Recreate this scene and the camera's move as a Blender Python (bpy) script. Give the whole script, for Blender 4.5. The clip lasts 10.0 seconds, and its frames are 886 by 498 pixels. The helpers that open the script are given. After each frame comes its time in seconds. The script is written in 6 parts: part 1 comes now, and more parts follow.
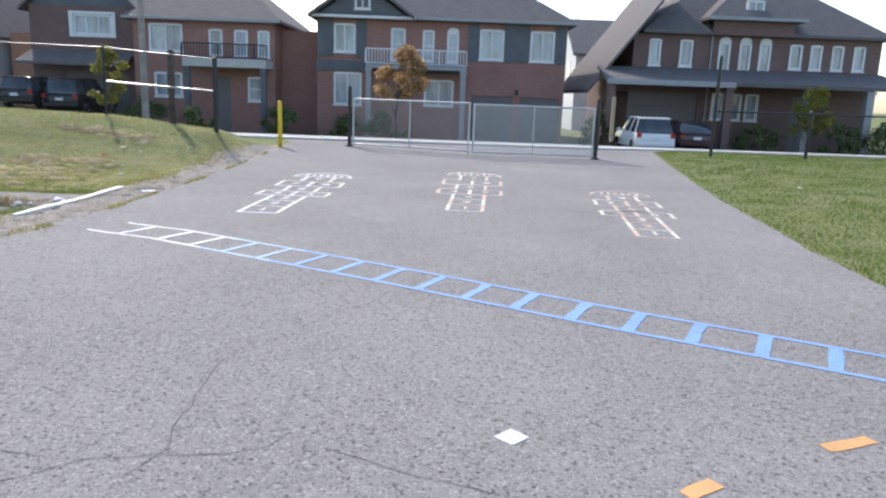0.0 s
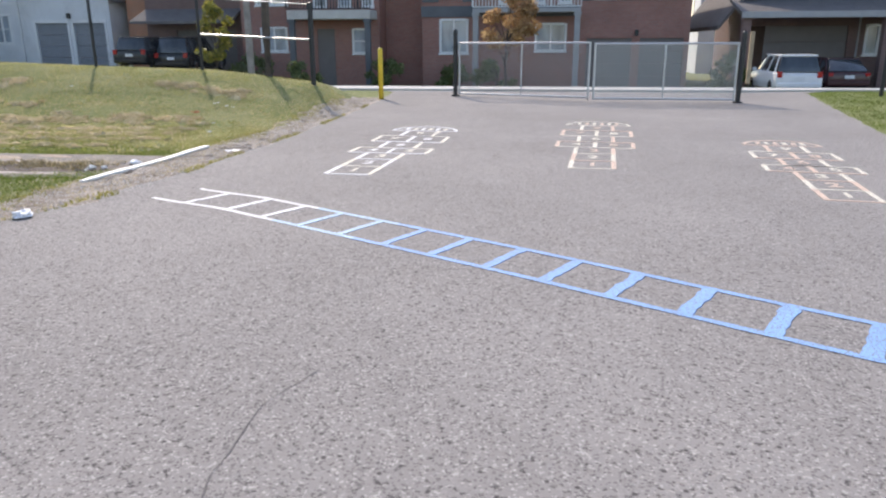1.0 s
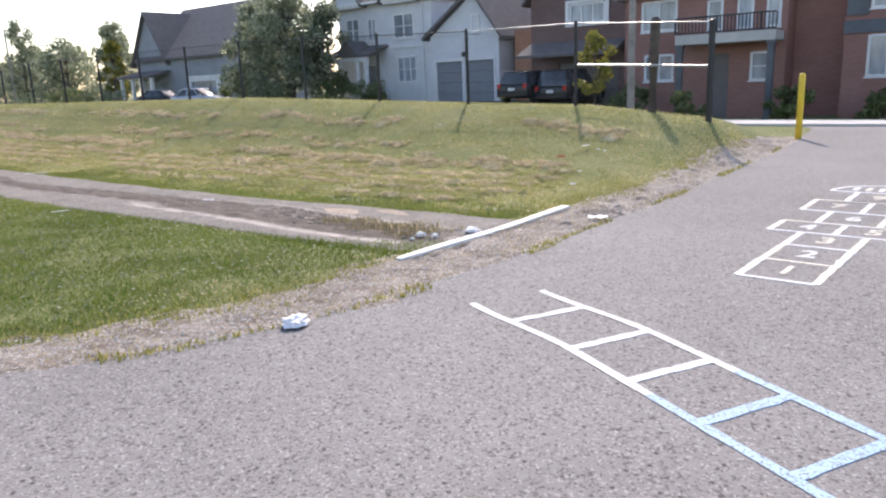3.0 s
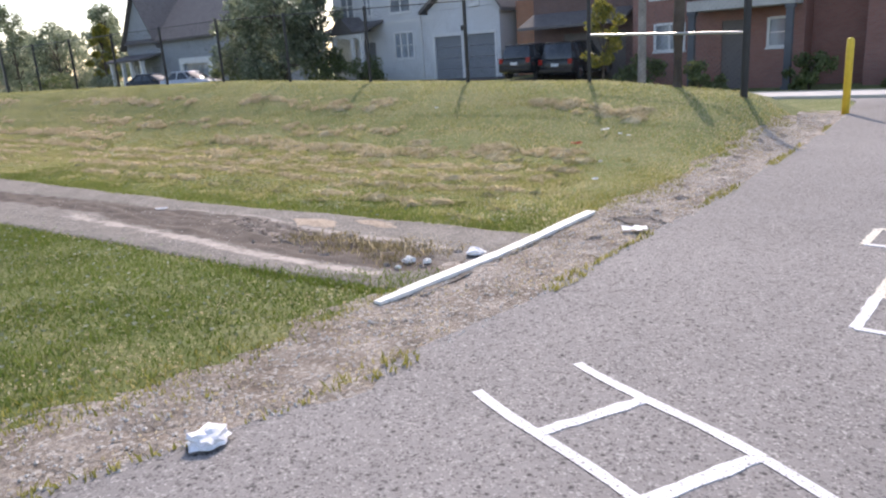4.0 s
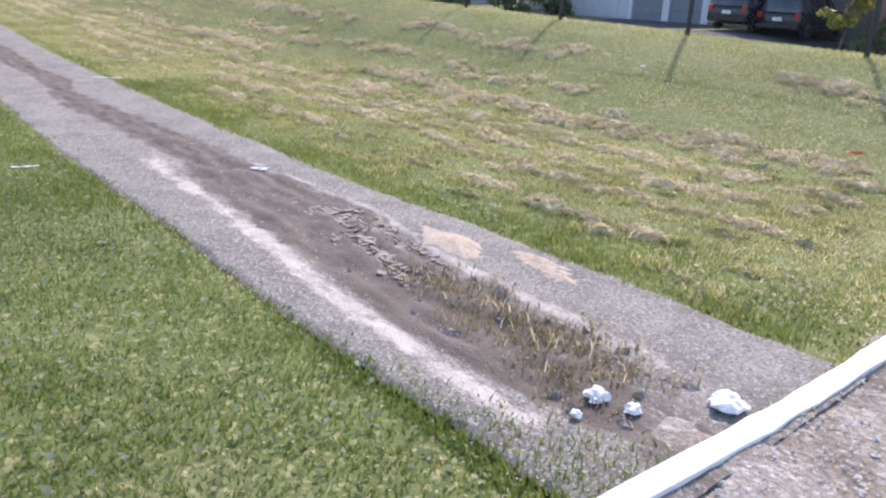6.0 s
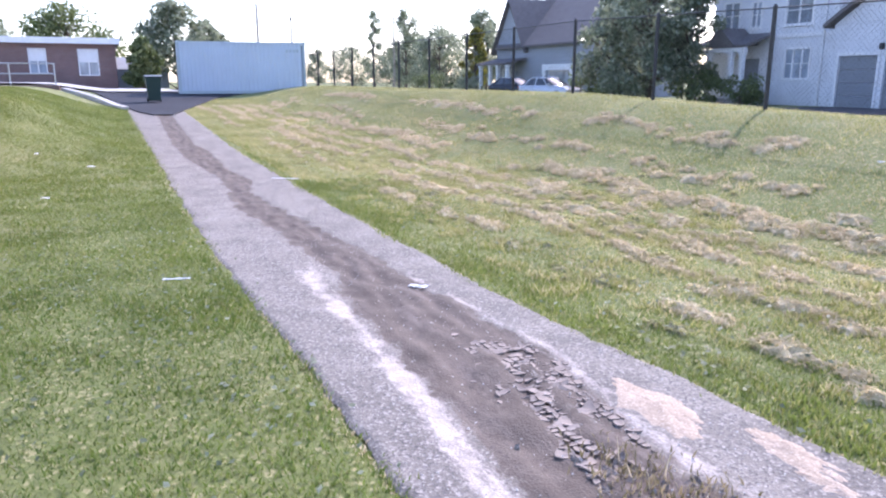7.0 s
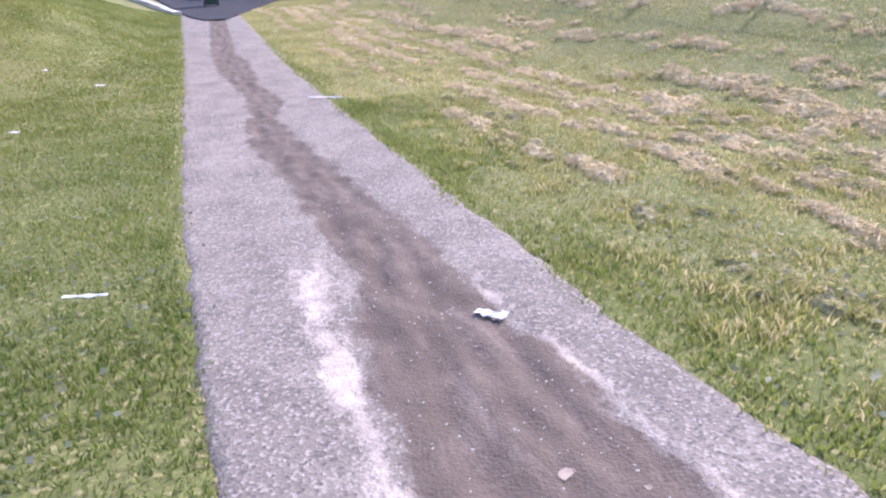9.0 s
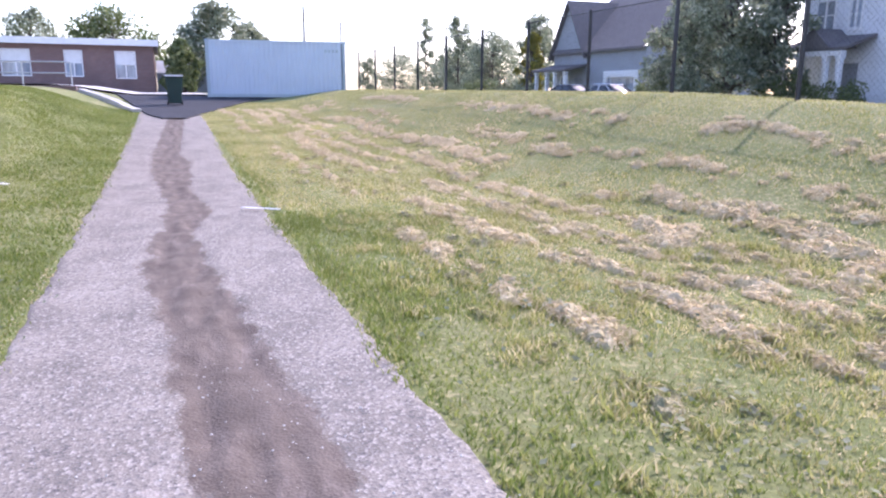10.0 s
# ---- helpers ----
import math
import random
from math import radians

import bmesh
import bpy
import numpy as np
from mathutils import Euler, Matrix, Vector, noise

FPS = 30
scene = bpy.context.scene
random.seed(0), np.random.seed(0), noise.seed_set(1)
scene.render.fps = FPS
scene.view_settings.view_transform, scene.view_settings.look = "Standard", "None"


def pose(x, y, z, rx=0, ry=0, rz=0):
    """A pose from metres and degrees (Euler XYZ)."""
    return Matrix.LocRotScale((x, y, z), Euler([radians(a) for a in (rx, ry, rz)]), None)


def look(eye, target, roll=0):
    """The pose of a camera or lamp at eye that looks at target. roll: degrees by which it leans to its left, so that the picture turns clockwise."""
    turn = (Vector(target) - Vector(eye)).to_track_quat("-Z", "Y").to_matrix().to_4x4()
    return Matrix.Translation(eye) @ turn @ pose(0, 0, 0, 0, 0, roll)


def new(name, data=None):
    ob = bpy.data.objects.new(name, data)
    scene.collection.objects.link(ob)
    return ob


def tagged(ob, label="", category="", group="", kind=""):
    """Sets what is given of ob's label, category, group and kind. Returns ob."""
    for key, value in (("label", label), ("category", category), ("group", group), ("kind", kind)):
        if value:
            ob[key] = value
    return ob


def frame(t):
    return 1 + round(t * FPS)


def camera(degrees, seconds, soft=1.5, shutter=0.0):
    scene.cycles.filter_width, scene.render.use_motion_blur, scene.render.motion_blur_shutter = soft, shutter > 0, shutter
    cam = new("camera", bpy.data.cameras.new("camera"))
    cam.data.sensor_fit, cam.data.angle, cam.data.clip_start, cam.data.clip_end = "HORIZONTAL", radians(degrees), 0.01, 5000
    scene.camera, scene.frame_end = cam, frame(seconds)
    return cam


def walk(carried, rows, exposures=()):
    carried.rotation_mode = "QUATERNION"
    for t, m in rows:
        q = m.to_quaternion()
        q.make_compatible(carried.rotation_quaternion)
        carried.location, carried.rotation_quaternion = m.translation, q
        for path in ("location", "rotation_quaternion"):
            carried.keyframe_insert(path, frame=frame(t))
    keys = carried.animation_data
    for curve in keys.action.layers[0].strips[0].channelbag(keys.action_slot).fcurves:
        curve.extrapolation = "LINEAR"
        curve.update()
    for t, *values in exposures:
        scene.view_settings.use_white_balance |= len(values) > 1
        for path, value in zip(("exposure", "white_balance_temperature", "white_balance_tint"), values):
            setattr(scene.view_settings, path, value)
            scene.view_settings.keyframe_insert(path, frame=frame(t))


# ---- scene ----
cam = camera(63.6, 10.0, soft=2.2)
# seconds, eye x y z, turns about x y z
PATH = [
    (0, -0.000, 0.000, 1.685, 77.88, -2.03, -0.00),
    (0.5, -0.083, 0.835, 1.556, 75.39, -1.35, 3.47),
    (1, -0.165, 1.622, 1.498, 73.97, 0.19, 8.34),
    (1.5, -0.367, 2.434, 1.458, 73.47, 0.35, 17.25),
    (2, -0.604, 3.117, 1.446, 72.57, 3.06, 23.61),
    (2.5, -0.938, 3.801, 1.455, 72.27, 2.07, 34.15),
    (3, -1.372, 4.390, 1.495, 76.85, 2.25, 37.25),
    (4.5, -2.823, 6.385, 1.541, 73.54, 4.32, 37.29),
    (5, -3.369, 6.879, 1.600, 71.45, 1.10, 41.70),
    (6.5, -4.662, 7.910, 1.563, 72.81, -0.91, 58.15),
    (7, -5.157, 8.174, 1.548, 76.74, 0.04, 64.99),
    (7.5, -5.715, 8.471, 1.505, 73.28, -1.74, 62.49),
    (8, -6.285, 8.689, 1.436, 69.19, 1.03, 62.80),
    (8.5, -6.849, 8.945, 1.396, 73.06, 1.81, 72.39),
    (9, -7.421, 9.171, 1.372, 69.23, 2.06, 71.07),
    (9.5, -7.980, 9.453, 1.342, 72.66, 0.58, 72.43),
    (10, -8.700, 9.755, 1.271, 77.51, -0.38, 69.08),
]
# seconds, stops, kelvin, tint: the picture brightens as it turns to the path
EXPOSURES = [(0.0, 0.93, 6350, 11), (0.8, 0.92, 6800, 13), (1.5, 0.93, 6850, 15), (3.0, 1.03, 6750, 17), (5.0, 0.79, 6750, 18), (6.5, 1.5, 5900, 22), (7.0, 1.54, 5800, 27), (8.0, 1.47, 6050, 29), (9.0, 1.5, 6100, 31), (10.0, 1.57, 5950, 32)]
walk(cam, [(t, pose(x, y, z, a, b, c)) for t, x, y, z, a, b, c in PATH], EXPOSURES)

# ---- light: clear low-autumn sun, ahead and left of the first view ----
SUN_ELEVATION, SUN_X, SUN_Y = 41.0, -0.49, 0.87
world = bpy.data.worlds.new("sky")
scene.world = world
world.use_nodes = True
wn = world.node_tree
sky = wn.nodes.new("ShaderNodeTexSky")
sky.sky_type, sky.sun_disc = "NISHITA", False
sky.sun_elevation = radians(SUN_ELEVATION)
sky.sun_rotation = math.atan2(SUN_X, SUN_Y)
sky.dust_density, sky.air_density, sky.ozone_density = 1.2, 1.0, 1.0
wn.links.new(sky.outputs[0], wn.nodes["Background"].inputs[0])
wn.nodes["Background"].inputs[1].default_value = 0.15
sun = new("sun", bpy.data.lights.new("sun", "SUN"))
sun.data.energy, sun.data.angle, sun.data.color = 2.0, radians(0.6), (1.0, 0.905, 0.785)
flat_len = math.hypot(SUN_X, SUN_Y) / math.cos(radians(SUN_ELEVATION))
sun.matrix_world = look((SUN_X * 50, SUN_Y * 50, flat_len * math.sin(radians(SUN_ELEVATION)) * 50), (0, 0, 0))


# ---- materials ----
def material(name):
    m = bpy.data.materials.new(name)
    m.use_nodes = True
    nt = m.node_tree
    return m, nt, nt.nodes["Principled BSDF"]


def node(nt, kind, **sets):
    n = nt.nodes.new(kind)
    for key, value in sets.items():
        n.inputs[key.replace("_", " ")].default_value = value
    return n


def coords(nt, scale=(1, 1, 1)):
    geo = nt.nodes.new("ShaderNodeNewGeometry")
    mapping = nt.nodes.new("ShaderNodeMapping")
    mapping.inputs["Scale"].default_value = scale
    nt.links.new(geo.outputs["Position"], mapping.inputs["Vector"])
    return mapping.outputs[0]


def noise_tex(nt, vec, scale, detail=4.0, rough=0.55):
    n = node(nt, "ShaderNodeTexNoise", Scale=scale, Detail=detail, Roughness=rough)
    nt.links.new(vec, n.inputs["Vector"])
    return n.outputs[0]


def ramp(nt, fac, stops):
    r = nt.nodes.new("ShaderNodeValToRGB")
    el = r.color_ramp.elements
    while len(el) < len(stops):
        el.new(0.5)
    for e, (p, c) in zip(el, stops):
        e.position, e.color = p, (*c, 1) if len(c) == 3 else c
    nt.links.new(fac, r.inputs[0])
    return r.outputs[0]


def mix(nt, fac, a, b, mode="MIX"):
    n = nt.nodes.new("ShaderNodeMix")
    n.data_type, n.blend_type = "RGBA", mode
    for value, sock in ((fac, n.inputs[0]), (a, n.inputs[6]), (b, n.inputs[7])):
        if isinstance(value, (int, float)):
            sock.default_value = value
        elif isinstance(value, tuple):
            sock.default_value = (*value, 1)
        else:
            nt.links.new(value, sock)
    return n.outputs[2]


def bump(nt, bsdf, height, strength, distance=0.02):
    b = node(nt, "ShaderNodeBump", Strength=strength, Distance=distance)
    nt.links.new(height, b.inputs["Height"])
    nt.links.new(b.outputs[0], bsdf.inputs["Normal"])


G0, G1 = (0, 0, 0), (1, 1, 1)


def plain(name, color, rough=0.6, metal=0.0, vary=0.25, scale=6.0, grain=60.0, relief=0.15):
    """A painted or moulded surface with two scales of wear."""
    m, nt, b = material(name)
    vec = coords(nt)
    dark = tuple(c * (1 - vary) for c in color)
    light = tuple(min(1, c * (1 + vary * 0.6)) for c in color)
    a = ramp(nt, noise_tex(nt, vec, scale), [(0.3, dark), (0.7, light)])
    fine = noise_tex(nt, vec, grain, 3.0)
    nt.links.new(mix(nt, ramp(nt, fine, [(0.35, (0.25,) * 3), (0.65, G0)]), a, dark), b.inputs["Base Color"])
    b.inputs["Roughness"].default_value, b.inputs["Metallic"].default_value = rough, metal
    if relief:
        bump(nt, b, fine, relief, 0.005)
    return m


def asphalt(name, base, light, dark):
    m, nt, b = material(name)
    vec = coords(nt)
    big = ramp(nt, noise_tex(nt, vec, 0.35, 5.0, 0.6), [(0.3, tuple(c * 0.8 for c in base)), (0.7, tuple(c * 1.14 for c in base))])
    mid = ramp(nt, noise_tex(nt, vec, 3.0, 5.0, 0.65), [(0.35, (0.30,) * 3), (0.65, G0)])
    col = mix(nt, mid, big, tuple(c * 0.82 for c in base))
    v = node(nt, "ShaderNodeTexVoronoi", Scale=95.0)
    nt.links.new(vec, v.inputs["Vector"])
    sep = nt.nodes.new("ShaderNodeSeparateColor")
    nt.links.new(v.outputs["Color"], sep.inputs[0])
    col = mix(nt, ramp(nt, sep.outputs[0], [(0.86, G0), (0.93, (0.75,) * 3)]), col, light)
    col = mix(nt, ramp(nt, sep.outputs[1], [(0.84, G0), (0.92, (0.7,) * 3)]), col, dark)
    pits = noise_tex(nt, vec, 30.0, 4.0, 0.75)
    col = mix(nt, ramp(nt, pits, [(0.57, G0), (0.65, (0.95,) * 3)]), col, tuple(c * 0.75 for c in dark))
    pale = noise_tex(nt, vec, 34.0, 4.0, 0.75)
    col = mix(nt, ramp(nt, pale, [(0.55, G0), (0.72, (0.55,) * 3)]), col, light)
    holes = node(nt, "ShaderNodeTexVoronoi", Scale=17.0)
    nt.links.new(vec, holes.inputs["Vector"])
    pick = nt.nodes.new("ShaderNodeSeparateColor")
    nt.links.new(holes.outputs["Color"], pick.inputs[0])
    few = ramp(nt, pick.outputs[0], [(0.6, G0), (0.64, G1)])
    deep = mix(nt, few, G0, ramp(nt, mix(nt, 0.25, holes.outputs["Distance"], pits), [(0.2, (0.9,) * 3), (0.3, G0)]))
    col = mix(nt, deep, col, tuple(c * 0.6 for c in dark))
    nt.links.new(col, b.inputs["Base Color"])
    b.inputs["Roughness"].default_value, b.inputs["Specular IOR Level"].default_value = 0.9, 0.25
    height = mix(nt, 0.5, v.outputs["Distance"], ramp(nt, pits, [(0.45, G1), (0.72, G0)]))
    bump(nt, b, height, 0.7, 0.006)
    return m


def paint(name, color, wear=0.5):
    """Road paint, worn through to the stones of the asphalt."""
    m, nt, b = material(name)
    vec = coords(nt)
    big = ramp(nt, noise_tex(nt, vec, 2.2, 4.0), [(0.3, tuple(c * 0.82 for c in color)), (0.7, color)])
    holes = noise_tex(nt, vec, 70.0, 4.0, 0.7)
    col = mix(nt, ramp(nt, holes, [(wear, G0), (wear + 0.05, (0.85,) * 3)]), big, (0.2, 0.19, 0.19))
    nt.links.new(col, b.inputs["Base Color"])
    b.inputs["Roughness"].default_value = 0.7
    bump(nt, b, holes, 0.5, 0.004)
    return m


def soil(name, stops, scale=1.2, fine=45.0, stone=(0.5, 0.46, 0.42), amount=0.72, strength=0.8, depth=0.02, stretch=(1, 1, 1)):
    m, nt, b = material(name)
    vec = coords(nt)
    col = ramp(nt, noise_tex(nt, coords(nt, stretch), scale, 6.0, 0.65), stops)
    grain = noise_tex(nt, vec, fine, 5.0, 0.7)
    v = node(nt, "ShaderNodeTexVoronoi", Scale=fine * 1.3)
    nt.links.new(vec, v.inputs["Vector"])
    sep = nt.nodes.new("ShaderNodeSeparateColor")
    nt.links.new(v.outputs["Color"], sep.inputs[0])
    col = mix(nt, ramp(nt, grain, [(0.35, (0.55,) * 3), (0.6, G0)]), col, tuple(c * 0.5 for c in stops[0][1]))
    col = mix(nt, ramp(nt, sep.outputs[0], [(amount, G0), (amount + 0.1, (0.7,) * 3)]), col, stone)
    nt.links.new(col, b.inputs["Base Color"])
    b.inputs["Roughness"].default_value = 0.95
    bump(nt, b, grain, strength, depth)
    return m


def leafy(name, stops, through_light=0.4, rough=0.55):
    """Leaves and blades: each its own tint, light comes through."""
    m, nt, b = material(name)
    geo = nt.nodes.new("ShaderNodeNewGeometry")
    col = ramp(nt, geo.outputs["Random Per Island"], stops)
    patch = noise_tex(nt, coords(nt), 0.7, 4.0)
    col = mix(nt, ramp(nt, patch, [(0.35, (0.45,) * 3), (0.65, G0)]), col, tuple(c * 0.7 for c in stops[0][1]))
    nt.links.new(col, b.inputs["Base Color"])
    b.inputs["Roughness"].default_value = rough
    t = nt.nodes.new("ShaderNodeBsdfTranslucent")
    nt.links.new(col, t.inputs[0])
    s = nt.nodes.new("ShaderNodeMixShader")
    s.inputs[0].default_value = through_light
    nt.links.new(b.outputs[0], s.inputs[1])
    nt.links.new(t.outputs[0], s.inputs[2])
    nt.links.new(s.outputs[0], nt.nodes["Material Output"].inputs[0])
    return m


def brick(name, a, c2, mortar):
    m, nt, b = material(name)
    geo = nt.nodes.new("ShaderNodeNewGeometry")
    sep = nt.nodes.new("ShaderNodeSeparateXYZ")
    nt.links.new(geo.outputs["Position"], sep.inputs[0])
    add = nt.nodes.new("ShaderNodeMath")
    nt.links.new(sep.outputs[0], add.inputs[0])
    nt.links.new(sep.outputs[1], add.inputs[1])
    comb = nt.nodes.new("ShaderNodeCombineXYZ")
    nt.links.new(add.outputs[0], comb.inputs[0])
    nt.links.new(sep.outputs[2], comb.inputs[1])
    t = node(nt, "ShaderNodeTexBrick", Scale=1.0, Mortar_Size=0.008, Brick_Width=0.22, Row_Height=0.075)
    t.inputs["Color1"].default_value, t.inputs["Color2"].default_value, t.inputs["Mortar"].default_value = (*a, 1), (*c2, 1), (*mortar, 1)
    nt.links.new(comb.outputs[0], t.inputs["Vector"])
    stain = ramp(nt, noise_tex(nt, geo.outputs["Position"], 0.6, 5.0), [(0.3, (0.4,) * 3), (0.65, G0)])
    nt.links.new(mix(nt, stain, t.outputs[0], tuple(c * 0.6 for c in a)), b.inputs["Base Color"])
    b.inputs["Roughness"].default_value = 0.9
    bump(nt, b, t.outputs["Fac"], 0.4, 0.01)
    return m


def glass(name, color=(0.28, 0.33, 0.38)):
    m, nt, b = material(name)
    col = ramp(nt, noise_tex(nt, coords(nt, (1, 1, 0.3)), 1.4, 3.0), [(0.35, tuple(c * 0.45 for c in color)), (0.65, color)])
    nt.links.new(col, b.inputs["Base Color"])
    b.inputs["Roughness"].default_value, b.inputs["IOR"].default_value = 0.06, 1.7
    return m


ASPHALT = asphalt("old_asphalt", (0.284, 0.267, 0.253), (0.46, 0.432, 0.408), (0.115, 0.105, 0.103))
DARK_ASPHALT = asphalt("fresh_asphalt", (0.04, 0.043, 0.052), (0.07, 0.072, 0.08), (0.025, 0.025, 0.03))
ROAD_ASPHALT = asphalt("road_asphalt", (0.075, 0.075, 0.08), (0.13, 0.13, 0.13), (0.04, 0.04, 0.04))


def path_surface():
    """Worn stony path; mud and pale silt lie on it where the wash has left them."""
    m, nt, b = material("worn_path")
    vec = coords(nt)

    def layer(base, light, dark, scale):
        return ramp(nt, noise_tex(nt, vec, scale, 6.0, 0.65), [(0.3, dark), (0.5, base), (0.72, light)])

    stones = node(nt, "ShaderNodeTexVoronoi", Scale=80.0)
    nt.links.new(vec, stones.inputs["Vector"])
    sep = nt.nodes.new("ShaderNodeSeparateColor")
    nt.links.new(stones.outputs["Color"], sep.inputs[0])
    gravel = layer((0.212, 0.19, 0.162), (0.29, 0.262, 0.225), (0.14, 0.125, 0.108), 2.2)
    gravel = mix(nt, ramp(nt, sep.outputs[0], [(0.72, G0), (0.85, (0.75,) * 3)]), gravel, (0.38, 0.35, 0.31))
    gravel = mix(nt, ramp(nt, sep.outputs[1], [(0.74, G0), (0.86, (0.7,) * 3)]), gravel, (0.09, 0.082, 0.082))
    mud = layer((0.118, 0.093, 0.074), (0.16, 0.13, 0.106), (0.085, 0.066, 0.052), 3.4)
    silt = layer((0.47, 0.41, 0.36), (0.6, 0.535, 0.48), (0.33, 0.29, 0.25), 9.0)
    streak = noise_tex(nt, coords(nt, (0.7, 2.2, 1)), 3.0, 7.0, 0.72)
    mud = mix(nt, ramp(nt, streak, [(0.52, G0), (0.7, (0.6,) * 3)]), mud, (0.25, 0.205, 0.175))
    mud = mix(nt, ramp(nt, noise_tex(nt, vec, 26.0, 5.0, 0.7), [(0.54, G0), (0.66, (0.55,) * 3)]), mud, (0.06, 0.046, 0.036))
    ragged = noise_tex(nt, coords(nt, (0.8, 1.5, 1)), 8.0, 7.0, 0.8)

    def mask(name, low, high):
        at = nt.nodes.new("ShaderNodeAttribute")
        at.attribute_name = name
        add = nt.nodes.new("ShaderNodeMath")
        add.operation = "MULTIPLY_ADD"
        nt.links.new(ragged, add.inputs[0])
        add.inputs[1].default_value = 1.25
        nt.links.new(at.outputs["Fac"], add.inputs[2])
        return ramp(nt, add.outputs[0], [(low, G0), (high, G1)])

    col = mix(nt, mask("silt", 0.8, 1.2), gravel, silt)
    col = mix(nt, mask("mud", 0.82, 1.2), col, mud)
    grit = noise_tex(nt, vec, 40.0, 4.0, 0.7)
    col = mix(nt, ramp(nt, grit, [(0.58, G0), (0.72, (0.5,) * 3)]), col, (0.09, 0.08, 0.078))
    nt.links.new(col, b.inputs["Base Color"])
    b.inputs["Roughness"].default_value = 0.93
    bump(nt, b, mix(nt, 0.5, stones.outputs["Distance"], grit), 0.8, 0.008)
    return m


PATH_GRAVEL = path_surface()
CONCRETE = plain("concrete", (0.55, 0.53, 0.5), 0.9, 0, 0.15, 1.5, 40)
WHITE_PAINT = paint("white_road_paint", (0.82, 0.82, 0.83), 0.55)
CREAM_PAINT = paint("cream_road_paint", (0.8, 0.745, 0.62), 0.54)
ORANGE_PAINT = paint("orange_road_paint", (0.8, 0.42, 0.16), 0.58)
PINK_PAINT = paint("faded_peach_road_paint", (0.72, 0.54, 0.42), 0.54)
PALE_BLUE_PAINT = paint("pale_blue_road_paint", (0.45, 0.66, 0.88), 0.52)
BLUE_PAINT = paint("blue_road_paint", (0.26, 0.47, 0.86), 0.52)
GRASS_SOIL = soil("lawn_soil", [(0.25, (0.12, 0.155, 0.04)), (0.5, (0.18, 0.205, 0.06)), (0.75, (0.29, 0.275, 0.125))], 0.9, 30.0, (0.38, 0.34, 0.17), 0.82, 0.6, 0.03, (0.35, 1.3, 1))
SHOULDER = soil("gravel_shoulder", [(0.28, (0.19, 0.145, 0.105)), (0.44, (0.36, 0.3, 0.24)), (0.58, (0.5, 0.43, 0.36)), (0.74, (0.64, 0.565, 0.485))], 2.8, 38.0, (0.64, 0.59, 0.53), 0.8, 1.0, 0.03)
HAY_MOUND = soil("matted_clippings", [(0.25, (0.38, 0.33, 0.17)), (0.5, (0.56, 0.48, 0.28)), (0.75, (0.72, 0.61, 0.39))], 6.0, 60.0, (0.6, 0.5, 0.34), 0.75, 0.6, 0.012)
SOD = soil("withered_turf", [(0.25, (0.2, 0.19, 0.09)), (0.5, (0.32, 0.29, 0.15)), (0.75, (0.46, 0.4, 0.24))], 7.0, 60.0, (0.5, 0.44, 0.28), 0.8, 0.7, 0.012)
CLOD = soil("crumbled_soil", [(0.25, (0.22, 0.18, 0.14)), (0.5, (0.34, 0.285, 0.235)), (0.75, (0.48, 0.415, 0.35))], 7.0, 50.0, (0.5, 0.45, 0.4), 0.8, 0.8, 0.015)
MUD = soil("dark_mud", [(0.25, (0.12, 0.10, 0.085)), (0.5, (0.17, 0.145, 0.125)), (0.8, (0.26, 0.225, 0.2))], 1.9, 36.0, (0.3, 0.27, 0.24), 0.86, 0.7, 0.015)
SILT = soil("dried_silt", [(0.25, (0.42, 0.36, 0.33)), (0.5, (0.56, 0.5, 0.46)), (0.8, (0.68, 0.62, 0.57))], 3.0, 50.0, (0.75, 0.7, 0.66), 0.8, 0.6, 0.012)
SAND = soil("tan_sand", [(0.3, (0.42, 0.33, 0.24)), (0.7, (0.56, 0.45, 0.35))], 5.0, 80.0, (0.62, 0.52, 0.42), 0.85, 0.5, 0.01)
FLAKE = plain("cracked_mud", (0.33, 0.275, 0.23), 0.95, 0, 0.4, 9.0, 60, 0.4)
BLADES = leafy("lawn_blades", [(0.0, (0.105, 0.17, 0.025)), (0.4, (0.17, 0.24, 0.045)), (0.75, (0.24, 0.29, 0.065)), (0.95, (0.29, 0.28, 0.11))], 0.5)
VERGE_BLADES = leafy("lush_verge_blades", [(0.0, (0.13, 0.19, 0.035)), (0.4, (0.23, 0.285, 0.062)), (0.8, (0.35, 0.37, 0.11)), (1.0, (0.5, 0.45, 0.22))], 0.5)
EDGE_WEED = leafy("yellow_green_weeds", [(0.0, (0.24, 0.24, 0.05)), (0.5, (0.42, 0.39, 0.1)), (1.0, (0.62, 0.53, 0.27))], 0.45)
WHITE_STONE = plain("white_stone", (0.8, 0.78, 0.74), 0.85, 0, 0.15, 14.0, 80, 0.3)
FIELD_BLADES = leafy("field_blades", [(0.0, (0.27, 0.305, 0.08)), (0.35, (0.41, 0.41, 0.14)), (0.65, (0.58, 0.51, 0.25)), (0.9, (0.76, 0.64, 0.4))], 0.5)
HAY = leafy("dry_clippings", [(0.0, (0.5, 0.43, 0.25)), (0.5, (0.72, 0.605, 0.4)), (1.0, (0.88, 0.76, 0.55))], 0.5, 0.8)
WEED = leafy("weed_leaves", [(0.0, (0.16, 0.14, 0.06)), (0.4, (0.3, 0.25, 0.13)), (1.0, (0.5, 0.41, 0.26))], 0.4)
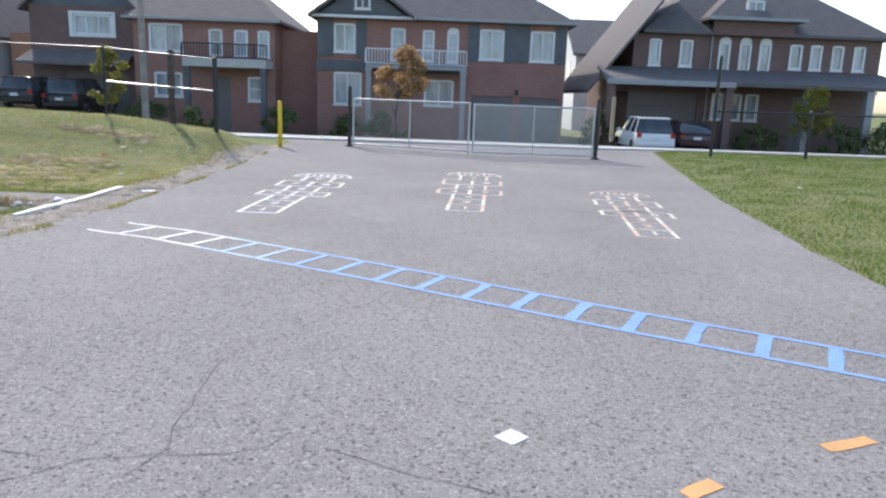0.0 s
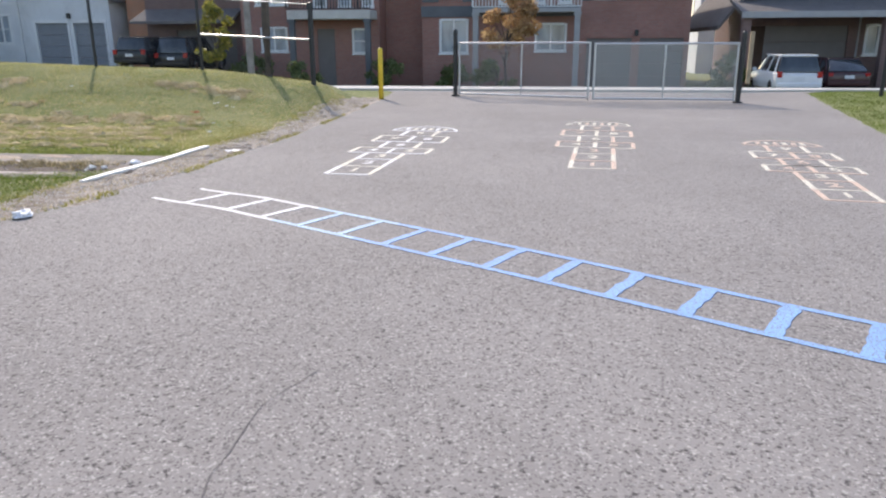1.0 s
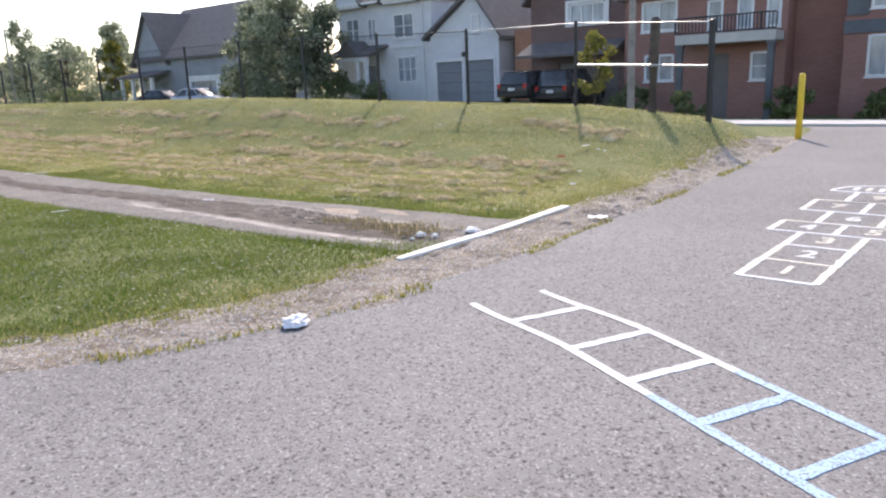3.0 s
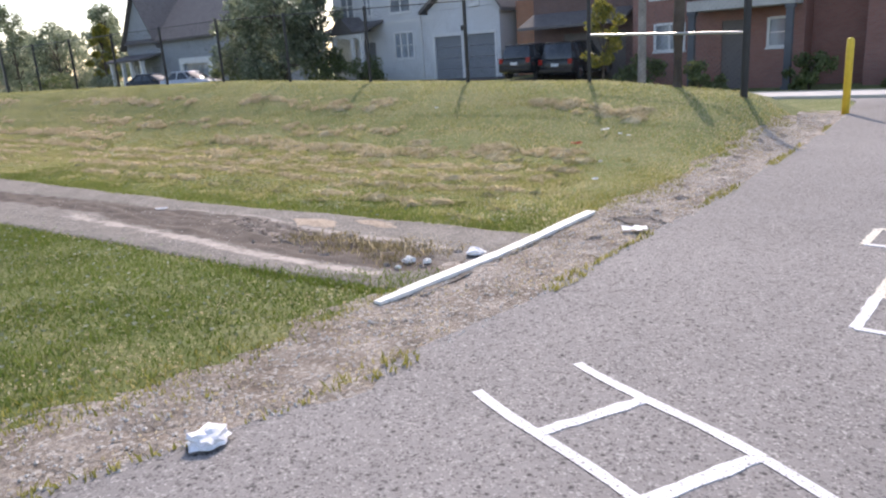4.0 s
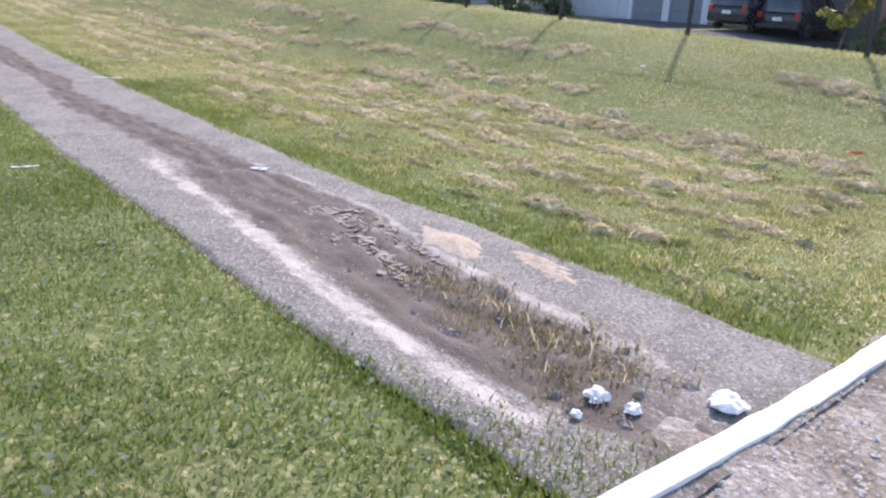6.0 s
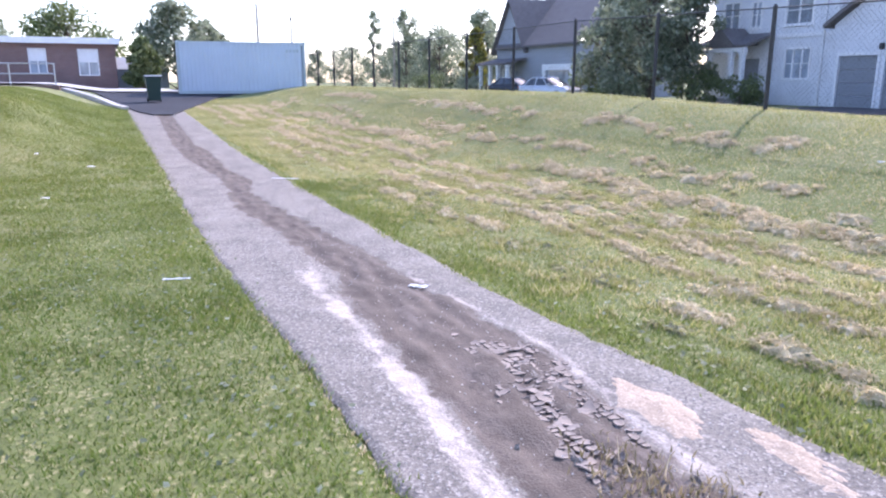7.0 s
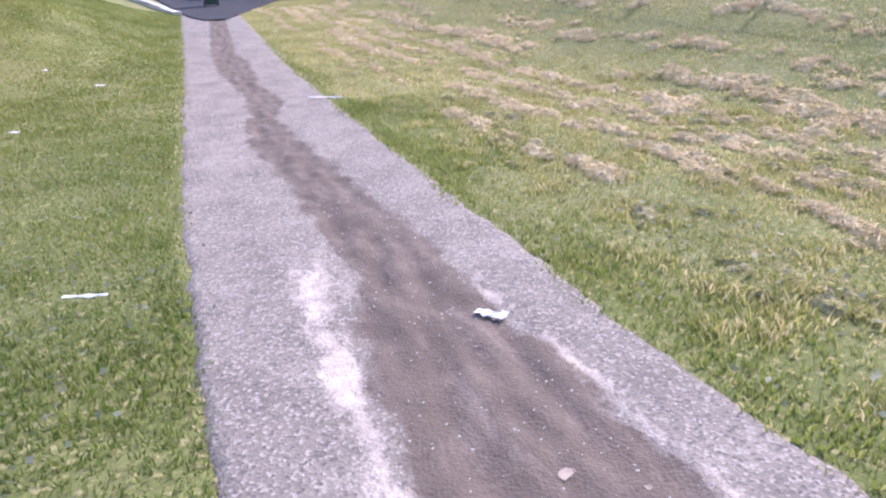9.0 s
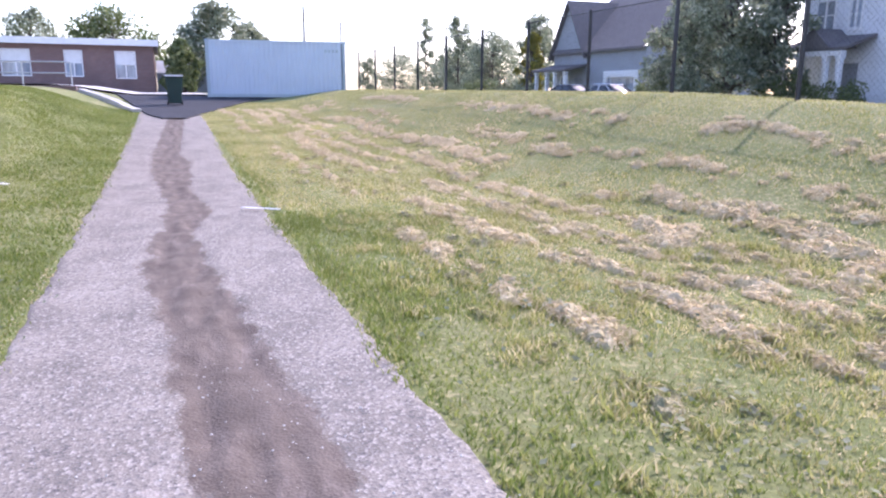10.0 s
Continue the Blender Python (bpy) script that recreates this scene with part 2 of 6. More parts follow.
GREEN_LEAF = leafy("green_leaves", [(0.0, (0.10, 0.13, 0.05)), (0.6, (0.18, 0.225, 0.08)), (1.0, (0.3, 0.33, 0.15))], 0.45)
# leaf tones lifted: glints and distant haze are put into this colour
PALE_LEAF = leafy("pale_leaves", [(0.0, (0.17, 0.205, 0.125)), (0.6, (0.33, 0.37, 0.24)), (1.0, (0.56, 0.58, 0.44))], 0.58)
YELLOW_LEAF = leafy("yellow_green_leaves", [(0.0, (0.16, 0.17, 0.03)), (0.6, (0.32, 0.3, 0.05)), (1.0, (0.5, 0.42, 0.09))])
RUST_LEAF = leafy("rust_leaves", [(0.0, (0.36, 0.2, 0.09)), (0.6, (0.55, 0.36, 0.18)), (1.0, (0.7, 0.52, 0.28))], 0.5)
BARK = plain("bark", (0.12, 0.095, 0.075), 0.95, 0, 0.4, 5.0, 50, 0.6)
PALE_WOOD = plain("weathered_wood", (0.36, 0.32, 0.28), 0.9, 0, 0.3, 3.0, 70, 0.4)
TAN_WOOD = plain("tan_timber", (0.5, 0.38, 0.24), 0.85, 0, 0.25, 3.0, 70, 0.3)
WHITE_TIMBER = plain("white_painted_timber", (0.85, 0.84, 0.8), 0.6, 0, 0.14, 9.0, 90, 0.3)
YELLOW_STEEL = plain("yellow_painted_steel", (0.8, 0.56, 0.05), 0.5, 0, 0.15, 7.0, 60, 0.1)
BLACK_STEEL = plain("black_coated_steel", (0.02, 0.021, 0.024), 0.4, 0, 0.25, 8.0, 60, 0.05)
GALVANISED = plain("galvanised_pipe", (0.55, 0.56, 0.57), 0.42, 0.75, 0.15, 9.0, 60, 0.05)
RED_BRICK = brick("red_brick", (0.33, 0.15, 0.12), (0.40, 0.19, 0.15), (0.28, 0.24, 0.22))
BROWN_BRICK = brick("brown_brick", (0.175, 0.105, 0.095), (0.225, 0.135, 0.12), (0.2, 0.17, 0.155))
ORANGE_BRICK = brick("orange_brick", (0.46, 0.2, 0.11), (0.54, 0.25, 0.14), (0.42, 0.34, 0.28))
PEACH_BRICK = brick("peach_block", (0.42, 0.26, 0.19), (0.47, 0.3, 0.22), (0.45, 0.34, 0.28))
WHITE_SIDING = plain("white_siding", (0.66, 0.67, 0.69), 0.7, 0, 0.1, 1.2, 40, 0.1)
GREY_SIDING = plain("grey_siding", (0.30, 0.32, 0.35), 0.75, 0, 0.12, 1.2, 40, 0.1)
DARK_SIDING = plain("charcoal_siding", (0.13, 0.14, 0.155), 0.75, 0, 0.2, 1.2, 40, 0.1)
SHINGLE = soil("roof_shingle", [(0.25, (0.13, 0.12, 0.12)), (0.75, (0.20, 0.185, 0.18))], 2.0, 12.0, (0.16, 0.145, 0.14), 0.7, 0.5, 0.02)
WHITE_TRIM = plain("white_trim", (0.74, 0.74, 0.74), 0.5, 0, 0.08, 3.0, 60, 0.0)
GREY_TRIM = plain("grey_trim", (0.34, 0.34, 0.35), 0.5, 0, 0.1, 3.0, 60, 0.0)
DOOR_GREY = plain("garage_door_grey", (0.22, 0.235, 0.26), 0.55, 0, 0.1, 2.0, 60, 0.0)
DOOR_BROWN = plain("garage_door_brown", (0.17, 0.15, 0.145), 0.6, 0, 0.1, 2.0, 60, 0.0)
PANE = glass("window_pane", (0.42, 0.47, 0.53))
CAR_GLASS = glass("car_glass", (0.05, 0.06, 0.07))
CAR_WHITE = plain("white_car_paint", (0.78, 0.78, 0.78), 0.22, 0, 0.04, 2.0, 60, 0.0)
CAR_BLACK = plain("black_car_paint", (0.018, 0.019, 0.022), 0.18, 0, 0.1, 2.0, 60, 0.0)
CAR_SILVER = plain("silver_car_paint", (0.5, 0.52, 0.55), 0.25, 0.4, 0.05, 2.0, 60, 0.0)
CAR_MAROON = plain("dark_red_car_paint", (0.06, 0.02, 0.022), 0.22, 0, 0.1, 2.0, 60, 0.0)
TYRE = plain("tyre_rubber", (0.02, 0.02, 0.02), 0.85, 0, 0.2, 9.0, 60, 0.1)
CHROME = plain("chrome", (0.7, 0.7, 0.72), 0.15, 1.0, 0.05, 9.0, 60, 0.0)
TAIL_RED = plain("tail_lamp_red", (0.45, 0.02, 0.015), 0.2, 0, 0.1, 9.0, 60, 0.0)
CONTAINER_BLUE = plain("pale_blue_container_paint", (0.56, 0.63, 0.70), 0.5, 0, 0.06, 0.8, 30, 0.05)
CONTAINER_FRAME = plain("grey_blue_container_frame", (0.42, 0.5, 0.53), 0.5, 0, 0.1, 1.2, 30, 0.05)
BIN_GREEN = plain("dark_green_plastic", (0.018, 0.05, 0.042), 0.45, 0, 0.15, 4.0, 60, 0.05)
LITTER = plain("white_litter", (0.86, 0.85, 0.86), 0.6, 0, 0.12, 20.0, 90, 0.1)
RED_LITTER = plain("red_litter", (0.62, 0.14, 0.07), 0.6, 0, 0.12, 20.0, 90, 0.1)
STONE = plain("pale_stone", (0.6, 0.57, 0.52), 0.9, 0, 0.25, 12.0, 80, 0.4)
CRACK = plain("tar_dark_crack", (0.15, 0.14, 0.135), 0.95, 0, 0.3, 9.0, 60, 0.3)


# ---- building helpers ----
BASE = {}


def bm_object(name, bm, mat, smooth=False):
    me = bpy.data.meshes.new(name)
    bmesh.ops.recalc_face_normals(bm, faces=bm.faces)
    bm.to_mesh(me)
    bm.free()
    me.materials.append(mat)
    if smooth:
        me.polygons.foreach_set("use_smooth", [True] * len(me.polygons))
    return me


def thing(name, at, label, category, group="", kind=""):
    """An Empty at the thing's base; its parts are built in world metres and hung under it."""
    ob = new(name)
    ob.location = at
    BASE[ob] = Vector(at)
    return tagged(ob, label, category, group, kind)


def part(name, bm, mat, parent, label="", smooth=False):
    at = BASE[parent]
    bmesh.ops.translate(bm, verts=bm.verts, vec=-at)
    ob = new(name, bm_object(name, bm, mat, smooth))
    ob.parent = parent
    BASE[ob] = at
    return tagged(ob, label)


def single(name, bm, mat, at, label="", category="", group="", kind="", smooth=False):
    """A thing of one mesh."""
    bmesh.ops.translate(bm, verts=bm.verts, vec=-Vector(at))
    ob = new(name, bm_object(name, bm, mat, smooth))
    ob.location = at
    BASE[ob] = Vector(at)
    return tagged(ob, label, category, group, kind)


def arrays(name, verts, faces, mat, kind="", label="", category=""):
    """A mesh from numpy arrays of triangles or quads."""
    me = bpy.data.meshes.new(name)
    n, k = faces.shape
    me.vertices.add(len(verts))
    me.vertices.foreach_set("co", np.ascontiguousarray(verts, dtype=np.float32).ravel())
    me.loops.add(n * k)
    me.loops.foreach_set("vertex_index", np.ascontiguousarray(faces, dtype=np.int32).ravel())
    me.polygons.add(n)
    me.polygons.foreach_set("loop_start", np.arange(0, n * k, k, dtype=np.int32))
    me.update(calc_edges=True)
    me.polygons.foreach_set("use_smooth", [False] * n)
    me.materials.append(mat)
    return tagged(new(name, me), label, category, "", kind)


def box(bm, x0, x1, y0, y1, z0, z1, bevel=0.0):
    r = bmesh.ops.create_cube(bm, size=1.0)
    for v in r["verts"]:
        v.co = Vector(((x0 + x1) / 2 + v.co.x * (x1 - x0), (y0 + y1) / 2 + v.co.y * (y1 - y0), (z0 + z1) / 2 + v.co.z * (z1 - z0)))
    if bevel:
        edges = list({e for v in r["verts"] for e in v.link_edges})
        bmesh.ops.bevel(bm, geom=edges, offset=bevel, segments=2, affect="EDGES", profile=0.5)
    return bm


def slab(bm, pts, z0, z1):
    """A flat polygon with thickness; pts run round in x, y; z0 and z1 may be functions."""
    zb = z0 if callable(z0) else (lambda x, y: z0)
    zt = z1 if callable(z1) else (lambda x, y: z1)
    lo = [bm.verts.new((x, y, zb(x, y))) for x, y in pts]
    hi = [bm.verts.new((x, y, zt(x, y))) for x, y in pts]
    bm.faces.new(hi)
    bm.faces.new(lo[::-1])
    for i in range(len(pts)):
        j = (i + 1) % len(pts)
        bm.faces.new((lo[i], lo[j], hi[j], hi[i]))
    return bm


def tube(bm, points, radii, sides=8):
    """A round bar along points, with its own radius at each."""
    rings = []
    for i, p in enumerate(points):
        p = Vector(p)
        d = Vector(points[min(i + 1, len(points) - 1)]) - Vector(points[max(i - 1, 0)])
        q = d.to_track_quat("Z", "Y")
        r = radii[i] if isinstance(radii, (list, tuple)) else radii
        rings.append([bm.verts.new(p + q @ Vector((r * math.cos(a), r * math.sin(a), 0))) for a in [2 * math.pi * k / sides for k in range(sides)]])
    for a, b in zip(rings, rings[1:]):
        for k in range(sides):
            bm.faces.new((a[k], a[(k + 1) % sides], b[(k + 1) % sides], b[k]))
    bm.faces.new(rings[0][::-1])
    bm.faces.new(rings[-1])
    return bm


def prism(bm, outline, axis, a, b):
    """An outline extruded along an axis: 'x' takes (y, z), 'y' takes (x, z)."""
    def at(p, w):
        return (w, p[0], p[1]) if axis == "x" else (p[0], w, p[1])
    one = [bm.verts.new(at(p, a)) for p in outline]
    two = [bm.verts.new(at(p, b)) for p in outline]
    bm.faces.new(one)
    bm.faces.new(two[::-1])
    for i in range(len(outline)):
        j = (i + 1) % len(outline)
        bm.faces.new((one[j], one[i], two[i], two[j]))
    return bm


def smooth_step(t):
    t = min(1.0, max(0.0, t))
    return t * t * (3 - 2 * t)


def along(table, v):
    """A value between the rows of a short table."""
    return float(np.interp(v, [r[0] for r in table], [r[1] for r in table]))


# ---- the lie of the land ----
CREST = [(-60, 1.32), (-19, 1.25), (-11, 0.98), (-8.2, 0.9), (-5.6, 0.62), (-4.5, 0.25)]
LEFT_EDGE = [(-15, -22.0), (0, -11.0), (4, -7.4), (5.9, -5.55), (6.6, -5.1), (7.3, -4.84), (8.1, -4.66), (9.2, -4.55), (11, -4.5), (14, -4.38), (18, -4.3), (21.6, -4.5), (22.4, -4.9)]
RIGHT_EDGE = [(-15, 16), (2, 6.0), (5, 4.5), (6.7, 4.37), (8.1, 4.46), (10.4, 4.78), (13.7, 5.14), (19, 5.9), (21.4, 6.3), (22.4, 7.2)]


def drop_to_street(x, y):
    return -0.95 * smooth_step((y - 23.7) / 5) * smooth_step((x + 22) / 8)


def land(x, y):
    rise = 0.0007 * min(36.0, max(0.0, -8 - x)) ** 2
    gate = 0.02 * min(9.5, max(0.0, y - 12))
    if x > -4.3:
        z = gate
        if x > 4.2:
            z += 0.12 * smooth_step((x - 4.6) / 3) * smooth_step((24 - y) / 4)
        return z + drop_to_street(x, y)
    bank = smooth_step((-4.3 - x) / 1.4)
    low = gate * (1 - bank) + rise * bank * smooth_step((24 - y) / 5)
    crest = along(CREST, x)
    up = smooth_step((y - 13.6) / 4.4) if y < 18.4 else 1 - smooth_step((y - 18.4) / 3.6)
    z = low + max(0.0, crest - low) * up * bank
    if y > 20:
        z = max(z, 0.19 * smooth_step((y - 20) / 2))
    if y < 9.0:
        z += max(0.0, 1.34 - rise) * smooth_step((8.7 - y) / 3.6) * smooth_step((-x - 17) / 11)
    return z + drop_to_street(x, y)


def lumpy(x, y):
    """Small unevenness of the turf."""
    return 0.018 * noise.noise((x * 1.7, y * 1.7, 0.3)) + 0.01 * noise.noise((x * 5, y * 5, 1.3))


def in_lot(x, y, margin=0.0):
    return y < 22.4 and along(LEFT_EDGE, y) + margin < x < along(RIGHT_EDGE, y) - margin


def in_path(x, y, margin=0.0):
    return -36 < x < -5.2 and 8.98 + margin < y < 10.72 - margin


SHOULDER_EDGE = [(4, -9.2), (5.5, -6.9), (6.4, -6.0), (7.5, -5.6), (8.9, -5.5), (12, -5.35), (15, -5.15), (20, -4.95)]


def in_shoulder(x, y):
    return 4 < y < 20 and along(SHOULDER_EDGE, y) + 0.22 < x < along(LEFT_EDGE, y) + 0.3


def steps(*runs):
    out = []
    for a, b, d in runs:
        out += list(np.arange(a, b, d))
    return sorted(set(round(float(v), 3) for v in out))


xs = steps((-600, -120, 60), (-120, -60, 6), (-60, -20, 1.0), (-20, 8, 0.25), (8, 32, 1.0), (32, 120, 8), (120, 601, 60))
ys = steps((-400, -40, 60), (-40, 2, 2.0), (2, 23, 0.25), (23, 48, 1.0), (48, 120, 8), (120, 900, 60))
gv = []
for y in ys:
    for x in xs:
        z = land(x, y)
        if in_lot(x, y, 0.3) or in_path(x, y, 0.25) or in_shoulder(x, y):
            z -= 0.06
        elif -60 < x < 16 and 2 < y < 23:
            z += lumpy(x, y)
        gv.append((x, y, z))
nx = len(xs)
gi = np.array([[j * nx + i, j * nx + i + 1, (j + 1) * nx + i + 1, (j + 1) * nx + i] for j in range(len(ys) - 1) for i in range(nx - 1)])
ground = arrays("ground", np.array(gv), gi, GRASS_SOIL, "structure", "mown grass ground, patchy green and straw, rising to a bank", "ground")
ground.data.polygons.foreach_set("use_smooth", [True] * len(ground.data.polygons))


def sheet(name, mat, edge_a, edge_b, values, run, lift, label, category, cells=10, drop=0.08, wobble=0.0, kind="structure", rough=0.0):
    """A surface laid on the land between two edges, with a skirt at its sides; run 'y': edges give x at y; 'x': edges give y at x."""
    bm = bmesh.new()
    rows = []
    for v in values:
        a, b = edge_a(v), edge_b(v)
        if wobble:
            a += wobble * (noise.noise((v * 2.3, 0.5, 7)) + 0.6 * noise.noise((v * 9, 2.5, 7)))
            b += wobble * (noise.noise((v * 2.3, 9.5, 3)) + 0.6 * noise.noise((v * 9, 5.5, 3)))
        row = []
        for k in range(-1, cells + 2):
            w = a + (b - a) * min(1, max(0, k / cells))
            x, y = (w, v) if run == "y" else (v, w)
            z = land(x, y) + (lift if 0 <= k <= cells else lift - drop)
            if rough and 0 < k < cells:
                z += rough * (noise.noise((x * 4, y * 4, 5)) + 0.7 * noise.noise((x * 13, y * 13, 2))) * min(1, k / 2, (cells - k) / 2)
            row.append(bm.verts.new((x, y, z)))
        rows.append(row)
    for r, s in zip(rows, rows[1:]):
        for k in range(len(r) - 1):
            bm.faces.new((r[k], r[k + 1], s[k + 1], s[k]))
    return single(name, bm, mat, (0, 0, 0), label, category, "", kind)


LOT_LIFT = 0.012
lot_rows = steps((-15, 4, 1.0), (4, 22.5, 0.25))
sheet("pavement", ASPHALT, lambda y: along(LEFT_EDGE, y), lambda y: along(RIGHT_EDGE, y), lot_rows, "y", LOT_LIFT,
      "old grey asphalt playground, pitted and cracked", "asphalt", 40, 0.1, 0.05)
sheet("gravel_shoulder", SHOULDER, lambda y: along(SHOULDER_EDGE, y),
      lambda y: along(LEFT_EDGE, y) + 0.12, steps((4, 20.2, 0.12)), "y", 0.006, "bare gravel and dirt strip along the asphalt edge", "gravel", 18, 0.06, 0.14, "structure", 0.022)
sheet("lane", DARK_ASPHALT, lambda x: along([(-60, 3.0), (-46, 7.6), (-38, 8.7), (-33.5, 9.2), (-31.5, 9.7)], x), lambda x: along([(-60, 19), (-46, 17.0), (-41, 13.2), (-36, 11.6), (-31.5, 10.3)], x),
      steps((-60, -31.4, 0.5)), "x", 0.05, "dark fresh asphalt lane at the end of the footpath", "asphalt", 12, 0.1, 0.05)
sheet("school_pavement", CONCRETE, lambda x: 0.0, lambda x: 12.0, steps((-64, -45, 1.0)), "x", 0.12, "pale concrete apron before the brick school wing", "pavement", 10, 0.3)
sheet("sidewalk", CONCRETE, lambda x: 22.45, lambda x: 23.7, steps((-90, 60, 1.5)), "x", 0.06, "pale concrete sidewalk along the street", "sidewalk", 3, 0.2)
sheet("road", ROAD_ASPHALT, lambda x: 25.0, lambda x: 31.5, steps((-110, 80, 2.0)), "x", 0.02, "grey asphalt residential street", "road", 6, 0.1)
for y0 in (24.8, 31.5):
    sheet("kerb", CONCRETE, lambda x: y0, lambda x: y0 + 0.16, steps((-110, 80, 2.0)), "x", 0.13, "pale concrete kerb along the street", "kerb", 2, 0.25)

# mud and silt on the path
PATH_LEFT = [(-36, 8.95), (-20, 8.98), (-13, 8.93), (-10.5, 8.98), (-9.2, 9.05), (-7.6, 9.07), (-6.2, 9.14), (-5.2, 9.16)]
PATH_RIGHT = [(-36, 11.0), (-28, 10.8), (-20, 10.65), (-14, 10.66), (-12, 10.69), (-9.5, 10.72), (-8.0, 10.82), (-6.5, 10.9), (-5.2, 10.9)]
MUD_A = [(-36, 9.95), (-30, 9.76), (-22, 9.5), (-19.5, 9.52), (-16.8, 9.72), (-15.5, 9.66), (-14.6, 9.57), (-13.9, 9.53), (-13.2, 9.62), (-12.5, 9.69), (-11.8, 9.68), (-10.7, 9.78), (-9.8, 9.62), (-8.9, 9.59), (-7.9, 9.55), (-6.8, 9.46), (-5.6, 9.55)]
MUD_B = [(-36, 10.4), (-30, 10.22), (-22, 9.95), (-20.8, 10.08), (-18, 9.98), (-16.2, 10.12), (-15.3, 9.93), (-14.4, 9.93), (-13.1, 10.06), (-12.4, 10.11), (-11.6, 10.2), (-10.5, 10.26), (-9.8, 10.26), (-9.1, 10.36), (-8.4, 10.38), (-7.6, 10.24), (-6.5, 10.2), (-5.6, 10.2)]


SILT_A = [(-11.4, 9.6), (-10.6, 9.52), (-9.6, 9.52), (-8.9, 9.5), (-8.1, 9.46), (-7.4, 9.39), (-6.5, 9.38), (-5.6, 9.4)]


def build_path():
    """The footpath: a fine sheet with ruts, and masks for mud and silt."""
    rows = steps((-35.5, -20, 0.2), (-20, -5.15, 0.05))
    cells = 54
    V, F, mud, silt = [], [], [], []
    for x in rows:
        wa = 0.035 * (noise.noise((x * 1.9, 0.5, 7)) + 0.8 * noise.noise((x * 7, 2.5, 7)))
        wb = 0.04 * (noise.noise((x * 1.9, 9.5, 3)) + 0.8 * noise.noise((x * 7, 5.5, 3)))
        a, b = along(PATH_LEFT, x) + wa, along(PATH_RIGHT, x) + wb
        ma, mb = along(MUD_A, x), along(MUD_B, x)
        ma += 0.04 * noise.noise((x * 1.5, 3, 1)) + 0.06 * noise.noise((x * 4, 8, 1))
        mb += 0.04 * noise.noise((x * 1.5, 6, 4)) + 0.06 * noise.noise((x * 4, 2, 4))
        fade = 0.55 + 0.45 * smooth_step((-x - 5.4) / 0.8)
        for k in range(cells + 1):
            y = a + (b - a) * k / cells
            inside = min(y - ma, mb - y)
            m = smooth_step(0.5 + inside / 0.24) * fade
            rut = 0.03 * m * noise.noise((x * 2.2 + y * 1.5, y * 8, 2)) + 0.012 * m * noise.noise((x * 5, y * 14, 4)) + 0.008 * noise.noise((x * 9, y * 9, 6)) * m - 0.006 * m
            edge = -0.02 if k in (0, cells) else 0.0
            V.append((x, y, land(x, y) + 0.012 + rut + edge + 0.003 * noise.noise((x * 6, y * 6, 3))))
            near = smooth_step((x + 11.8) / 2.0) * smooth_step((-5.5 - x) / 0.6)
            s = math.exp(-((y - along(SILT_A, x) - 0.03 * noise.noise((x * 2.2, 1, 1))) / 0.09) ** 2) + 0.7 * math.exp(-((y - mb - 0.03) / 0.06) ** 2) + 0.8 * math.exp(-((x + 10.75) / 0.35) ** 2 - ((y - 9.72) / 0.2) ** 2)
            crack_zone = 0.6 * smooth_step((x + 9.6) / 1.2) * math.exp(-((y - 10.1) / 0.16) ** 2)
            mud.append(0.62 * m - crack_zone * 0.35)
            silt.append(0.12 * crack_zone + 0.56 * near * s * (0.75 + 0.5 * noise.noise((x * 3, y * 3, 9))))
    w = cells + 1
    F = np.array([[r * w + k, r * w + k + 1, (r + 1) * w + k + 1, (r + 1) * w + k] for r in range(len(rows) - 1) for k in range(cells)])
    ob = arrays("path", np.array(V), F, PATH_GRAVEL, "structure", "narrow worn stony footpath with a streak of washed mud", "footpath")
    ob.data.polygons.foreach_set("use_smooth", [True] * len(ob.data.polygons))
    for name, values in (("mud", mud), ("silt", silt)):
        ob.data.attributes.new(name, "FLOAT", "POINT").data.foreach_set("value", values)


build_path()


def sand_patch(x, y, rx, ry, h):
    bm = bmesh.new()
    rings, n = 8, 56
    rows = []
    for r in range(rings + 1):
        f = r / rings
        row = []
        for k in range(n):
            a = 2 * math.pi * k / n
            w = 1 + 0.5 * noise.noise((math.cos(a) * 1.6 + x, math.sin(a) * 1.6, y)) + 0.32 * f * noise.noise((math.cos(a) * 6 + x, math.sin(a) * 6, y))
            px, py = x + rx * f * w * math.cos(a), y + ry * f * w * math.sin(a)
            row.append(bm.verts.new((px, py, land(px, py) + 0.006 + h * (1 - f * f) + (0.012 * noise.noise((px * 12, py * 12, 0)) + 0.008 * noise.noise((px * 31, py * 31, 3))) * (1 - f * f))))
        rows.append(row)
    for a, b in zip(rows[1:], rows[2:]):
        for k in range(n):
            bm.faces.new((a[k], a[(k + 1) % n], b[(k + 1) % n], b[k]))
    bm.faces.new(rows[1])
    single("sand_patch", bm, SAND, (x, y, land(x, y)), "low patch of tan sand spilled on the footpath", "sand", "sand patches", "", True)


for row in ((-7.6, 10.46, 0.36, 0.15, 0.022), (-7.02, 10.68, 0.26, 0.1, 0.016), (-6.8, 10.6, 0.16, 0.06, 0.012)):
    sand_patch(*row)

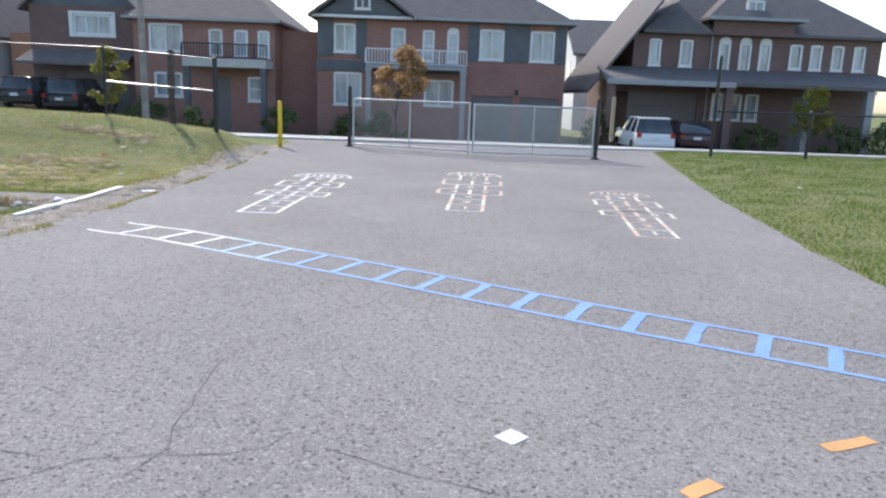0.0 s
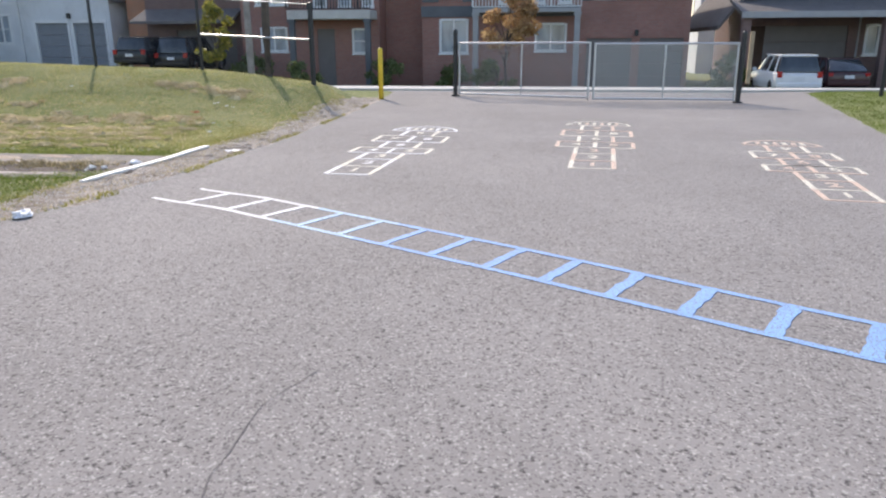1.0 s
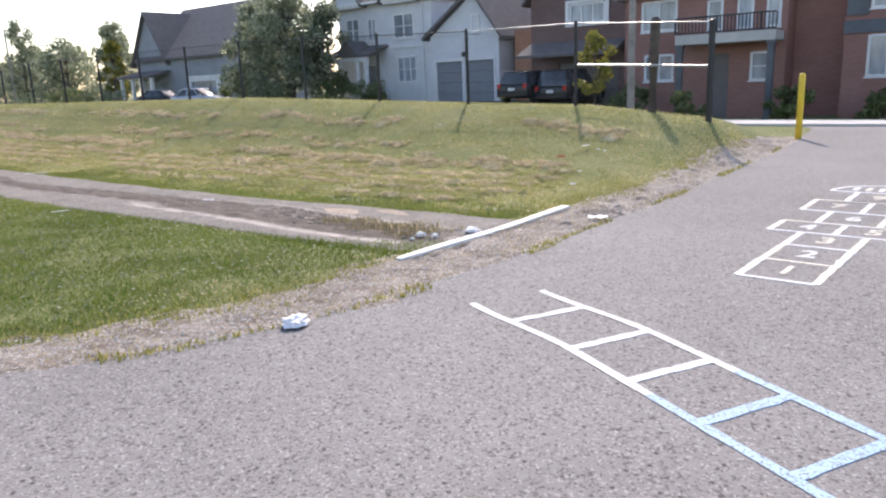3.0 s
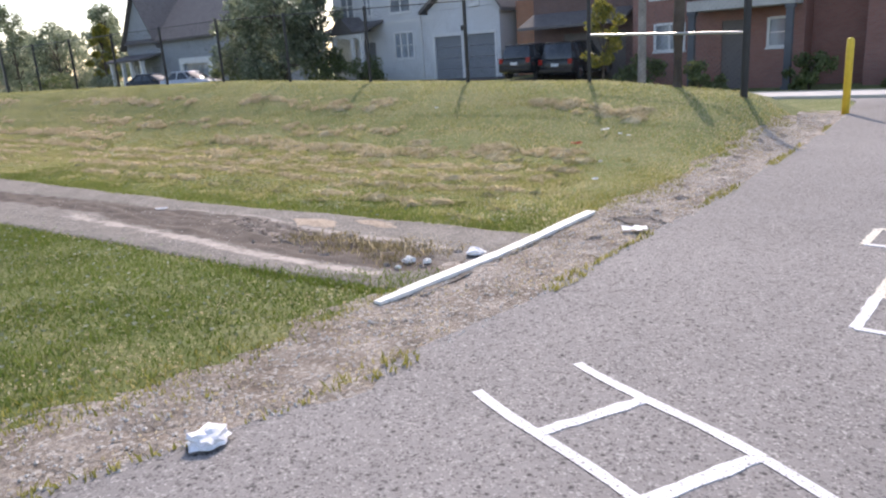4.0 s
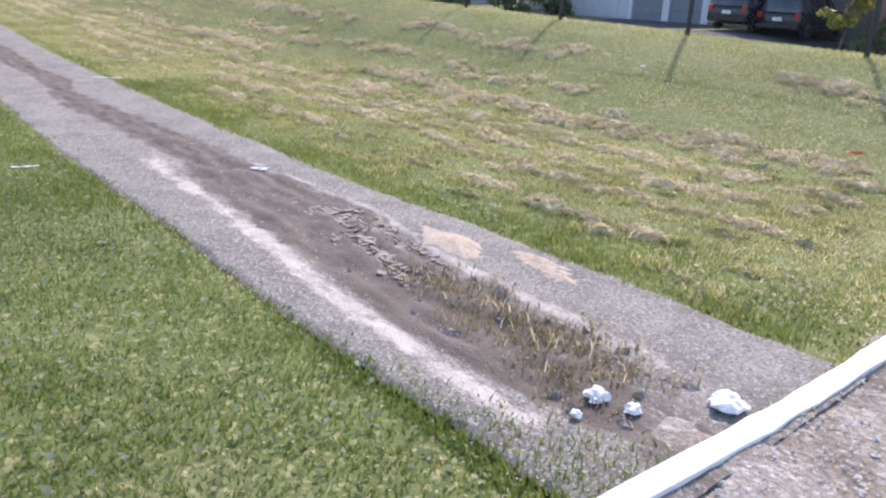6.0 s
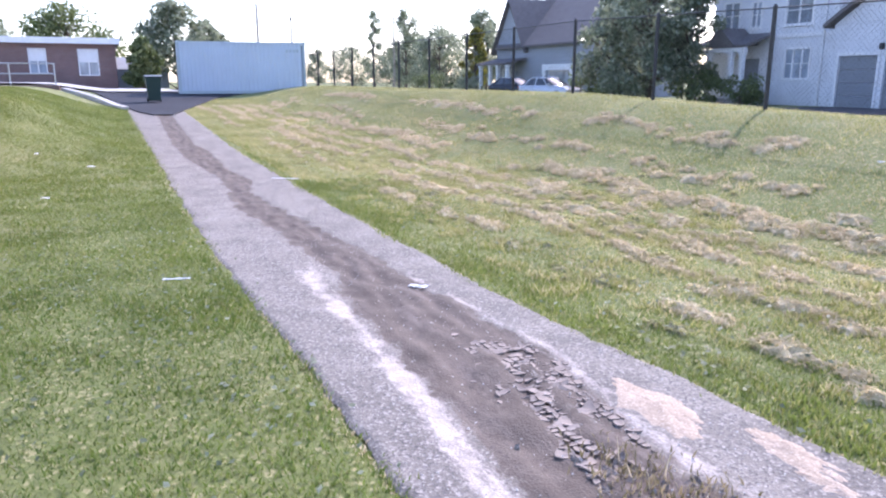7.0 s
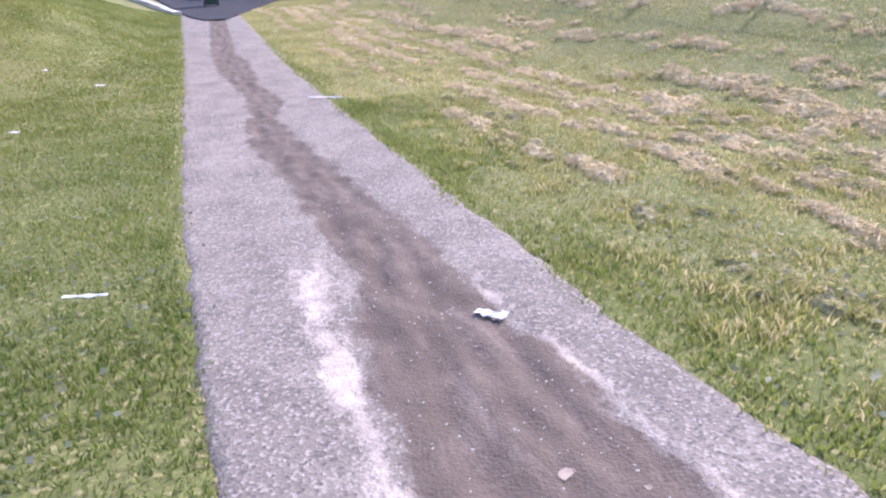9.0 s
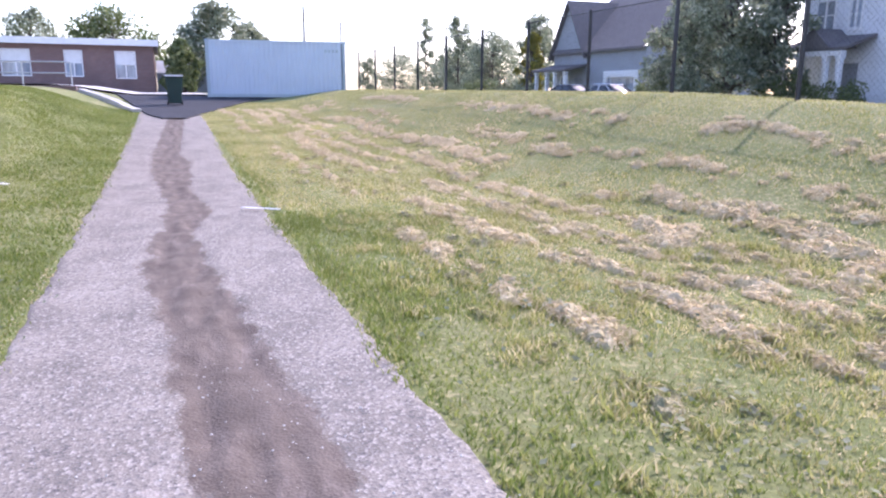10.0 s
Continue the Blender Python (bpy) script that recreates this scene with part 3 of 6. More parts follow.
# plates of dried, cracked mud
rng = np.random.default_rng(5)
fv, ff = [], []
CELL = 0.046
NX, NY = 58, 17
jx, jy = rng.uniform(-0.42, 0.42, (NX + 1, NY + 1)) * CELL, rng.uniform(-0.42, 0.42, (NX + 1, NY + 1)) * CELL
for i in range(NX):
    for j in range(NY):
        ring = [(-9.15 + (i + u) * CELL + jx[i + u, j + v], 9.72 + (j + v) * CELL + jy[i + u, j + v]) for u, v in ((0, 0), (1, 0), (1, 1), (0, 1))]
        cx, cy = sum(p[0] for p in ring) / 4, sum(p[1] for p in ring) / 4
        middle = 10.15 - 0.22 * smooth_step((cx + 8.4) / 1.2)
        reach = 0.17 + 0.08 * smooth_step((cx + 8.9) / 0.8)
        chance = smooth_step((cx + 9.1) / 0.5) * smooth_step((-6.75 - cx) / 0.8) * math.exp(-((cy - middle) / reach) ** 2)
        if chance + 0.75 * noise.noise((cx * 7, cy * 7, 3)) < 0.36 + 0.5 * rng.random():
            continue
        shrink = 0.55 + 0.55 * rng.random()
        tx, ty = 0.14 * rng.standard_normal(), 0.14 * rng.standard_normal()
        z = land(cx, cy) + 0.0065
        k = len(fv)
        outline = []
        for q in range(4):
            p, n2 = ring[q], ring[(q + 1) % 4]
            cut = 0.06 + 0.3 * rng.random()
            outline += [(p[0] + (n2[0] - p[0]) * cut, p[1] + (n2[1] - p[1]) * cut), (p[0] + (n2[0] - p[0]) * (1 - cut), p[1] + (n2[1] - p[1]) * (1 - cut))]
        for lay in (-0.004, 0.003):
            for px, py in outline:
                dx, dy = (px - cx) * shrink, (py - cy) * shrink
                fv.append((cx + dx, cy + dy, z + lay + 0.002 * rng.random() + tx * dx + ty * dy))
        fv.append((cx, cy, z + 0.0015))
        ff += [(k + 8 + q, k + 8 + (q + 1) % 8, k + 16) for q in range(8)]
        for q in range(8):
            ff += [(k + q, k + (q + 1) % 8, k + 8 + (q + 1) % 8), (k + q, k + 8 + (q + 1) % 8, k + 8 + q)]
arrays("mud_flakes", np.array(fv), np.array(ff), FLAKE, "stuff", "pale curled plates of cracked dry mud on footpath", "mud")


# ---- painted games on the asphalt ----
def lot_top(lift):
    return lambda x, y: land(x, y) + LOT_LIFT + lift


def stripe(bm, a, b, width, lift=0.004):
    """A hand-painted line from a to b with slightly uneven edges."""
    a, b = Vector((*a, 0)), Vector((*b, 0))
    d = b - a
    n = max(1, int(d.length / 0.06))
    side = Vector((-d.y, d.x, 0)).normalized() * width / 2
    prev = None
    top = lot_top(lift)
    for k in range(n + 1):
        p = a + d * (k / n)
        w1 = 1 + 0.4 * noise.noise((p.x * 14, p.y * 14, 2))
        w2 = 1 + 0.4 * noise.noise((p.x * 14, p.y * 14, 8))
        pts = [p + side * w1, p - side * w2]
        row = [bm.verts.new((q.x, q.y, top(q.x, q.y) - dz)) for q in pts for dz in (0, 0.006)]
        if prev:
            bm.faces.new((prev[0], prev[2], row[2], row[0]))
            bm.faces.new((prev[0], row[0], row[1], prev[1]))
            bm.faces.new((prev[2], prev[3], row[3], row[2]))
        else:
            bm.faces.new((row[0], row[1], row[3], row[2]))
        prev = row
    bm.faces.new((prev[0], prev[2], prev[3], prev[1]))
    return bm


ladder = thing("painted_ladder", (-4.1, 8.24, 0.03), "agility ladder painted on asphalt, white fading to bright blue", "ground marking")
NEAR0, NEARD = Vector((-3.70, 8.045)), Vector((6.31, -3.63)).normalized()
RUNGS = [0.05, 0.62, 1.13, 1.63, 2.12, 2.61, 3.08, 3.57, 4.04, 4.51, 4.98, 5.46, 5.92, 6.38, 6.85, 7.31, 7.78, 8.25]


def rung_ends(s):
    bow = -0.06 + 0.12 * smooth_step((s + 0.42) / 1.1) - 0.06 * smooth_step((s - 3.2) / 3)
    across = Vector((-NEARD.y, NEARD.x))
    near = NEAR0 + NEARD * s + across * bow
    return near, near + across * (0.56 - 0.03 * smooth_step((s - 3) / 3)) - NEARD * 0.02


def ladder_paint(s):
    return (WHITE_PAINT, "white rung") if s < 1.3 else (PALE_BLUE_PAINT, "pale blue rung") if s < 2.3 else (BLUE_PAINT, "bright blue rung")


for k, s in enumerate(RUNGS):
    a, b = rung_ends(s)
    bm = stripe(bmesh.new(), a, b, 0.062 + 0.035 * smooth_step((s - 2) / 4), 0.005)
    part("rung", bm, ladder_paint(s)[0], ladder, ladder_paint(s)[1])
for side in (0, 1):
    stops = [-0.42, 1.3, 2.3, 8.6]
    for s0, s1 in zip(stops, stops[1:]):
        bm = bmesh.new()
        n = max(4, int((s1 - s0) / 0.08))
        prev = None
        for q in range(n + 1):
            s = s0 + (s1 - s0) * q / n
            c = rung_ends(s)[side]
            wide = Vector((-NEARD.y, NEARD.x)) * (0.0275 + 0.006 * noise.noise((s * 5, side * 7.0, 2)))
            row = [bm.verts.new((c.x + f * wide.x, c.y + f * wide.y, land(c.x, c.y) + LOT_LIFT + 0.004)) for f in (-1, 1)]
            if prev:
                bm.faces.new((prev[0], row[0], row[1], prev[1]))
            prev = row
        mat, label = ladder_paint((s0 + s1) / 2)
        part("rail", bm, mat, ladder, label.replace("rung", "rail"))


def glyph(body, at, size, turn, mat, parent, stretch=1.0):
    """A painted numeral lying on the asphalt."""
    cu = bpy.data.curves.new("numeral", "FONT")
    cu.body, cu.size, cu.align_x, cu.align_y, cu.offset = body, size, "CENTER", "CENTER", 0.008
    cu.resolution_u = 3
    tmp = bpy.data.objects.new("numeral", cu)
    me = bpy.data.meshes.new_from_object(tmp)
    bpy.data.objects.remove(tmp)
    bm = bmesh.new()
    bm.from_mesh(me)
    bpy.data.meshes.remove(me)
    for v in bm.verts:
        v.co.y *= stretch
    bmesh.ops.rotate(bm, verts=bm.verts, matrix=Matrix.Rotation(turn, 3, "Z"))
    bmesh.ops.translate(bm, verts=bm.verts, vec=(at[0], at[1], land(*at) + LOT_LIFT + 0.005))
    return part("numeral", bm, mat, parent)


def hopscotch(origin, turn, width, length, mats, label):
    """Singles 1 2 3, pair 4 5, single 6, pair 7 8, single 9 and a rounded home."""
    ob = thing("painted_hopscotch", (*origin, 0.03), label, "ground marking", "hopscotch games on the asphalt")
    c, s = math.cos(turn), math.sin(turn)
    k = length / 4.8

    def at(u, v):
        return (origin[0] + c * u * width - s * v * k, origin[1] + s * u * width + c * v * k)

    rows = [(0, 0.6, 1), (0.6, 1.2, 1), (1.2, 1.78, 1), (1.78, 2.3, 2), (2.3, 2.92, 1), (2.92, 3.56, 2), (3.56, 4.22, 1)]
    lines = []
    for v0, v1, n in rows:
        xs0 = [-0.5, 0.5] if n == 1 else [-1.05, 0, 1.05]
        lines += [((x, v0), (x, v1)) for x in xs0]
        lines += [((xs0[0], v0), (xs0[-1], v0))]
        if n == 2:
            lines += [((xs0[0], v1), (xs0[-1], v1))]
    for i, (a, b) in enumerate(lines):
        across = a[1] == b[1]
        bm = stripe(bmesh.new(), at(*a), at(*b), 0.045 if across else 0.06, 0.004 + (0.001 if across else 0))
        part("line", bm, mats[i % len(mats)], ob)
    arc = [(-1.05 * math.cos(t), 4.22 + 0.55 * math.sin(t)) for t in [math.pi * q / 14 for q in range(15)]]
    bm = bmesh.new()
    for a, b in zip(arc, arc[1:]):
        stripe(bm, at(*a), at(*b), 0.05, 0.004)
    stripe(bm, at(-1.05, 4.22), at(1.05, 4.22), 0.045, 0.004)
    part("home_arc", bm, mats[0], ob)
    number = 1
    for v0, v1, n in rows:
        for u in ([0] if n == 1 else [-0.52, 0.52]):
            glyph(str(number), at(u, (v0 + v1) / 2), 0.3, turn, mats[number % len(mats)], ob, 1.15)
            number += 1
    for q in range(6):
        bm = stripe(bmesh.new(), at(-0.62 + q * 0.25, 4.34), at(-0.62 + q * 0.25, 4.56), 0.06, 0.004)
        part("lettering_bar", bm, mats[q % len(mats)], ob)
    return ob


hopscotch((-2.52, 9.765), -0.055, 0.53, 4.68, [WHITE_PAINT, CREAM_PAINT], "hopscotch numbered one to nine in white and cream paint")
hopscotch((0.375, 10.53), -0.076, 0.53, 4.95, [CREAM_PAINT, PINK_PAINT], "hopscotch painted in worn cream and yellow lines")
hopscotch((2.81, 8.93), -0.115, 0.5, 4.45, [PINK_PAINT, CREAM_PAINT], "hopscotch in faded peach paint, skewed to the others")
bm = slab(bmesh.new(), [(0.315, 3.32), (0.40, 3.235), (0.495, 3.325), (0.41, 3.415)], lambda x, y: land(x, y) + 0.006, lot_top(0.005))
single("painted_diamond", bm, WHITE_PAINT, (0.4, 3.3, 0.03), "small white diamond painted on the asphalt", "ground marking")
for a, b in (((1.99, 3.31), (2.29, 3.43)), ((1.12, 2.83), (1.30, 2.94)), ((0.2, 2.2), (0.45, 2.33)), ((2.95, 3.85), (3.2, 3.98))):
    bm = stripe(bmesh.new(), a, b, 0.085, 0.004)
    single("painted_dash", bm, ORANGE_PAINT, (*a, 0.03), "short orange dash painted on the asphalt", "ground marking", "orange dashes")


def crack(points, width=0.0035):
    bm = bmesh.new()
    pts = []
    for a, b in zip(points, points[1:]):
        for q in range(8):
            f = q / 8
            x, y = a[0] + (b[0] - a[0]) * f, a[1] + (b[1] - a[1]) * f
            pts.append((x + 0.03 * noise.noise((x * 6, y * 6, 1)), y + 0.03 * noise.noise((x * 6, y * 6, 5))))
    prev = None
    for i, (x, y) in enumerate(pts):
        j = min(i + 1, len(pts) - 1)
        d = Vector((pts[j][0] - pts[max(0, i - 1)][0], pts[j][1] - pts[max(0, i - 1)][1], 0)).normalized()
        w = width * (0.35 + abs(noise.noise((x * 8, y * 8, 4))) * 1.6)
        row = [bm.verts.new((x - d.y * w * q, y + d.x * w * q, land(x, y) + LOT_LIFT + 0.0035)) for q in (1, -1)]
        if prev:
            bm.faces.new((prev[0], prev[1], row[1], row[0]))
        prev = row
    return bm


for pts in ([(-1.2, 4.6), (-1.34, 4.25), (-1.31, 3.73), (-1.29, 3.32), (-1.23, 3.09), (-1.36, 2.8)], [(-1.78, 2.8), (-1.5, 3.0), (-1.01, 3.06), (-0.77, 3.15), (-0.69, 3.3)],
            [(-0.5, 3.15), (-0.29, 3.04), (-0.05, 2.91), (0.2, 2.83), (0.6, 2.7), (1.1, 2.75)], [(-2.6, 3.3), (-2.1, 3.05), (-1.7, 2.98)], [(-2.4, 2.3), (-1.9, 2.7), (-1.78, 2.8)]):
    single("pavement_crack", crack(pts), CRACK, (*pts[0], 0.03), "dark jagged crack in the old asphalt", "crack", "asphalt cracks", "structure")

# ---- white timber beside the lot ----
bm = bmesh.new()
prev = None
for q in range(25):
    f = q / 24
    x, y = -5.355 + 0.085 * f + 0.03 * math.sin(f * 3.1), 8.9 + 2.9 * f
    z = land(x, y) + 0.018 + 0.005 * math.sin(f * 9)
    w, h = 0.05 + 0.012 * noise.noise((y * 5, 0, 0)) - 0.02 * max(0, 1 - f * 9), 0.014
    ring = [bm.verts.new((x + a * w, y, z + b * h)) for a, b in ((-1, -1), (1, -1), (1.0, 0.8), (0.9, 1), (-0.9, 1), (-1.0, 0.8))]
    if prev:
        for k in range(6):
            bm.faces.new((prev[k], prev[(k + 1) % 6], ring[(k + 1) % 6], ring[k]))
    else:
        bm.faces.new(ring)
    prev = ring
bm.faces.new(prev[::-1])
single("timber_edging", bm, WHITE_TIMBER, (-5.35, 9.0, 0.02), "long white-painted timber lying across the path's end", "timber")


def crumple(name, x, y, size, mat, label, category, seed, flat=0.45, lift=0.02, group=""):
    bm = bmesh.new()
    bmesh.ops.create_icosphere(bm, subdivisions=3, radius=size)
    for v in bm.verts:
        n = noise.noise(v.co * (1.6 / size) + Vector((seed, 0, 0))) + 0.6 * noise.noise(v.co * (4 / size) + Vector((0, seed, 0)))
        v.co *= 1 + 0.55 * n
        v.co.z = max(v.co.z * flat, -size * 0.12)
    bmesh.ops.translate(bm, verts=bm.verts, vec=(x, y, land(x, y) + lift + size * 0.1))
    return single(name, bm, mat, (x, y, land(x, y) + lift), label, category, group)


def scrap(x, y, l, w, turn, mat, label, lift=0.03, curl=0.02):
    """A curled scrap of paper with thickness."""
    bm = bmesh.new()
    c, s = math.cos(turn), math.sin(turn)
    grid = []
    for i in range(6):
        row = []
        for j in range(4):
            u, v = (i / 5 - 0.5) * l, (j / 3 - 0.5) * w * (1 + 0.3 * math.sin(i * 2.1 + x))
            px, py = x + c * u - s * v, y + s * u + c * v
            row.append(bm.verts.new((px, py, land(x, y) + lift + 0.004 + curl * abs(math.sin(i * 1.3 + j * 1.7 + y)))))
        grid.append(row)
    for a, b in zip(grid, grid[1:]):
        for j in range(3):
            bm.faces.new((a[j], a[j + 1], b[j + 1], b[j]))
    r = bmesh.ops.extrude_face_region(bm, geom=bm.faces[:])
    bmesh.ops.translate(bm, verts=[g for g in r["geom"] if isinstance(g, bmesh.types.BMVert)], vec=(0, 0, 0.004))
    return single("paper_scrap", bm, mat, (x, y, land(x, y)), label, "litter", "scraps of litter")


crumple("plastic_bag", -4.80, 7.24, 0.085, LITTER, "crumpled white plastic bag on the gravel edge", "litter", 3.0, 0.5, 0.03)
crumple("plastic_bag", -5.44, 10.13, 0.07, LITTER, "crumpled white plastic bag behind the timber", "litter", 9.0, 0.5, 0.03)
crumple("stone", -5.8, 9.75, 0.045, WHITE_STONE, "white rounded stone at the path's end", "stone", 5.0, 0.7, 0.02, "stones by the path")
crumple("stone", -5.65, 9.79, 0.034, WHITE_STONE, "white rounded stone at the path's end", "stone", 6.0, 0.7, 0.02, "stones by the path")
crumple("stone", -5.76, 9.58, 0.022, WHITE_STONE, "white rounded stone at the path's end", "stone", 7.0, 0.7, 0.02, "stones by the path")
scrap(-4.62, 11.28, 0.2, 0.14, 0.5, LITTER, "flat white paper scrap on the gravel edge", 0.03, 0.012)
scrap(-9.98, 10.2, 0.11, 0.05, 0.7, LITTER, "torn white paper scrap curled on the mud", 0.012, 0.013)
scrap(-9.94, 10.25, 0.07, 0.035, 2.3, LITTER, "torn white paper scrap curled on the mud", 0.012, 0.012)
scrap(-16.1, 10.6, 0.42, 0.04, 1.0, LITTER, "thin pale strip of litter on the footpath", 0.03, 0.01)
scrap(-10.75, 8.55, 0.2, 0.022, 1.3, LITTER, "thin white stick on the lawn", 0.07, 0.008)
for x, y, l in ((-6.83, 15.48, 0.13), (-6.55, 15.35, 0.08), (-6.4, 15.3, 0.07), (-6.3, 14.2, 0.06), (-5.9, 13.2, 0.09), (-10.4, 16.1, 0.07), (-15.4, 7.4, 0.1), (-20, 7.0, 0.1), (-18.5, 7.9, 0.12), (6.87, 13.6, 0.1)):
    scrap(x, y, l, l * 0.5, x * 3, LITTER, "small white paper scrap in the grass", 0.05, 0.02)
scrap(-7.0, 14.9, 0.16, 0.06, 0.4, RED_LITTER, "torn red wrapper in the grass", 0.05, 0.03)

# flat dark patch where the gravel beside the lot has a hollow
bm = bmesh.new()
ring = [bm.verts.new((-4.72 + 0.17 * math.cos(a) * (1 + 0.2 * math.sin(3 * a)), 11.6 + 0.1 * math.sin(a), land(-4.7, 11.6) + 0.022)) for a in [6.283 * k / 20 for k in range(20)]]
bm.faces.new(ring)
single("hollow_patch", bm, MUD, (-4.72, 11.6, 0), "flat dark patch for a hollow in the gravel edge", "mud", "", "stuff")


# ---- fences and gate ----
def chain_link(a, b, z_low, z_high, pitch, wire):
    """Crossing diagonal wires between two posts: a and b in x, y; z_low and z_high at both ends."""
    a, b = np.array(a), np.array(b)
    length = float(np.linalg.norm(b - a))
    h = 0.5 * (z_high[0] - z_low[0] + z_high[1] - z_low[1])
    verts, faces = [], []
    d = (b - a) / length
    side = np.array([-d[1], d[0]])

    def at(u, v, off):
        f = u / length
        z = z_low[0] + (z_low[1] - z_low[0]) * f + v
        p = a + d * u + side * off
        return (p[0], p[1], z)

    for slope in (1, -1):
        off = 0.002 * slope
        s = -h
        while s < length:
            u0, u1 = max(s, 0), min(s + h, length)
            if u1 - u0 > 0.02:
                v0, v1 = u0 - s, u1 - s
                if slope < 0:
                    v0, v1 = h - v0, h - v1
                i = len(verts)
                for u, v in ((u0, v0), (u1, v1)):
                    verts += [at(u, v - wire, off), at(u, v + wire, off), at(u, v, off + wire)]
                faces += [(i, i + 1, i + 4, i + 3), (i + 1, i + 2, i + 5, i + 4), (i + 2, i, i + 3, i + 5)]
            s += pitch
    return verts, faces


def link_part(name, runs, mat, parent, pitch, wire, label=""):
    V, F = [], []
    for a, b, zl, zh in runs:
        v, f = chain_link(a, b, zl, zh, pitch, wire)
        n = len(V)
        V += v
        F += [tuple(i + n for i in q) for q in f]
    ob = arrays(name, np.array(V) - np.array(BASE[parent]), np.array(F), mat, "stuff", label)
    ob.parent = parent
    BASE[ob] = BASE[parent]
    return ob


FENCE_Y = 18.0
posts = [-5.6 - 2.71 * k for k in range(15)]
fence = thing("chain_link_fence", (posts[0], FENCE_Y, land(posts[0], FENCE_Y)), "black chain-link fence along the grass bank", "fence")
FENCE_H = [(-60, 1.6), (-11, 1.6), (-8.3, 1.64), (-5.6, 1.75)]
for k, x in enumerate(posts):
    z0, h = land(x, FENCE_Y), along(FENCE_H, x)
    bm = tube(bmesh.new(), [(x, FENCE_Y, z0 - 0.3), (x, FENCE_Y, z0 + h + 0.03), (x, FENCE_Y, z0 + h + 0.06)], [0.036 if k else 0.06, 0.036 if k else 0.06, 0.012], 10)
    part("post", bm, BLACK_STEEL, fence)
for a, b in zip(posts, posts[1:]):
    za, zb = land(a, FENCE_Y) + along(FENCE_H, a), land(b, FENCE_Y) + along(FENCE_H, b)
    part("top_rail", tube(bmesh.new(), [(a, FENCE_Y, za), (b, FENCE_Y, zb)], 0.011, 8), GALVANISED if a > -10 else BLACK_STEEL, fence)
part("brace_rail", tube(bmesh.new(), [(posts[0], FENCE_Y, land(posts[0], 18) + 0.98), (posts[1], FENCE_Y, land(posts[1], 18) + 0.83)], 0.022, 8), GALVANISED, fence, "bright galvanised brace rail")
link_part("wire_fabric", [((a, FENCE_Y), (b, FENCE_Y), (land(a, 18) + 0.03, land(b, 18) + 0.03), (land(a, 18) + along(FENCE_H, a), land(b, 18) + along(FENCE_H, b))) for a, b in zip(posts, posts[1:])], BLACK_STEEL, fence, 0.085, 0.0017)

# unseen post, added to cast the wide shadow down the bank
TX, TZ = -6.8, land(-6.8, 18.3)
bm = tube(bmesh.new(), [(TX, 18.32, TZ - 0.2), (TX, 18.32, TZ + 1.0), (TX + 0.02, 18.32, TZ + 1.75), (TX + 0.02, 18.32, TZ + 1.8)], [0.1, 0.095, 0.09, 0.06], 10)
single("timber_post", bm, BARK, (TX, 18.32, TZ), "stout dark post added behind the fence to cast the bank's wide shadow", "post")

right_posts = [(4.13, 19.3), (7.5, 20.0), (10.3, 20.3), (13.1, 20.6), (15.9, 20.9)]
low_fence = thing("chain_link_fence", (*right_posts[1], land(*right_posts[1])), "low black chain-link fence beside the gate", "fence")
for k, (x, y) in enumerate(right_posts[1:]):
    h = 2.7 if k == 0 else 1.3
    part("post", tube(bmesh.new(), [(x, y, 0), (x, y, land(x, y) + h), (x, y, land(x, y) + h + 0.04)], [0.045, 0.045, 0.02], 10), BLACK_STEEL, low_fence)
for a, b in zip(right_posts[1:], right_posts[2:]):
    part("top_rail", tube(bmesh.new(), [(*a, land(*a) + 1.25), (*b, land(*b) + 1.25)], 0.024, 8), BLACK_STEEL, low_fence)
link_part("wire_fabric", [(a, b, (land(*a) + 0.05, land(*b) + 0.05), (land(*a) + 1.25, land(*b) + 1.25)) for a, b in zip(right_posts[1:], right_posts[2:])], BLACK_STEEL, low_fence, 0.085, 0.0017)

for x, y, h in ((-2.61, 20.5, 1.62), (4.13, 19.25, 1.55)):
    z0 = land(x, y) + 0.02
    bm = tube(bmesh.new(), [(x, y, z0 - 0.1), (x, y, z0 + h), (x, y, z0 + h + 0.05)], [0.055, 0.055, 0.02], 12)
    tube(bm, [(x, y, z0), (x, y, z0 + 0.03)], 0.11, 12)
    for q in (0.3, 1.2):
        tube(bm, [(x, y, z0 + q), (x, y, z0 + q + 0.05)], 0.068, 12)
    single("gate_post", bm, BLACK_STEEL, (x, y, z0), "black steel gate post with a cap", "post", "gate posts")


def gate_leaf(a, b, h, pitch, wire, label):
    z0 = land(*a) + 0.07
    ob = thing("gate_leaf", (*a, land(*a) + 0.03), label, "gate", "leaves of the double gate")
    mid = ((a[0] + b[0]) / 2, (a[1] + b[1]) / 2)
    for p, q in ((a, b),):
        part("bottom_rail", tube(bmesh.new(), [(*p, z0 + 0.02), (*q, z0 + 0.02)], 0.024, 8), GALVANISED, ob)
        part("top_rail", tube(bmesh.new(), [(*p, z0 + h), (*q, z0 + h)], 0.024, 8), GALVANISED, ob)
    for p, r in ((a, 0.027), (b, 0.027), (mid, 0.02)):
        part("stile", tube(bmesh.new(), [(*p, z0), (*p, z0 + h + 0.02)], r, 8), GALVANISED, ob)
    bm = bmesh.new()
    tube(bm, [(*b, z0 - 0.06), (*b, z0 + 0.55)], 0.012, 8)
    part("drop_rod", bm, BLACK_STEEL, ob)
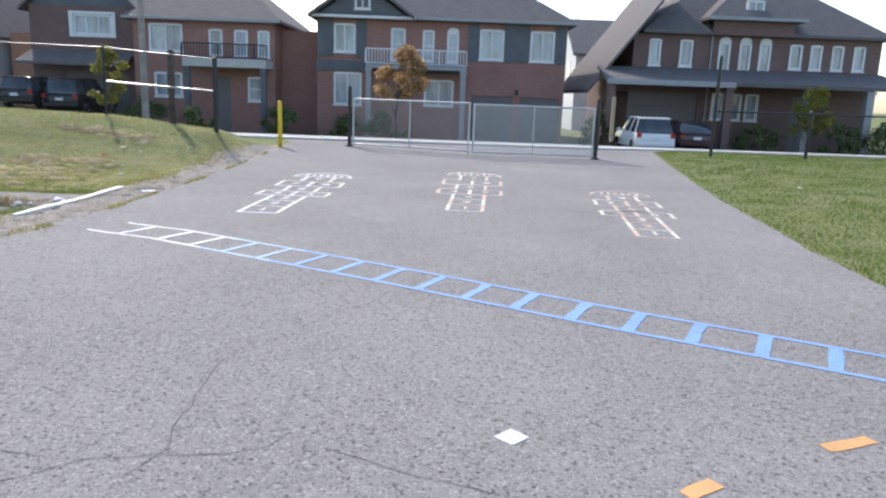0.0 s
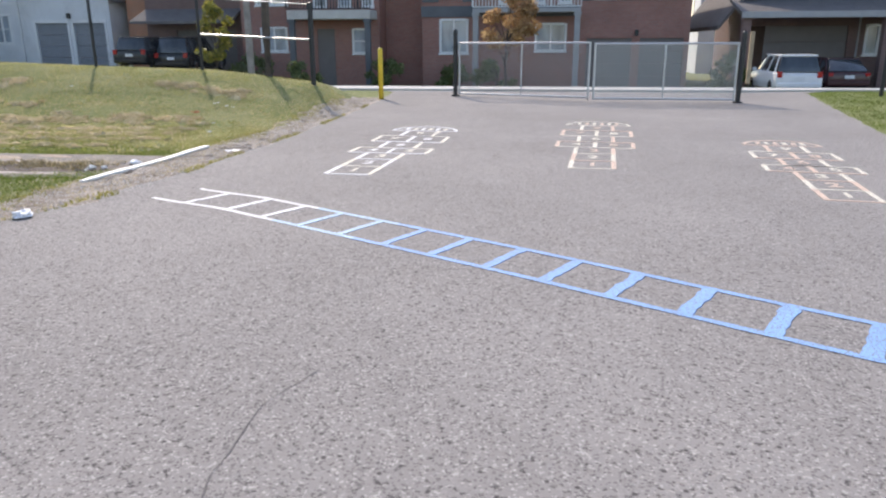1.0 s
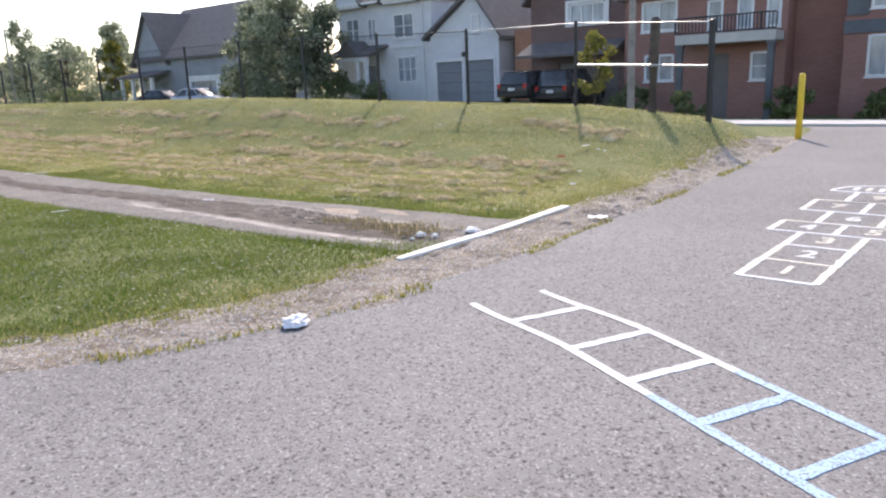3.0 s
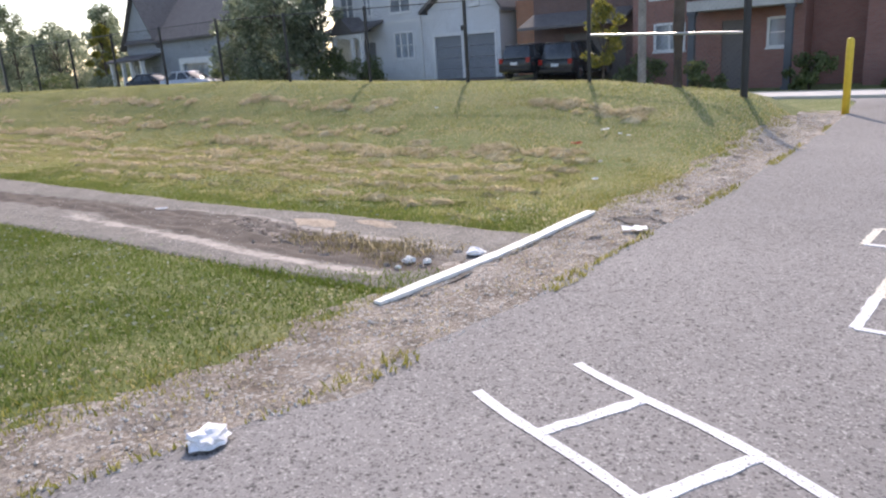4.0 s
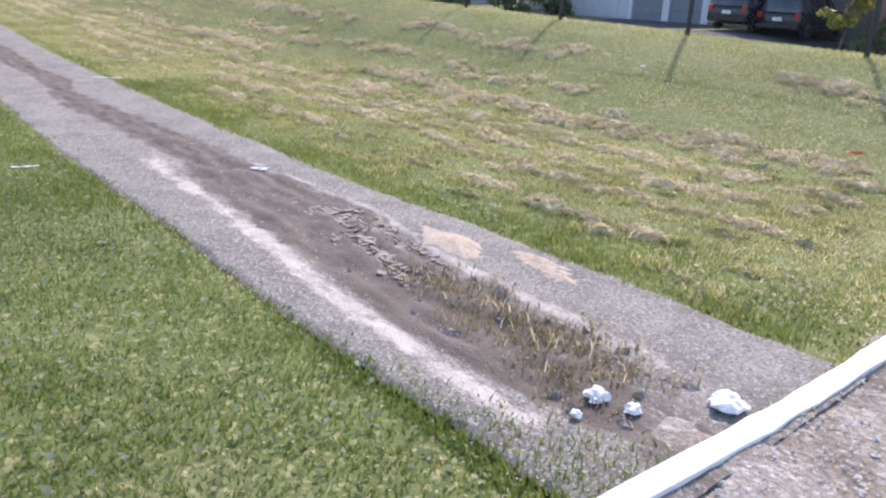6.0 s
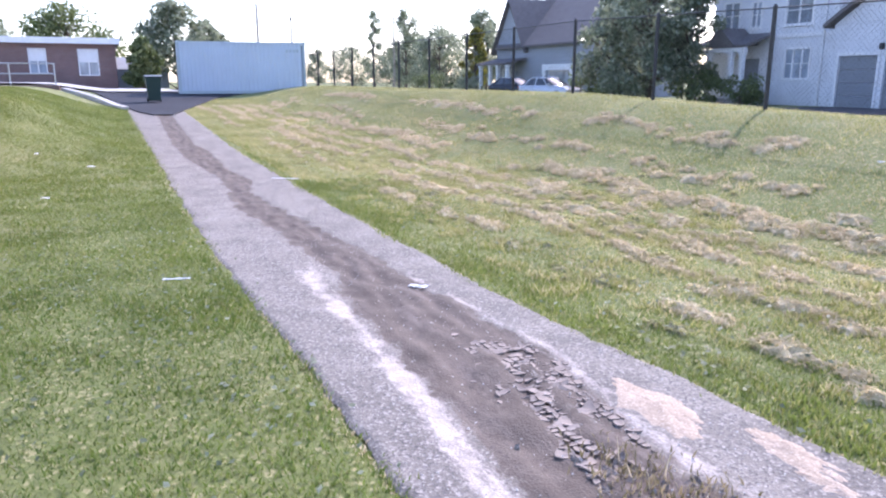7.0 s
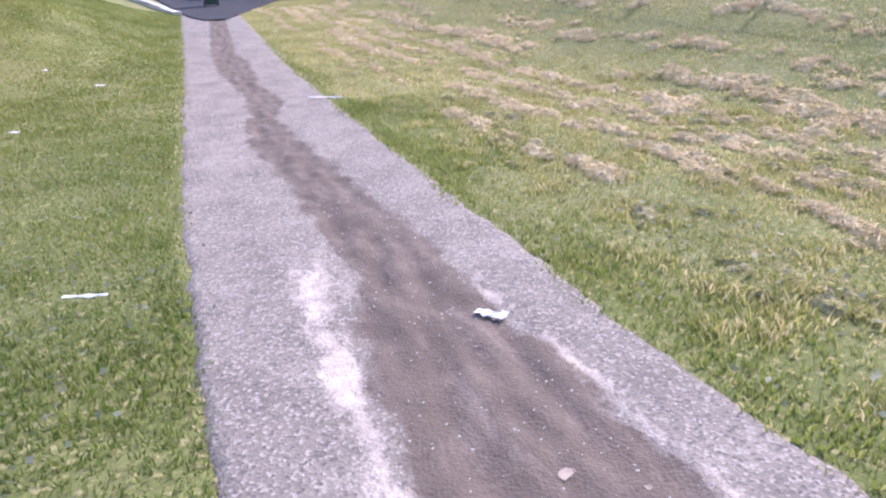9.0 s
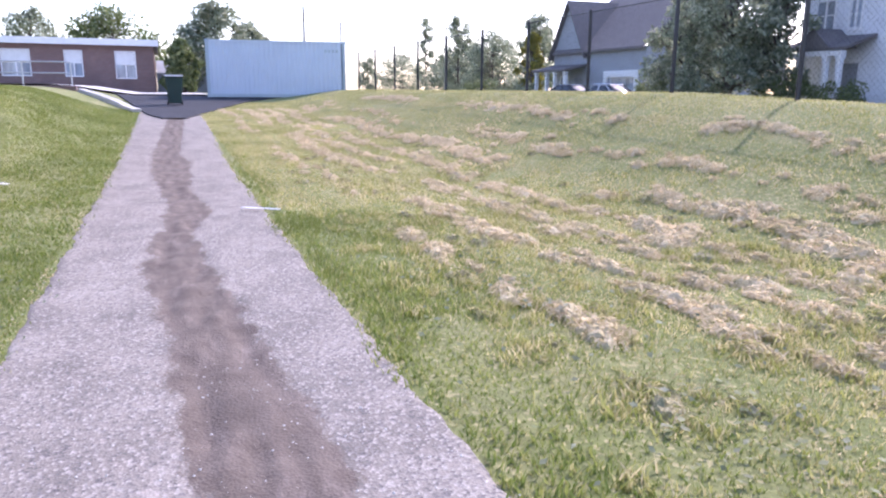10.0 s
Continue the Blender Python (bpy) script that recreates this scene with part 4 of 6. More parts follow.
    link_part("wire_fabric", [(a, b, (z0 + 0.02, z0 + 0.02), (z0 + h, z0 + h))], GALVANISED, ob, pitch, wire)


gate_leaf((-2.5, 20.45), (0.72, 19.27), 1.27, 0.06, 0.0032, "galvanised chain-link gate leaf standing slightly ajar")
gate_leaf((0.84, 19.25), (4.03, 19.24), 1.27, 0.06, 0.0046, "galvanised chain-link gate leaf, closed, glinting mesh")
bx, by = -4.38, 19.6
bz = land(bx, by)
bm = tube(bmesh.new(), [(bx, by, bz - 0.1), (bx, by, bz + 1.2), (bx, by, bz + 1.235), (bx, by, bz + 1.25)], [0.06, 0.06, 0.045, 0.012], 16)
single("bollard", bm, YELLOW_STEEL, (bx, by, bz), "yellow painted steel bollard at the asphalt edge", "bollard", "", "", True)


# ---- houses across the street ----
def holed_wall(bm, x0, x1, z0, z1, y, thick, holes):
    """A wall facing -y with openings through it; holes: x0, x1, z0, z1."""
    gx = sorted({x0, x1, *[h[0] for h in holes], *[h[1] for h in holes]})
    gz = sorted({z0, z1, *[h[2] for h in holes], *[h[3] for h in holes]})
    gx, gz = [g for g in gx if x0 <= g <= x1], [g for g in gz if z0 <= g <= z1]
    for a, b in zip(gx, gx[1:]):
        for c, d in zip(gz, gz[1:]):
            mx, mz = (a + b) / 2, (c + d) / 2
            if not any(h[0] < mx < h[1] and h[2] < mz < h[3] for h in holes):
                box(bm, a, b, y, y + thick, c, d)
    bmesh.ops.remove_doubles(bm, verts=bm.verts, dist=0.001)
    return bm


def window(house, x0, x1, z0, z1, y, bars=(1, 1), trim=None, arch=False, pane=None):
    """Frame, sill and panes set into an opening."""
    trim = trim or WHITE_TRIM
    bm = bmesh.new()
    t = 0.09
    for a, b, c, d in ((x0 - 0.03, x0 + t, z0, z1), (x1 - t, x1 + 0.03, z0, z1), (x0 + t, x1 - t, z1 - t, z1 + 0.03), (x0 + t, x1 - t, z0, z0 + t)):
        box(bm, a, b, y - 0.03, y + 0.14, c, d)
    if arch:
        cx, r = (x0 + x1) / 2, (x1 - x0) / 2
        prism(bm, [(cx - r - 0.03, z1 + 0.03)] + [(cx - (r + 0.03) * math.cos(a), z1 + 0.03 + (r * 0.9) * math.sin(a)) for a in [math.pi * q / 8 for q in range(1, 8)]] + [(cx + r + 0.03, z1 + 0.03)], "y", y - 0.03, y + 0.02)
    for k in range(1, bars[0]):
        x = x0 + (x1 - x0) * k / bars[0]
        box(bm, x - 0.045, x + 0.045, y - 0.01, y + 0.12, z0 + t, z1 - t)
    frame_ob = part("window_frame", bm, trim, house)
    for k in range(bars[1] - 1):
        z = z0 + (z1 - z0) * (k + 1) / bars[1]
        part("glazing_bar", box(bmesh.new(), x0 + t, x1 - t, y + 0.0, y + 0.055, z - 0.025, z + 0.025), trim, frame_ob)
    part("pane", box(bmesh.new(), x0 + 0.02, x1 - 0.02, y + 0.06, y + 0.08, z0 + 0.02, z1 - 0.02), pane or PANE, frame_ob)
    part("sill", box(bmesh.new(), x0 - 0.08, x1 + 0.08, y - 0.08, y + 0.02, z0 - 0.08, z0 - 0.003, 0.01), trim, frame_ob)


def hip_roof(bm, x0, x1, y0, y1, z, rise, run=None, over=0.45):
    x0, x1, y0, y1 = x0 - over, x1 + over, y0 - over, y1 + over
    inset = run if run is not None else min(x1 - x0, y1 - y0) / 2
    ins_x = min(inset, (x1 - x0) / 2 - 0.05)
    cy = (y0 + y1) / 2
    low = [bm.verts.new(p) for p in ((x0, y0, z), (x1, y0, z), (x1, y1, z), (x0, y1, z))]
    edge = [bm.verts.new((v.co.x, v.co.y, z + 0.16)) for v in low]
    a, b = bm.verts.new((x0 + ins_x, cy, z + rise)), bm.verts.new((x1 - ins_x, cy, z + rise))
    bm.faces.new(low[::-1])
    for i in range(4):
        bm.faces.new((low[i], low[(i + 1) % 4], edge[(i + 1) % 4], edge[i]))
    bm.faces.new((edge[0], edge[1], b, a))
    bm.faces.new((edge[1], edge[2], b))
    bm.faces.new((edge[2], edge[3], a, b))
    bm.faces.new((edge[3], edge[0], a))
    return bm


def gable_roof(bm, x0, x1, y0, y1, z, rise, thick=0.18, over=0.4):
    """A roof whose gable faces -y."""
    cx = (x0 + x1) / 2
    s = rise / (cx - x0)
    xa, xb, za = x0 - over, x1 + over, z - over * s
    prism(bm, [(xa, za), (cx, z + rise), (xb, za), (xb, za + thick), (cx, z + rise + thick), (xa, za + thick)], "y", y0 - over, y1)
    return bm


def gable_wall(bm, x0, x1, z, rise, y, thick):
    return prism(bm, [(x0, z), (x1, z), ((x0 + x1) / 2, z + rise)], "y", y, y + thick)


def side_and_back(house, mat, x0, x1, y0, y1, z0, z1, thick=0.25, name="wall"):
    for a, b, c, d in ((x0, x0 + thick, y0 + 0.26, y1), (x1 - thick, x1, y0 + 0.26, y1), (x0 + thick, x1 - thick, y1 - thick, y1)):
        part(name, box(bmesh.new(), a, b, c, d, z0, z1), mat, house)


def garage_door(house, x0, x1, z0, z1, y, mat):
    for k in range(4):
        za, zb = z0 + (z1 - z0) * k / 4, z0 + (z1 - z0) * (k + 1) / 4
        part("garage_panel", box(bmesh.new(), x0, x1, y + 0.1, y + 0.16, za + 0.01, zb - 0.005, 0.012), mat, house)


def railing(house, x0, x1, y, z, h, mat, step=0.16):
    part("balcony_rail", box(bmesh.new(), x0, x1, y, y + 0.07, z + h - 0.07, z + h, 0.01), mat, house)
    part("balcony_rail", box(bmesh.new(), x0, x1, y, y + 0.06, z + 0.05, z + 0.1, 0.01), mat, house)
    n = int((x1 - x0) / step)
    for k in range(n + 1):
        x = x0 + (x1 - x0) * k / n
        w = 0.05 if k % 12 == 0 else 0.022
        part("baluster", box(bmesh.new(), x - w, x + w, y + 0.01, y + 0.05, z + 0.1, z + h - 0.07), mat, house)


HZ = -0.8
Y0 = 41.0


def porch_post(house, x, y, z0, z1, mat, r=0.14):
    bm = box(bmesh.new(), x - r, x + r, y - r, y + r, z0, z1, 0.015)
    box(bm, x - r - 0.05, x + r + 0.05, y - r - 0.05, y + r + 0.05, z0, z0 + 0.2, 0.01)
    box(bm, x - r - 0.05, x + r + 0.05, y - r - 0.05, y + r + 0.05, z1 - 0.15, z1, 0.01)
    part("porch_post", bm, mat, house)


# house with the balcony, straight beyond the gate
h = thing("house", (0, Y0, HZ), "two-storey red brick house with white balcony railing and grey hip roof", "house", "houses along the street")
wins = [(-6.1, -4.95, 3.85, 5.35), (-6.1, -4.6, 1.0, 2.75), (-2.95, -2.2, 3.5, 5.2), (-1.2, -0.6, 3.5, 5.15), (0.15, 0.75, 3.5, 5.05), (1.95, 3.25, 3.7, 5.3), (4.75, 6.05, 3.7, 5.3), (-1.05, 0.55, 1.1, 2.5), (1.6, 3.9, HZ, 1.75), (4.3, 6.5, HZ, 1.75)]
part("wall", holed_wall(bmesh.new(), -7.05, 6.75, HZ, 5.65, Y0, 0.25, wins), RED_BRICK, h)
side_and_back(h, RED_BRICK, -7.05, 6.75, Y0, Y0 + 12, HZ, 5.65, name="wall")
for a, b in ((-7.05, -6.13), (-4.92, -4.3), (1.25, 1.93), (3.27, 4.73), (6.07, 6.75)):
    part("cladding", box(bmesh.new(), a + 0.03, b - 0.03, Y0 - 0.05, Y0 - 0.003, 3.6, 5.6, 0.01), DARK_SIDING, h, "charcoal cladding between upper windows")
part("band", box(bmesh.new(), -7.1, 1.2, Y0 - 0.06, Y0 - 0.004, 2.85, 3.4, 0.01), DARK_SIDING, h, "charcoal band course")
for k, w in enumerate(wins[:8]):
    window(h, *w, Y0, (2, 1) if w[1] - w[0] > 1.0 else (1, 2), arch=(k == 4))
for w in wins[8:]:
    garage_door(h, *w, Y0, DOOR_BROWN)
part("roof", hip_roof(bmesh.new(), -7.05, 6.75, Y0, Y0 + 12, 5.65, 4.4), SHINGLE, h)
bm = gable_roof(bmesh.new(), -7.0, -2.0, Y0 - 0.7, Y0 + 4, 5.85, 1.75, 0.16, 0.35)
part("roof_gable", bm, SHINGLE, h)
bm = gable_wall(bmesh.new(), -6.8, -2.2, 5.85, 1.6, Y0 - 0.55, 0.2)
part("gable_wall", bm, DARK_SIDING, h)
window(h, -4.9, -4.1, 6.1, 6.8, Y0 - 0.56, (2, 1))
part("fascia", box(bmesh.new(), -7.4, -1.6, Y0 - 0.62, Y0 - 0.47, 5.63, 5.79, 0.01), WHITE_TRIM, h)
part("fascia", box(bmesh.new(), -1.55, 7.2, Y0 - 0.53, Y0 - 0.46, 5.65, 5.8, 0.01), GREY_TRIM, h)
part("balcony_floor", box(bmesh.new(), -4.2, 1.2, Y0 - 1.5, Y0 - 0.065, 3.0, 3.2, 0.02), GREY_TRIM, h)
railing(h, -4.2, 1.2, Y0 - 1.5, 3.2, 0.85, WHITE_TRIM)
for x in (-4.05, 1.05):
    porch_post(h, x, Y0 - 1.35, HZ, 3.0, GREY_TRIM)
for x in (1.9, 4.4):
    part("roof_vent", box(bmesh.new(), x, x + 0.3, Y0 + 1.6, Y0 + 1.9, 6.75, 7.2, 0.03), BLACK_STEEL, h)
for x, z in ((4.1, 1.85),):
    bm = box(bmesh.new(), x - 0.09, x + 0.09, Y0 - 0.2, Y0 - 0.004, z, z + 0.3, 0.02)
    part("wall_lamp", bm, BLACK_STEEL, h)

# neighbour with the side wall in view
h = thing("house", (-13.3, Y0, HZ), "two-storey red brick house with stone balcony and dark porch", "house", "houses along the street")
wins = [(-16.3, -14.5, 3.55, 5.0), (-13.0, -12.3, 3.4, 4.8), (-11.6, -10.9, 3.4, 4.8), (-10.3, -9.7, 3.4, 4.8), (-16.1, -14.6, 1.1, 2.4), (-12.9, -11.9, HZ, 2.3), (-10.9, -10.0, 1.0, 2.3)]
part("wall", holed_wall(bmesh.new(), -17.2, -9.4, HZ, 5.2, Y0, 0.25, wins), RED_BRICK, h)
side_and_back(h, RED_BRICK, -17.2, -9.4, Y0, Y0 + 12, HZ, 5.2, name="wall")
for w in wins[:5] + wins[6:]:
    window(h, *w, Y0, (2, 1) if w[1] - w[0] > 1.0 else (1, 2))
part("door", box(bmesh.new(), *wins[5][:2], Y0 + 0.08, Y0 + 0.14, HZ, 2.3, 0.01), DOOR_BROWN, h)
part("roof", hip_roof(bmesh.new(), -17.2, -9.4, Y0, Y0 + 12, 5.2, 3.6), SHINGLE, h)
part("fascia", box(bmesh.new(), -17.6, -9.0, Y0 - 0.52, Y0 - 0.46, 5.2, 5.34, 0.01), GREY_TRIM, h)
part("balcony_floor", box(bmesh.new(), -14.0, -9.5, Y0 - 1.6, Y0 - 0.01, 2.75, 3.2, 0.03), CONCRETE, h, "pale stone balcony edge")
railing(h, -14.0, -9.5, Y0 - 1.6, 3.2, 0.8, BLACK_STEEL)
for x in (-13.8, -9.7):
    porch_post(h, x, Y0 - 1.4, HZ, 2.75, DARK_SIDING)
for z in (3.0, 4.3):
    bm = box(bmesh.new(), -9.397, -9.36, Y0 + 5, Y0 + 5.7, z, z + 0.9, 0.005)
    part("side_window", bm, PANE, h)

bm = box(bmesh.new(), -9.39, -7.06, Y0 + 1.6, Y0 + 1.9, HZ, 5.0, 0.01)
single("garden_wall", bm, RED_BRICK, (-8.2, Y0 + 1.7, HZ), "tall red brick wall closing the gap between houses", "wall", "", "structure")

# narrow house with a white dormer window
h = thing("house", (-20.5, Y0, HZ), "dark gabled house with a white triple window and garage", "house", "houses along the street")
wins = [(-20.9, -18.8, 4.35, 5.4), (-21.6, -18.0, HZ, 2.3)]
part("wall", holed_wall(bmesh.new(), -23.4, -17.45, HZ, 5.9, Y0 + 1, 0.25, wins), BROWN_BRICK, h)
side_and_back(h, BROWN_BRICK, -23.4, -17.45, Y0 + 1, Y0 + 13, HZ, 5.9, name="wall")
window(h, *wins[0], Y0 + 1, (3, 1))
part("window_surround", holed_wall(bmesh.new(), -21.15, -18.55, 4.2, 5.6, Y0 + 0.9, 0.09, [(-20.94, -18.76, 4.26, 5.44)]), WHITE_TRIM, h)
garage_door(h, *wins[1], Y0 + 1, DOOR_BROWN)
part("roof", gable_roof(bmesh.new(), -23.4, -17.45, Y0 + 1, Y0 + 13, 5.9, 2.9), SHINGLE, h)
part("gable_wall", gable_wall(bmesh.new(), -23.3, -17.5, 5.9, 2.75, Y0 + 1, 0.25), DARK_SIDING, h)
bm = bmesh.new()
prism(bm, [(Y0 - 0.8, 2.6), (Y0 + 0.99, 3.3), (Y0 + 0.99, 3.45), (Y0 - 0.8, 2.75)], "x", -23.4, -17.5)
part("porch_roof", bm, SHINGLE, h)

# house with the long garage roof, beside the white car
h = thing("house", (17, Y0, HZ), "brown brick house with steep grey roof and open carport front", "house", "houses along the street")
wins = [(11.35, 11.95, 3.75, 5.15), (13.05, 13.7, 3.75, 5.15), (15.2, 15.8, 3.55, 5.1), (16.35, 16.95, 3.55, 5.1), (17.45, 18.05, 3.55, 5.1), (19.15, 19.8, 3.8, 5.1), (20.3, 20.9, 3.8, 5.1), (21.5, 22.1, 3.8, 5.1), (22.7, 23.3, 3.8, 5.1),
        (15.1, 15.75, 0.9, 2.35), (16.0, 16.75, 0.9, 2.35), (17.0, 17.7, 0.9, 2.35), (19.6, 20.8, HZ, 2.3), (10.4, 14.3, HZ, 2.3)]
part("wall", holed_wall(bmesh.new(), 10.45, 24.2, HZ, 5.45, Y0, 0.25, wins), BROWN_BRICK, h)
part("wall", holed_wall(bmesh.new(), 9.2, 10.449, HZ, 3.4, Y0, 0.25, [(9.7, 10.449, HZ, 2.3)]), BROWN_BRICK, h)
side_and_back(h, BROWN_BRICK, 10.45, 24.2, Y0, Y0 + 12, HZ, 5.45, name="wall")
for k, w in enumerate(wins[:12]):
    window(h, *w, Y0, (1, 1), arch=k in (2, 3, 4))
part("door", box(bmesh.new(), *wins[12][:2], Y0 + 0.08, Y0 + 0.14, HZ, 2.3, 0.01), DOOR_BROWN, h)
garage_door(h, *wins[13], Y0, DOOR_BROWN)
part("roof", hip_roof(bmesh.new(), 11.3, 24.2, Y0, Y0 + 12, 5.45, 5.0), SHINGLE, h)
bm = bmesh.new()
prism(bm, [(7.9, 2.1), (12.6, 8.3), (12.6, 8.5), (7.9, 2.3)], "y", Y0 - 1.0, Y0 + 10)
part("side_roof", bm, SHINGLE, h, "steep grey side roof reaching down low")
bm = bmesh.new()
prism(bm, [(Y0 - 2.9, 2.68), (Y0 - 0.01, 3.5), (Y0 - 0.01, 3.65), (Y0 - 2.9, 2.88)], "x", 8.5, 24.4)
part("porch_roof", bm, SHINGLE, h)
part("fascia", box(bmesh.new(), 8.5, 15.2, Y0 - 2.98, Y0 - 2.903, 2.6, 2.88, 0.01), GREY_TRIM, h)
for x in (8.8, 15.0, 19.2, 22.4):
    porch_post(h, x, Y0 - 2.6, HZ, 2.66, GREY_TRIM if x > 16 else BROWN_BRICK, 0.2)
bm = holed_wall(bmesh.new(), 14.6, 19.0, 5.45, 6.2, Y0 - 0.5, 0.2, [])
part("bay_wall", bm, BROWN_BRICK, h)
part("bay_roof", hip_roof(bmesh.new(), 14.6, 19.0, Y0 - 0.5, Y0 + 4, 6.2, 2.3), SHINGLE, h)
part("bay_fascia", box(bmesh.new(), 14.1, 19.5, Y0 - 1.02, Y0 - 0.96, 6.2, 6.37, 0.01), GREY_TRIM, h)
part("downpipe", tube(bmesh.new(), [(14.75, Y0 - 0.06, HZ), (14.75, Y0 - 0.06, 5.6)], 0.05, 8), GREY_TRIM, h)
window(h, 16.35, 17.25, 6.75, 7.3, Y0 - 0.35, (2, 1))

# pale house further back, between the two
h = thing("house", (14, 62, HZ), "pale sided house with a dark gable roof behind", "house", "houses along the street")
part("wall", box(bmesh.new(), 10.7, 18.5, 60, 70, HZ, 5.4), WHITE_SIDING, h)
bm = bmesh.new()
prism(bm, [(59.6, 5.2), (65, 8.4), (70.4, 5.2), (70.4, 5.4), (65, 8.6), (59.6, 5.4)], "x", 10.4, 18.8)
part("roof", bm, SHINGLE, h)
bm = bmesh.new()
prism(bm, [(60, 5.4), (70, 5.4), (65, 8.3)], "x", 10.72, 10.95)
part("gable_wall", bm, WHITE_SIDING, h)
window(h, 12.2, 13.1, 3.6, 4.8, 59.95, (2, 1))
window(h, 14.6, 15.5, 3.6, 4.8, 59.95, (2, 1))
bm = box(bmesh.new(), 10.66, 10.697, 62.5, 63.3, 3.4, 4.9, 0.005)
part("side_window", bm, PANE, h)

# white house with the double garage
HZ = 0.1
YW = 43.0
h = thing("house", (-33, YW, HZ), "white two-storey house with twin gables, grey double garage and columned porch", "house", "houses along the street")
wins = [(-39.3, -38.0, 4.5, 6.1), (-37.2, -36.4, 4.5, 6.0), (-34.8, -33.0, 4.5, 6.1), (-34.6, -32.9, 1.6, 3.3), (-37.4, -36.3, 0.5, 2.8)]
part("wall", holed_wall(bmesh.new(), -40.0, -31.4, HZ, 6.9, YW, 0.25, wins), WHITE_SIDING, h)
side_and_back(h, WHITE_SIDING, -40.0, -31.4, YW, YW + 11, HZ, 6.9, name="wall")
for k, w in enumerate(wins[:4]):
    window(h, *w, YW, (3, 2) if k == 3 else (2, 2))
part("door", box(bmesh.new(), *wins[4][:2], YW + 0.08, YW + 0.14, 0.5, 2.8, 0.01), DOOR_GREY, h)
part("roof", hip_roof(bmesh.new(), -40.0, -31.4, YW, YW + 11, 6.9, 3.2), SHINGLE, h)
for gx0, gx1 in ((-39.9, -37.4), (-35.3, -32.5)):
    part("gable_wall", gable_wall(bmesh.new(), gx0, gx1, 7.1, 1.7, YW - 0.5, 0.2), WHITE_SIDING, h)
    part("roof_gable", gable_roof(bmesh.new(), gx0, gx1, YW - 0.5, YW + 4, 7.1, 1.75, 0.14, 0.25), SHINGLE, h)
    part("bay_wall", box(bmesh.new(), gx0, gx1, YW - 0.5, YW - 0.3, 6.75, 7.095, 0.01), WHITE_TRIM, h)
part("fascia", box(bmesh.new(), -40.5, -30.9, YW - 0.56, YW - 0.505, 6.9, 7.05, 0.01), WHITE_TRIM, h)
part("band", box(bmesh.new(), -35.2, -31.45, YW - 0.06, YW - 0.004, 3.85, 4.05, 0.01), WHITE_TRIM, h)
for x in (-32.2, -31.5):
    part("downpipe", tube(bmesh.new(), [(x, YW - 0.07, HZ), (x, YW - 0.07, 6.85)], 0.05, 8), WHITE_TRIM, h)
gw = [(-30.75, -28.7, HZ, 2.75), (-28.3, -26.3, HZ, 2.75)]
part("garage_wall", holed_wall(bmesh.new(), -31.2, -25.9, HZ, 4.3, YW - 0.6, 0.25, gw), WHITE_SIDING, h)
side_and_back(h, WHITE_SIDING, -31.2, -25.9, YW - 0.6, YW + 9, HZ, 4.3, name="garage_wall")
part("gable_wall", prism(bmesh.new(), [(-31.2, 4.31), (-25.9, 4.31), (-27.7, 6.8)], "y", YW - 0.6, YW - 0.35), WHITE_SIDING, h)
part("garage_roof", prism(bmesh.new(), [(-31.6, 4.15), (-27.7, 6.82), (-25.5, 3.9), (-25.5, 4.1), (-27.7, 7.05), (-31.6, 4.35)], "y", YW - 1.0, YW + 9), SHINGLE, h)
window(h, -27.9, -27.3, 4.4, 5.5, YW - 0.64, (1, 2))
for w in gw:
    garage_door(h, *w, YW - 0.6, DOOR_GREY)
    part("garage_trim", holed_wall(bmesh.new(), w[0] - 0.14, w[1] + 0.14, HZ, w[3] + 0.16, YW - 0.64, 0.036, [w]), WHITE_TRIM, h)
bm = bmesh.new()
prism(bm, [(YW - 2.2, 3.35), (YW - 0.01, 4.05), (YW - 0.01, 4.2), (YW - 2.2, 3.5)], "x", -39.6, -35.4)
part("porch_roof", bm, SHINGLE, h)
part("porch_gable", prism(bmesh.new(), [(-38.4, 3.51), (-36.2, 3.51), (-37.3, 4.5)], "y", YW - 2.25, YW - 0.3), SHINGLE, h)
part("porch_beam", box(bmesh.new(), -39.5, -35.5, YW - 2.15, YW - 1.85, 3.1, 3.34, 0.01), WHITE_TRIM, h)
part("porch_floor", box(bmesh.new(), -39.6, -35.4, YW - 2.2, YW - 0.01, HZ, 0.5, 0.02), CONCRETE, h)
for x in (-39.3, -38.2, -36.5, -35.7):
    porch_post(h, x, YW - 2.0, 0.5, 3.1, WHITE_TRIM, 0.12)
part("wall_lamp", box(bmesh.new(), -28.6, -28.4, YW - 0.78, YW - 0.61, 3.0, 3.3, 0.02), BLACK_STEEL, h)
# orange brick wing beside it
bm = holed_wall(bmesh.new(), -25.45, -23.5, HZ, 4.4, YW + 0.5, 6.0, [])
single("garden_wall", bm, ORANGE_BRICK, (-24.5, YW + 0.5, HZ), "blank orange brick wall between two houses", "wall", "", "structure")

# grey gabled house far along the street
h = thing("house", (-60, YW, HZ), "grey gabled house with white porch columns", "house", "houses along the street")
wins = [(-58.8, -55.2, HZ, 2.4), (-66.3, -64.9, 1.1, 2.6), (-63.8, -62.6, HZ, 2.4)]
part("wall", holed_wall(bmesh.new(), -67.5, -54.0, HZ, 4.6, YW, 0.25, wins), GREY_SIDING, h)
side_and_back(h, GREY_SIDING, -67.5, -54.0, YW, YW + 11, HZ, 4.6, name="wall")
window(h, *wins[1], YW, (2, 2))
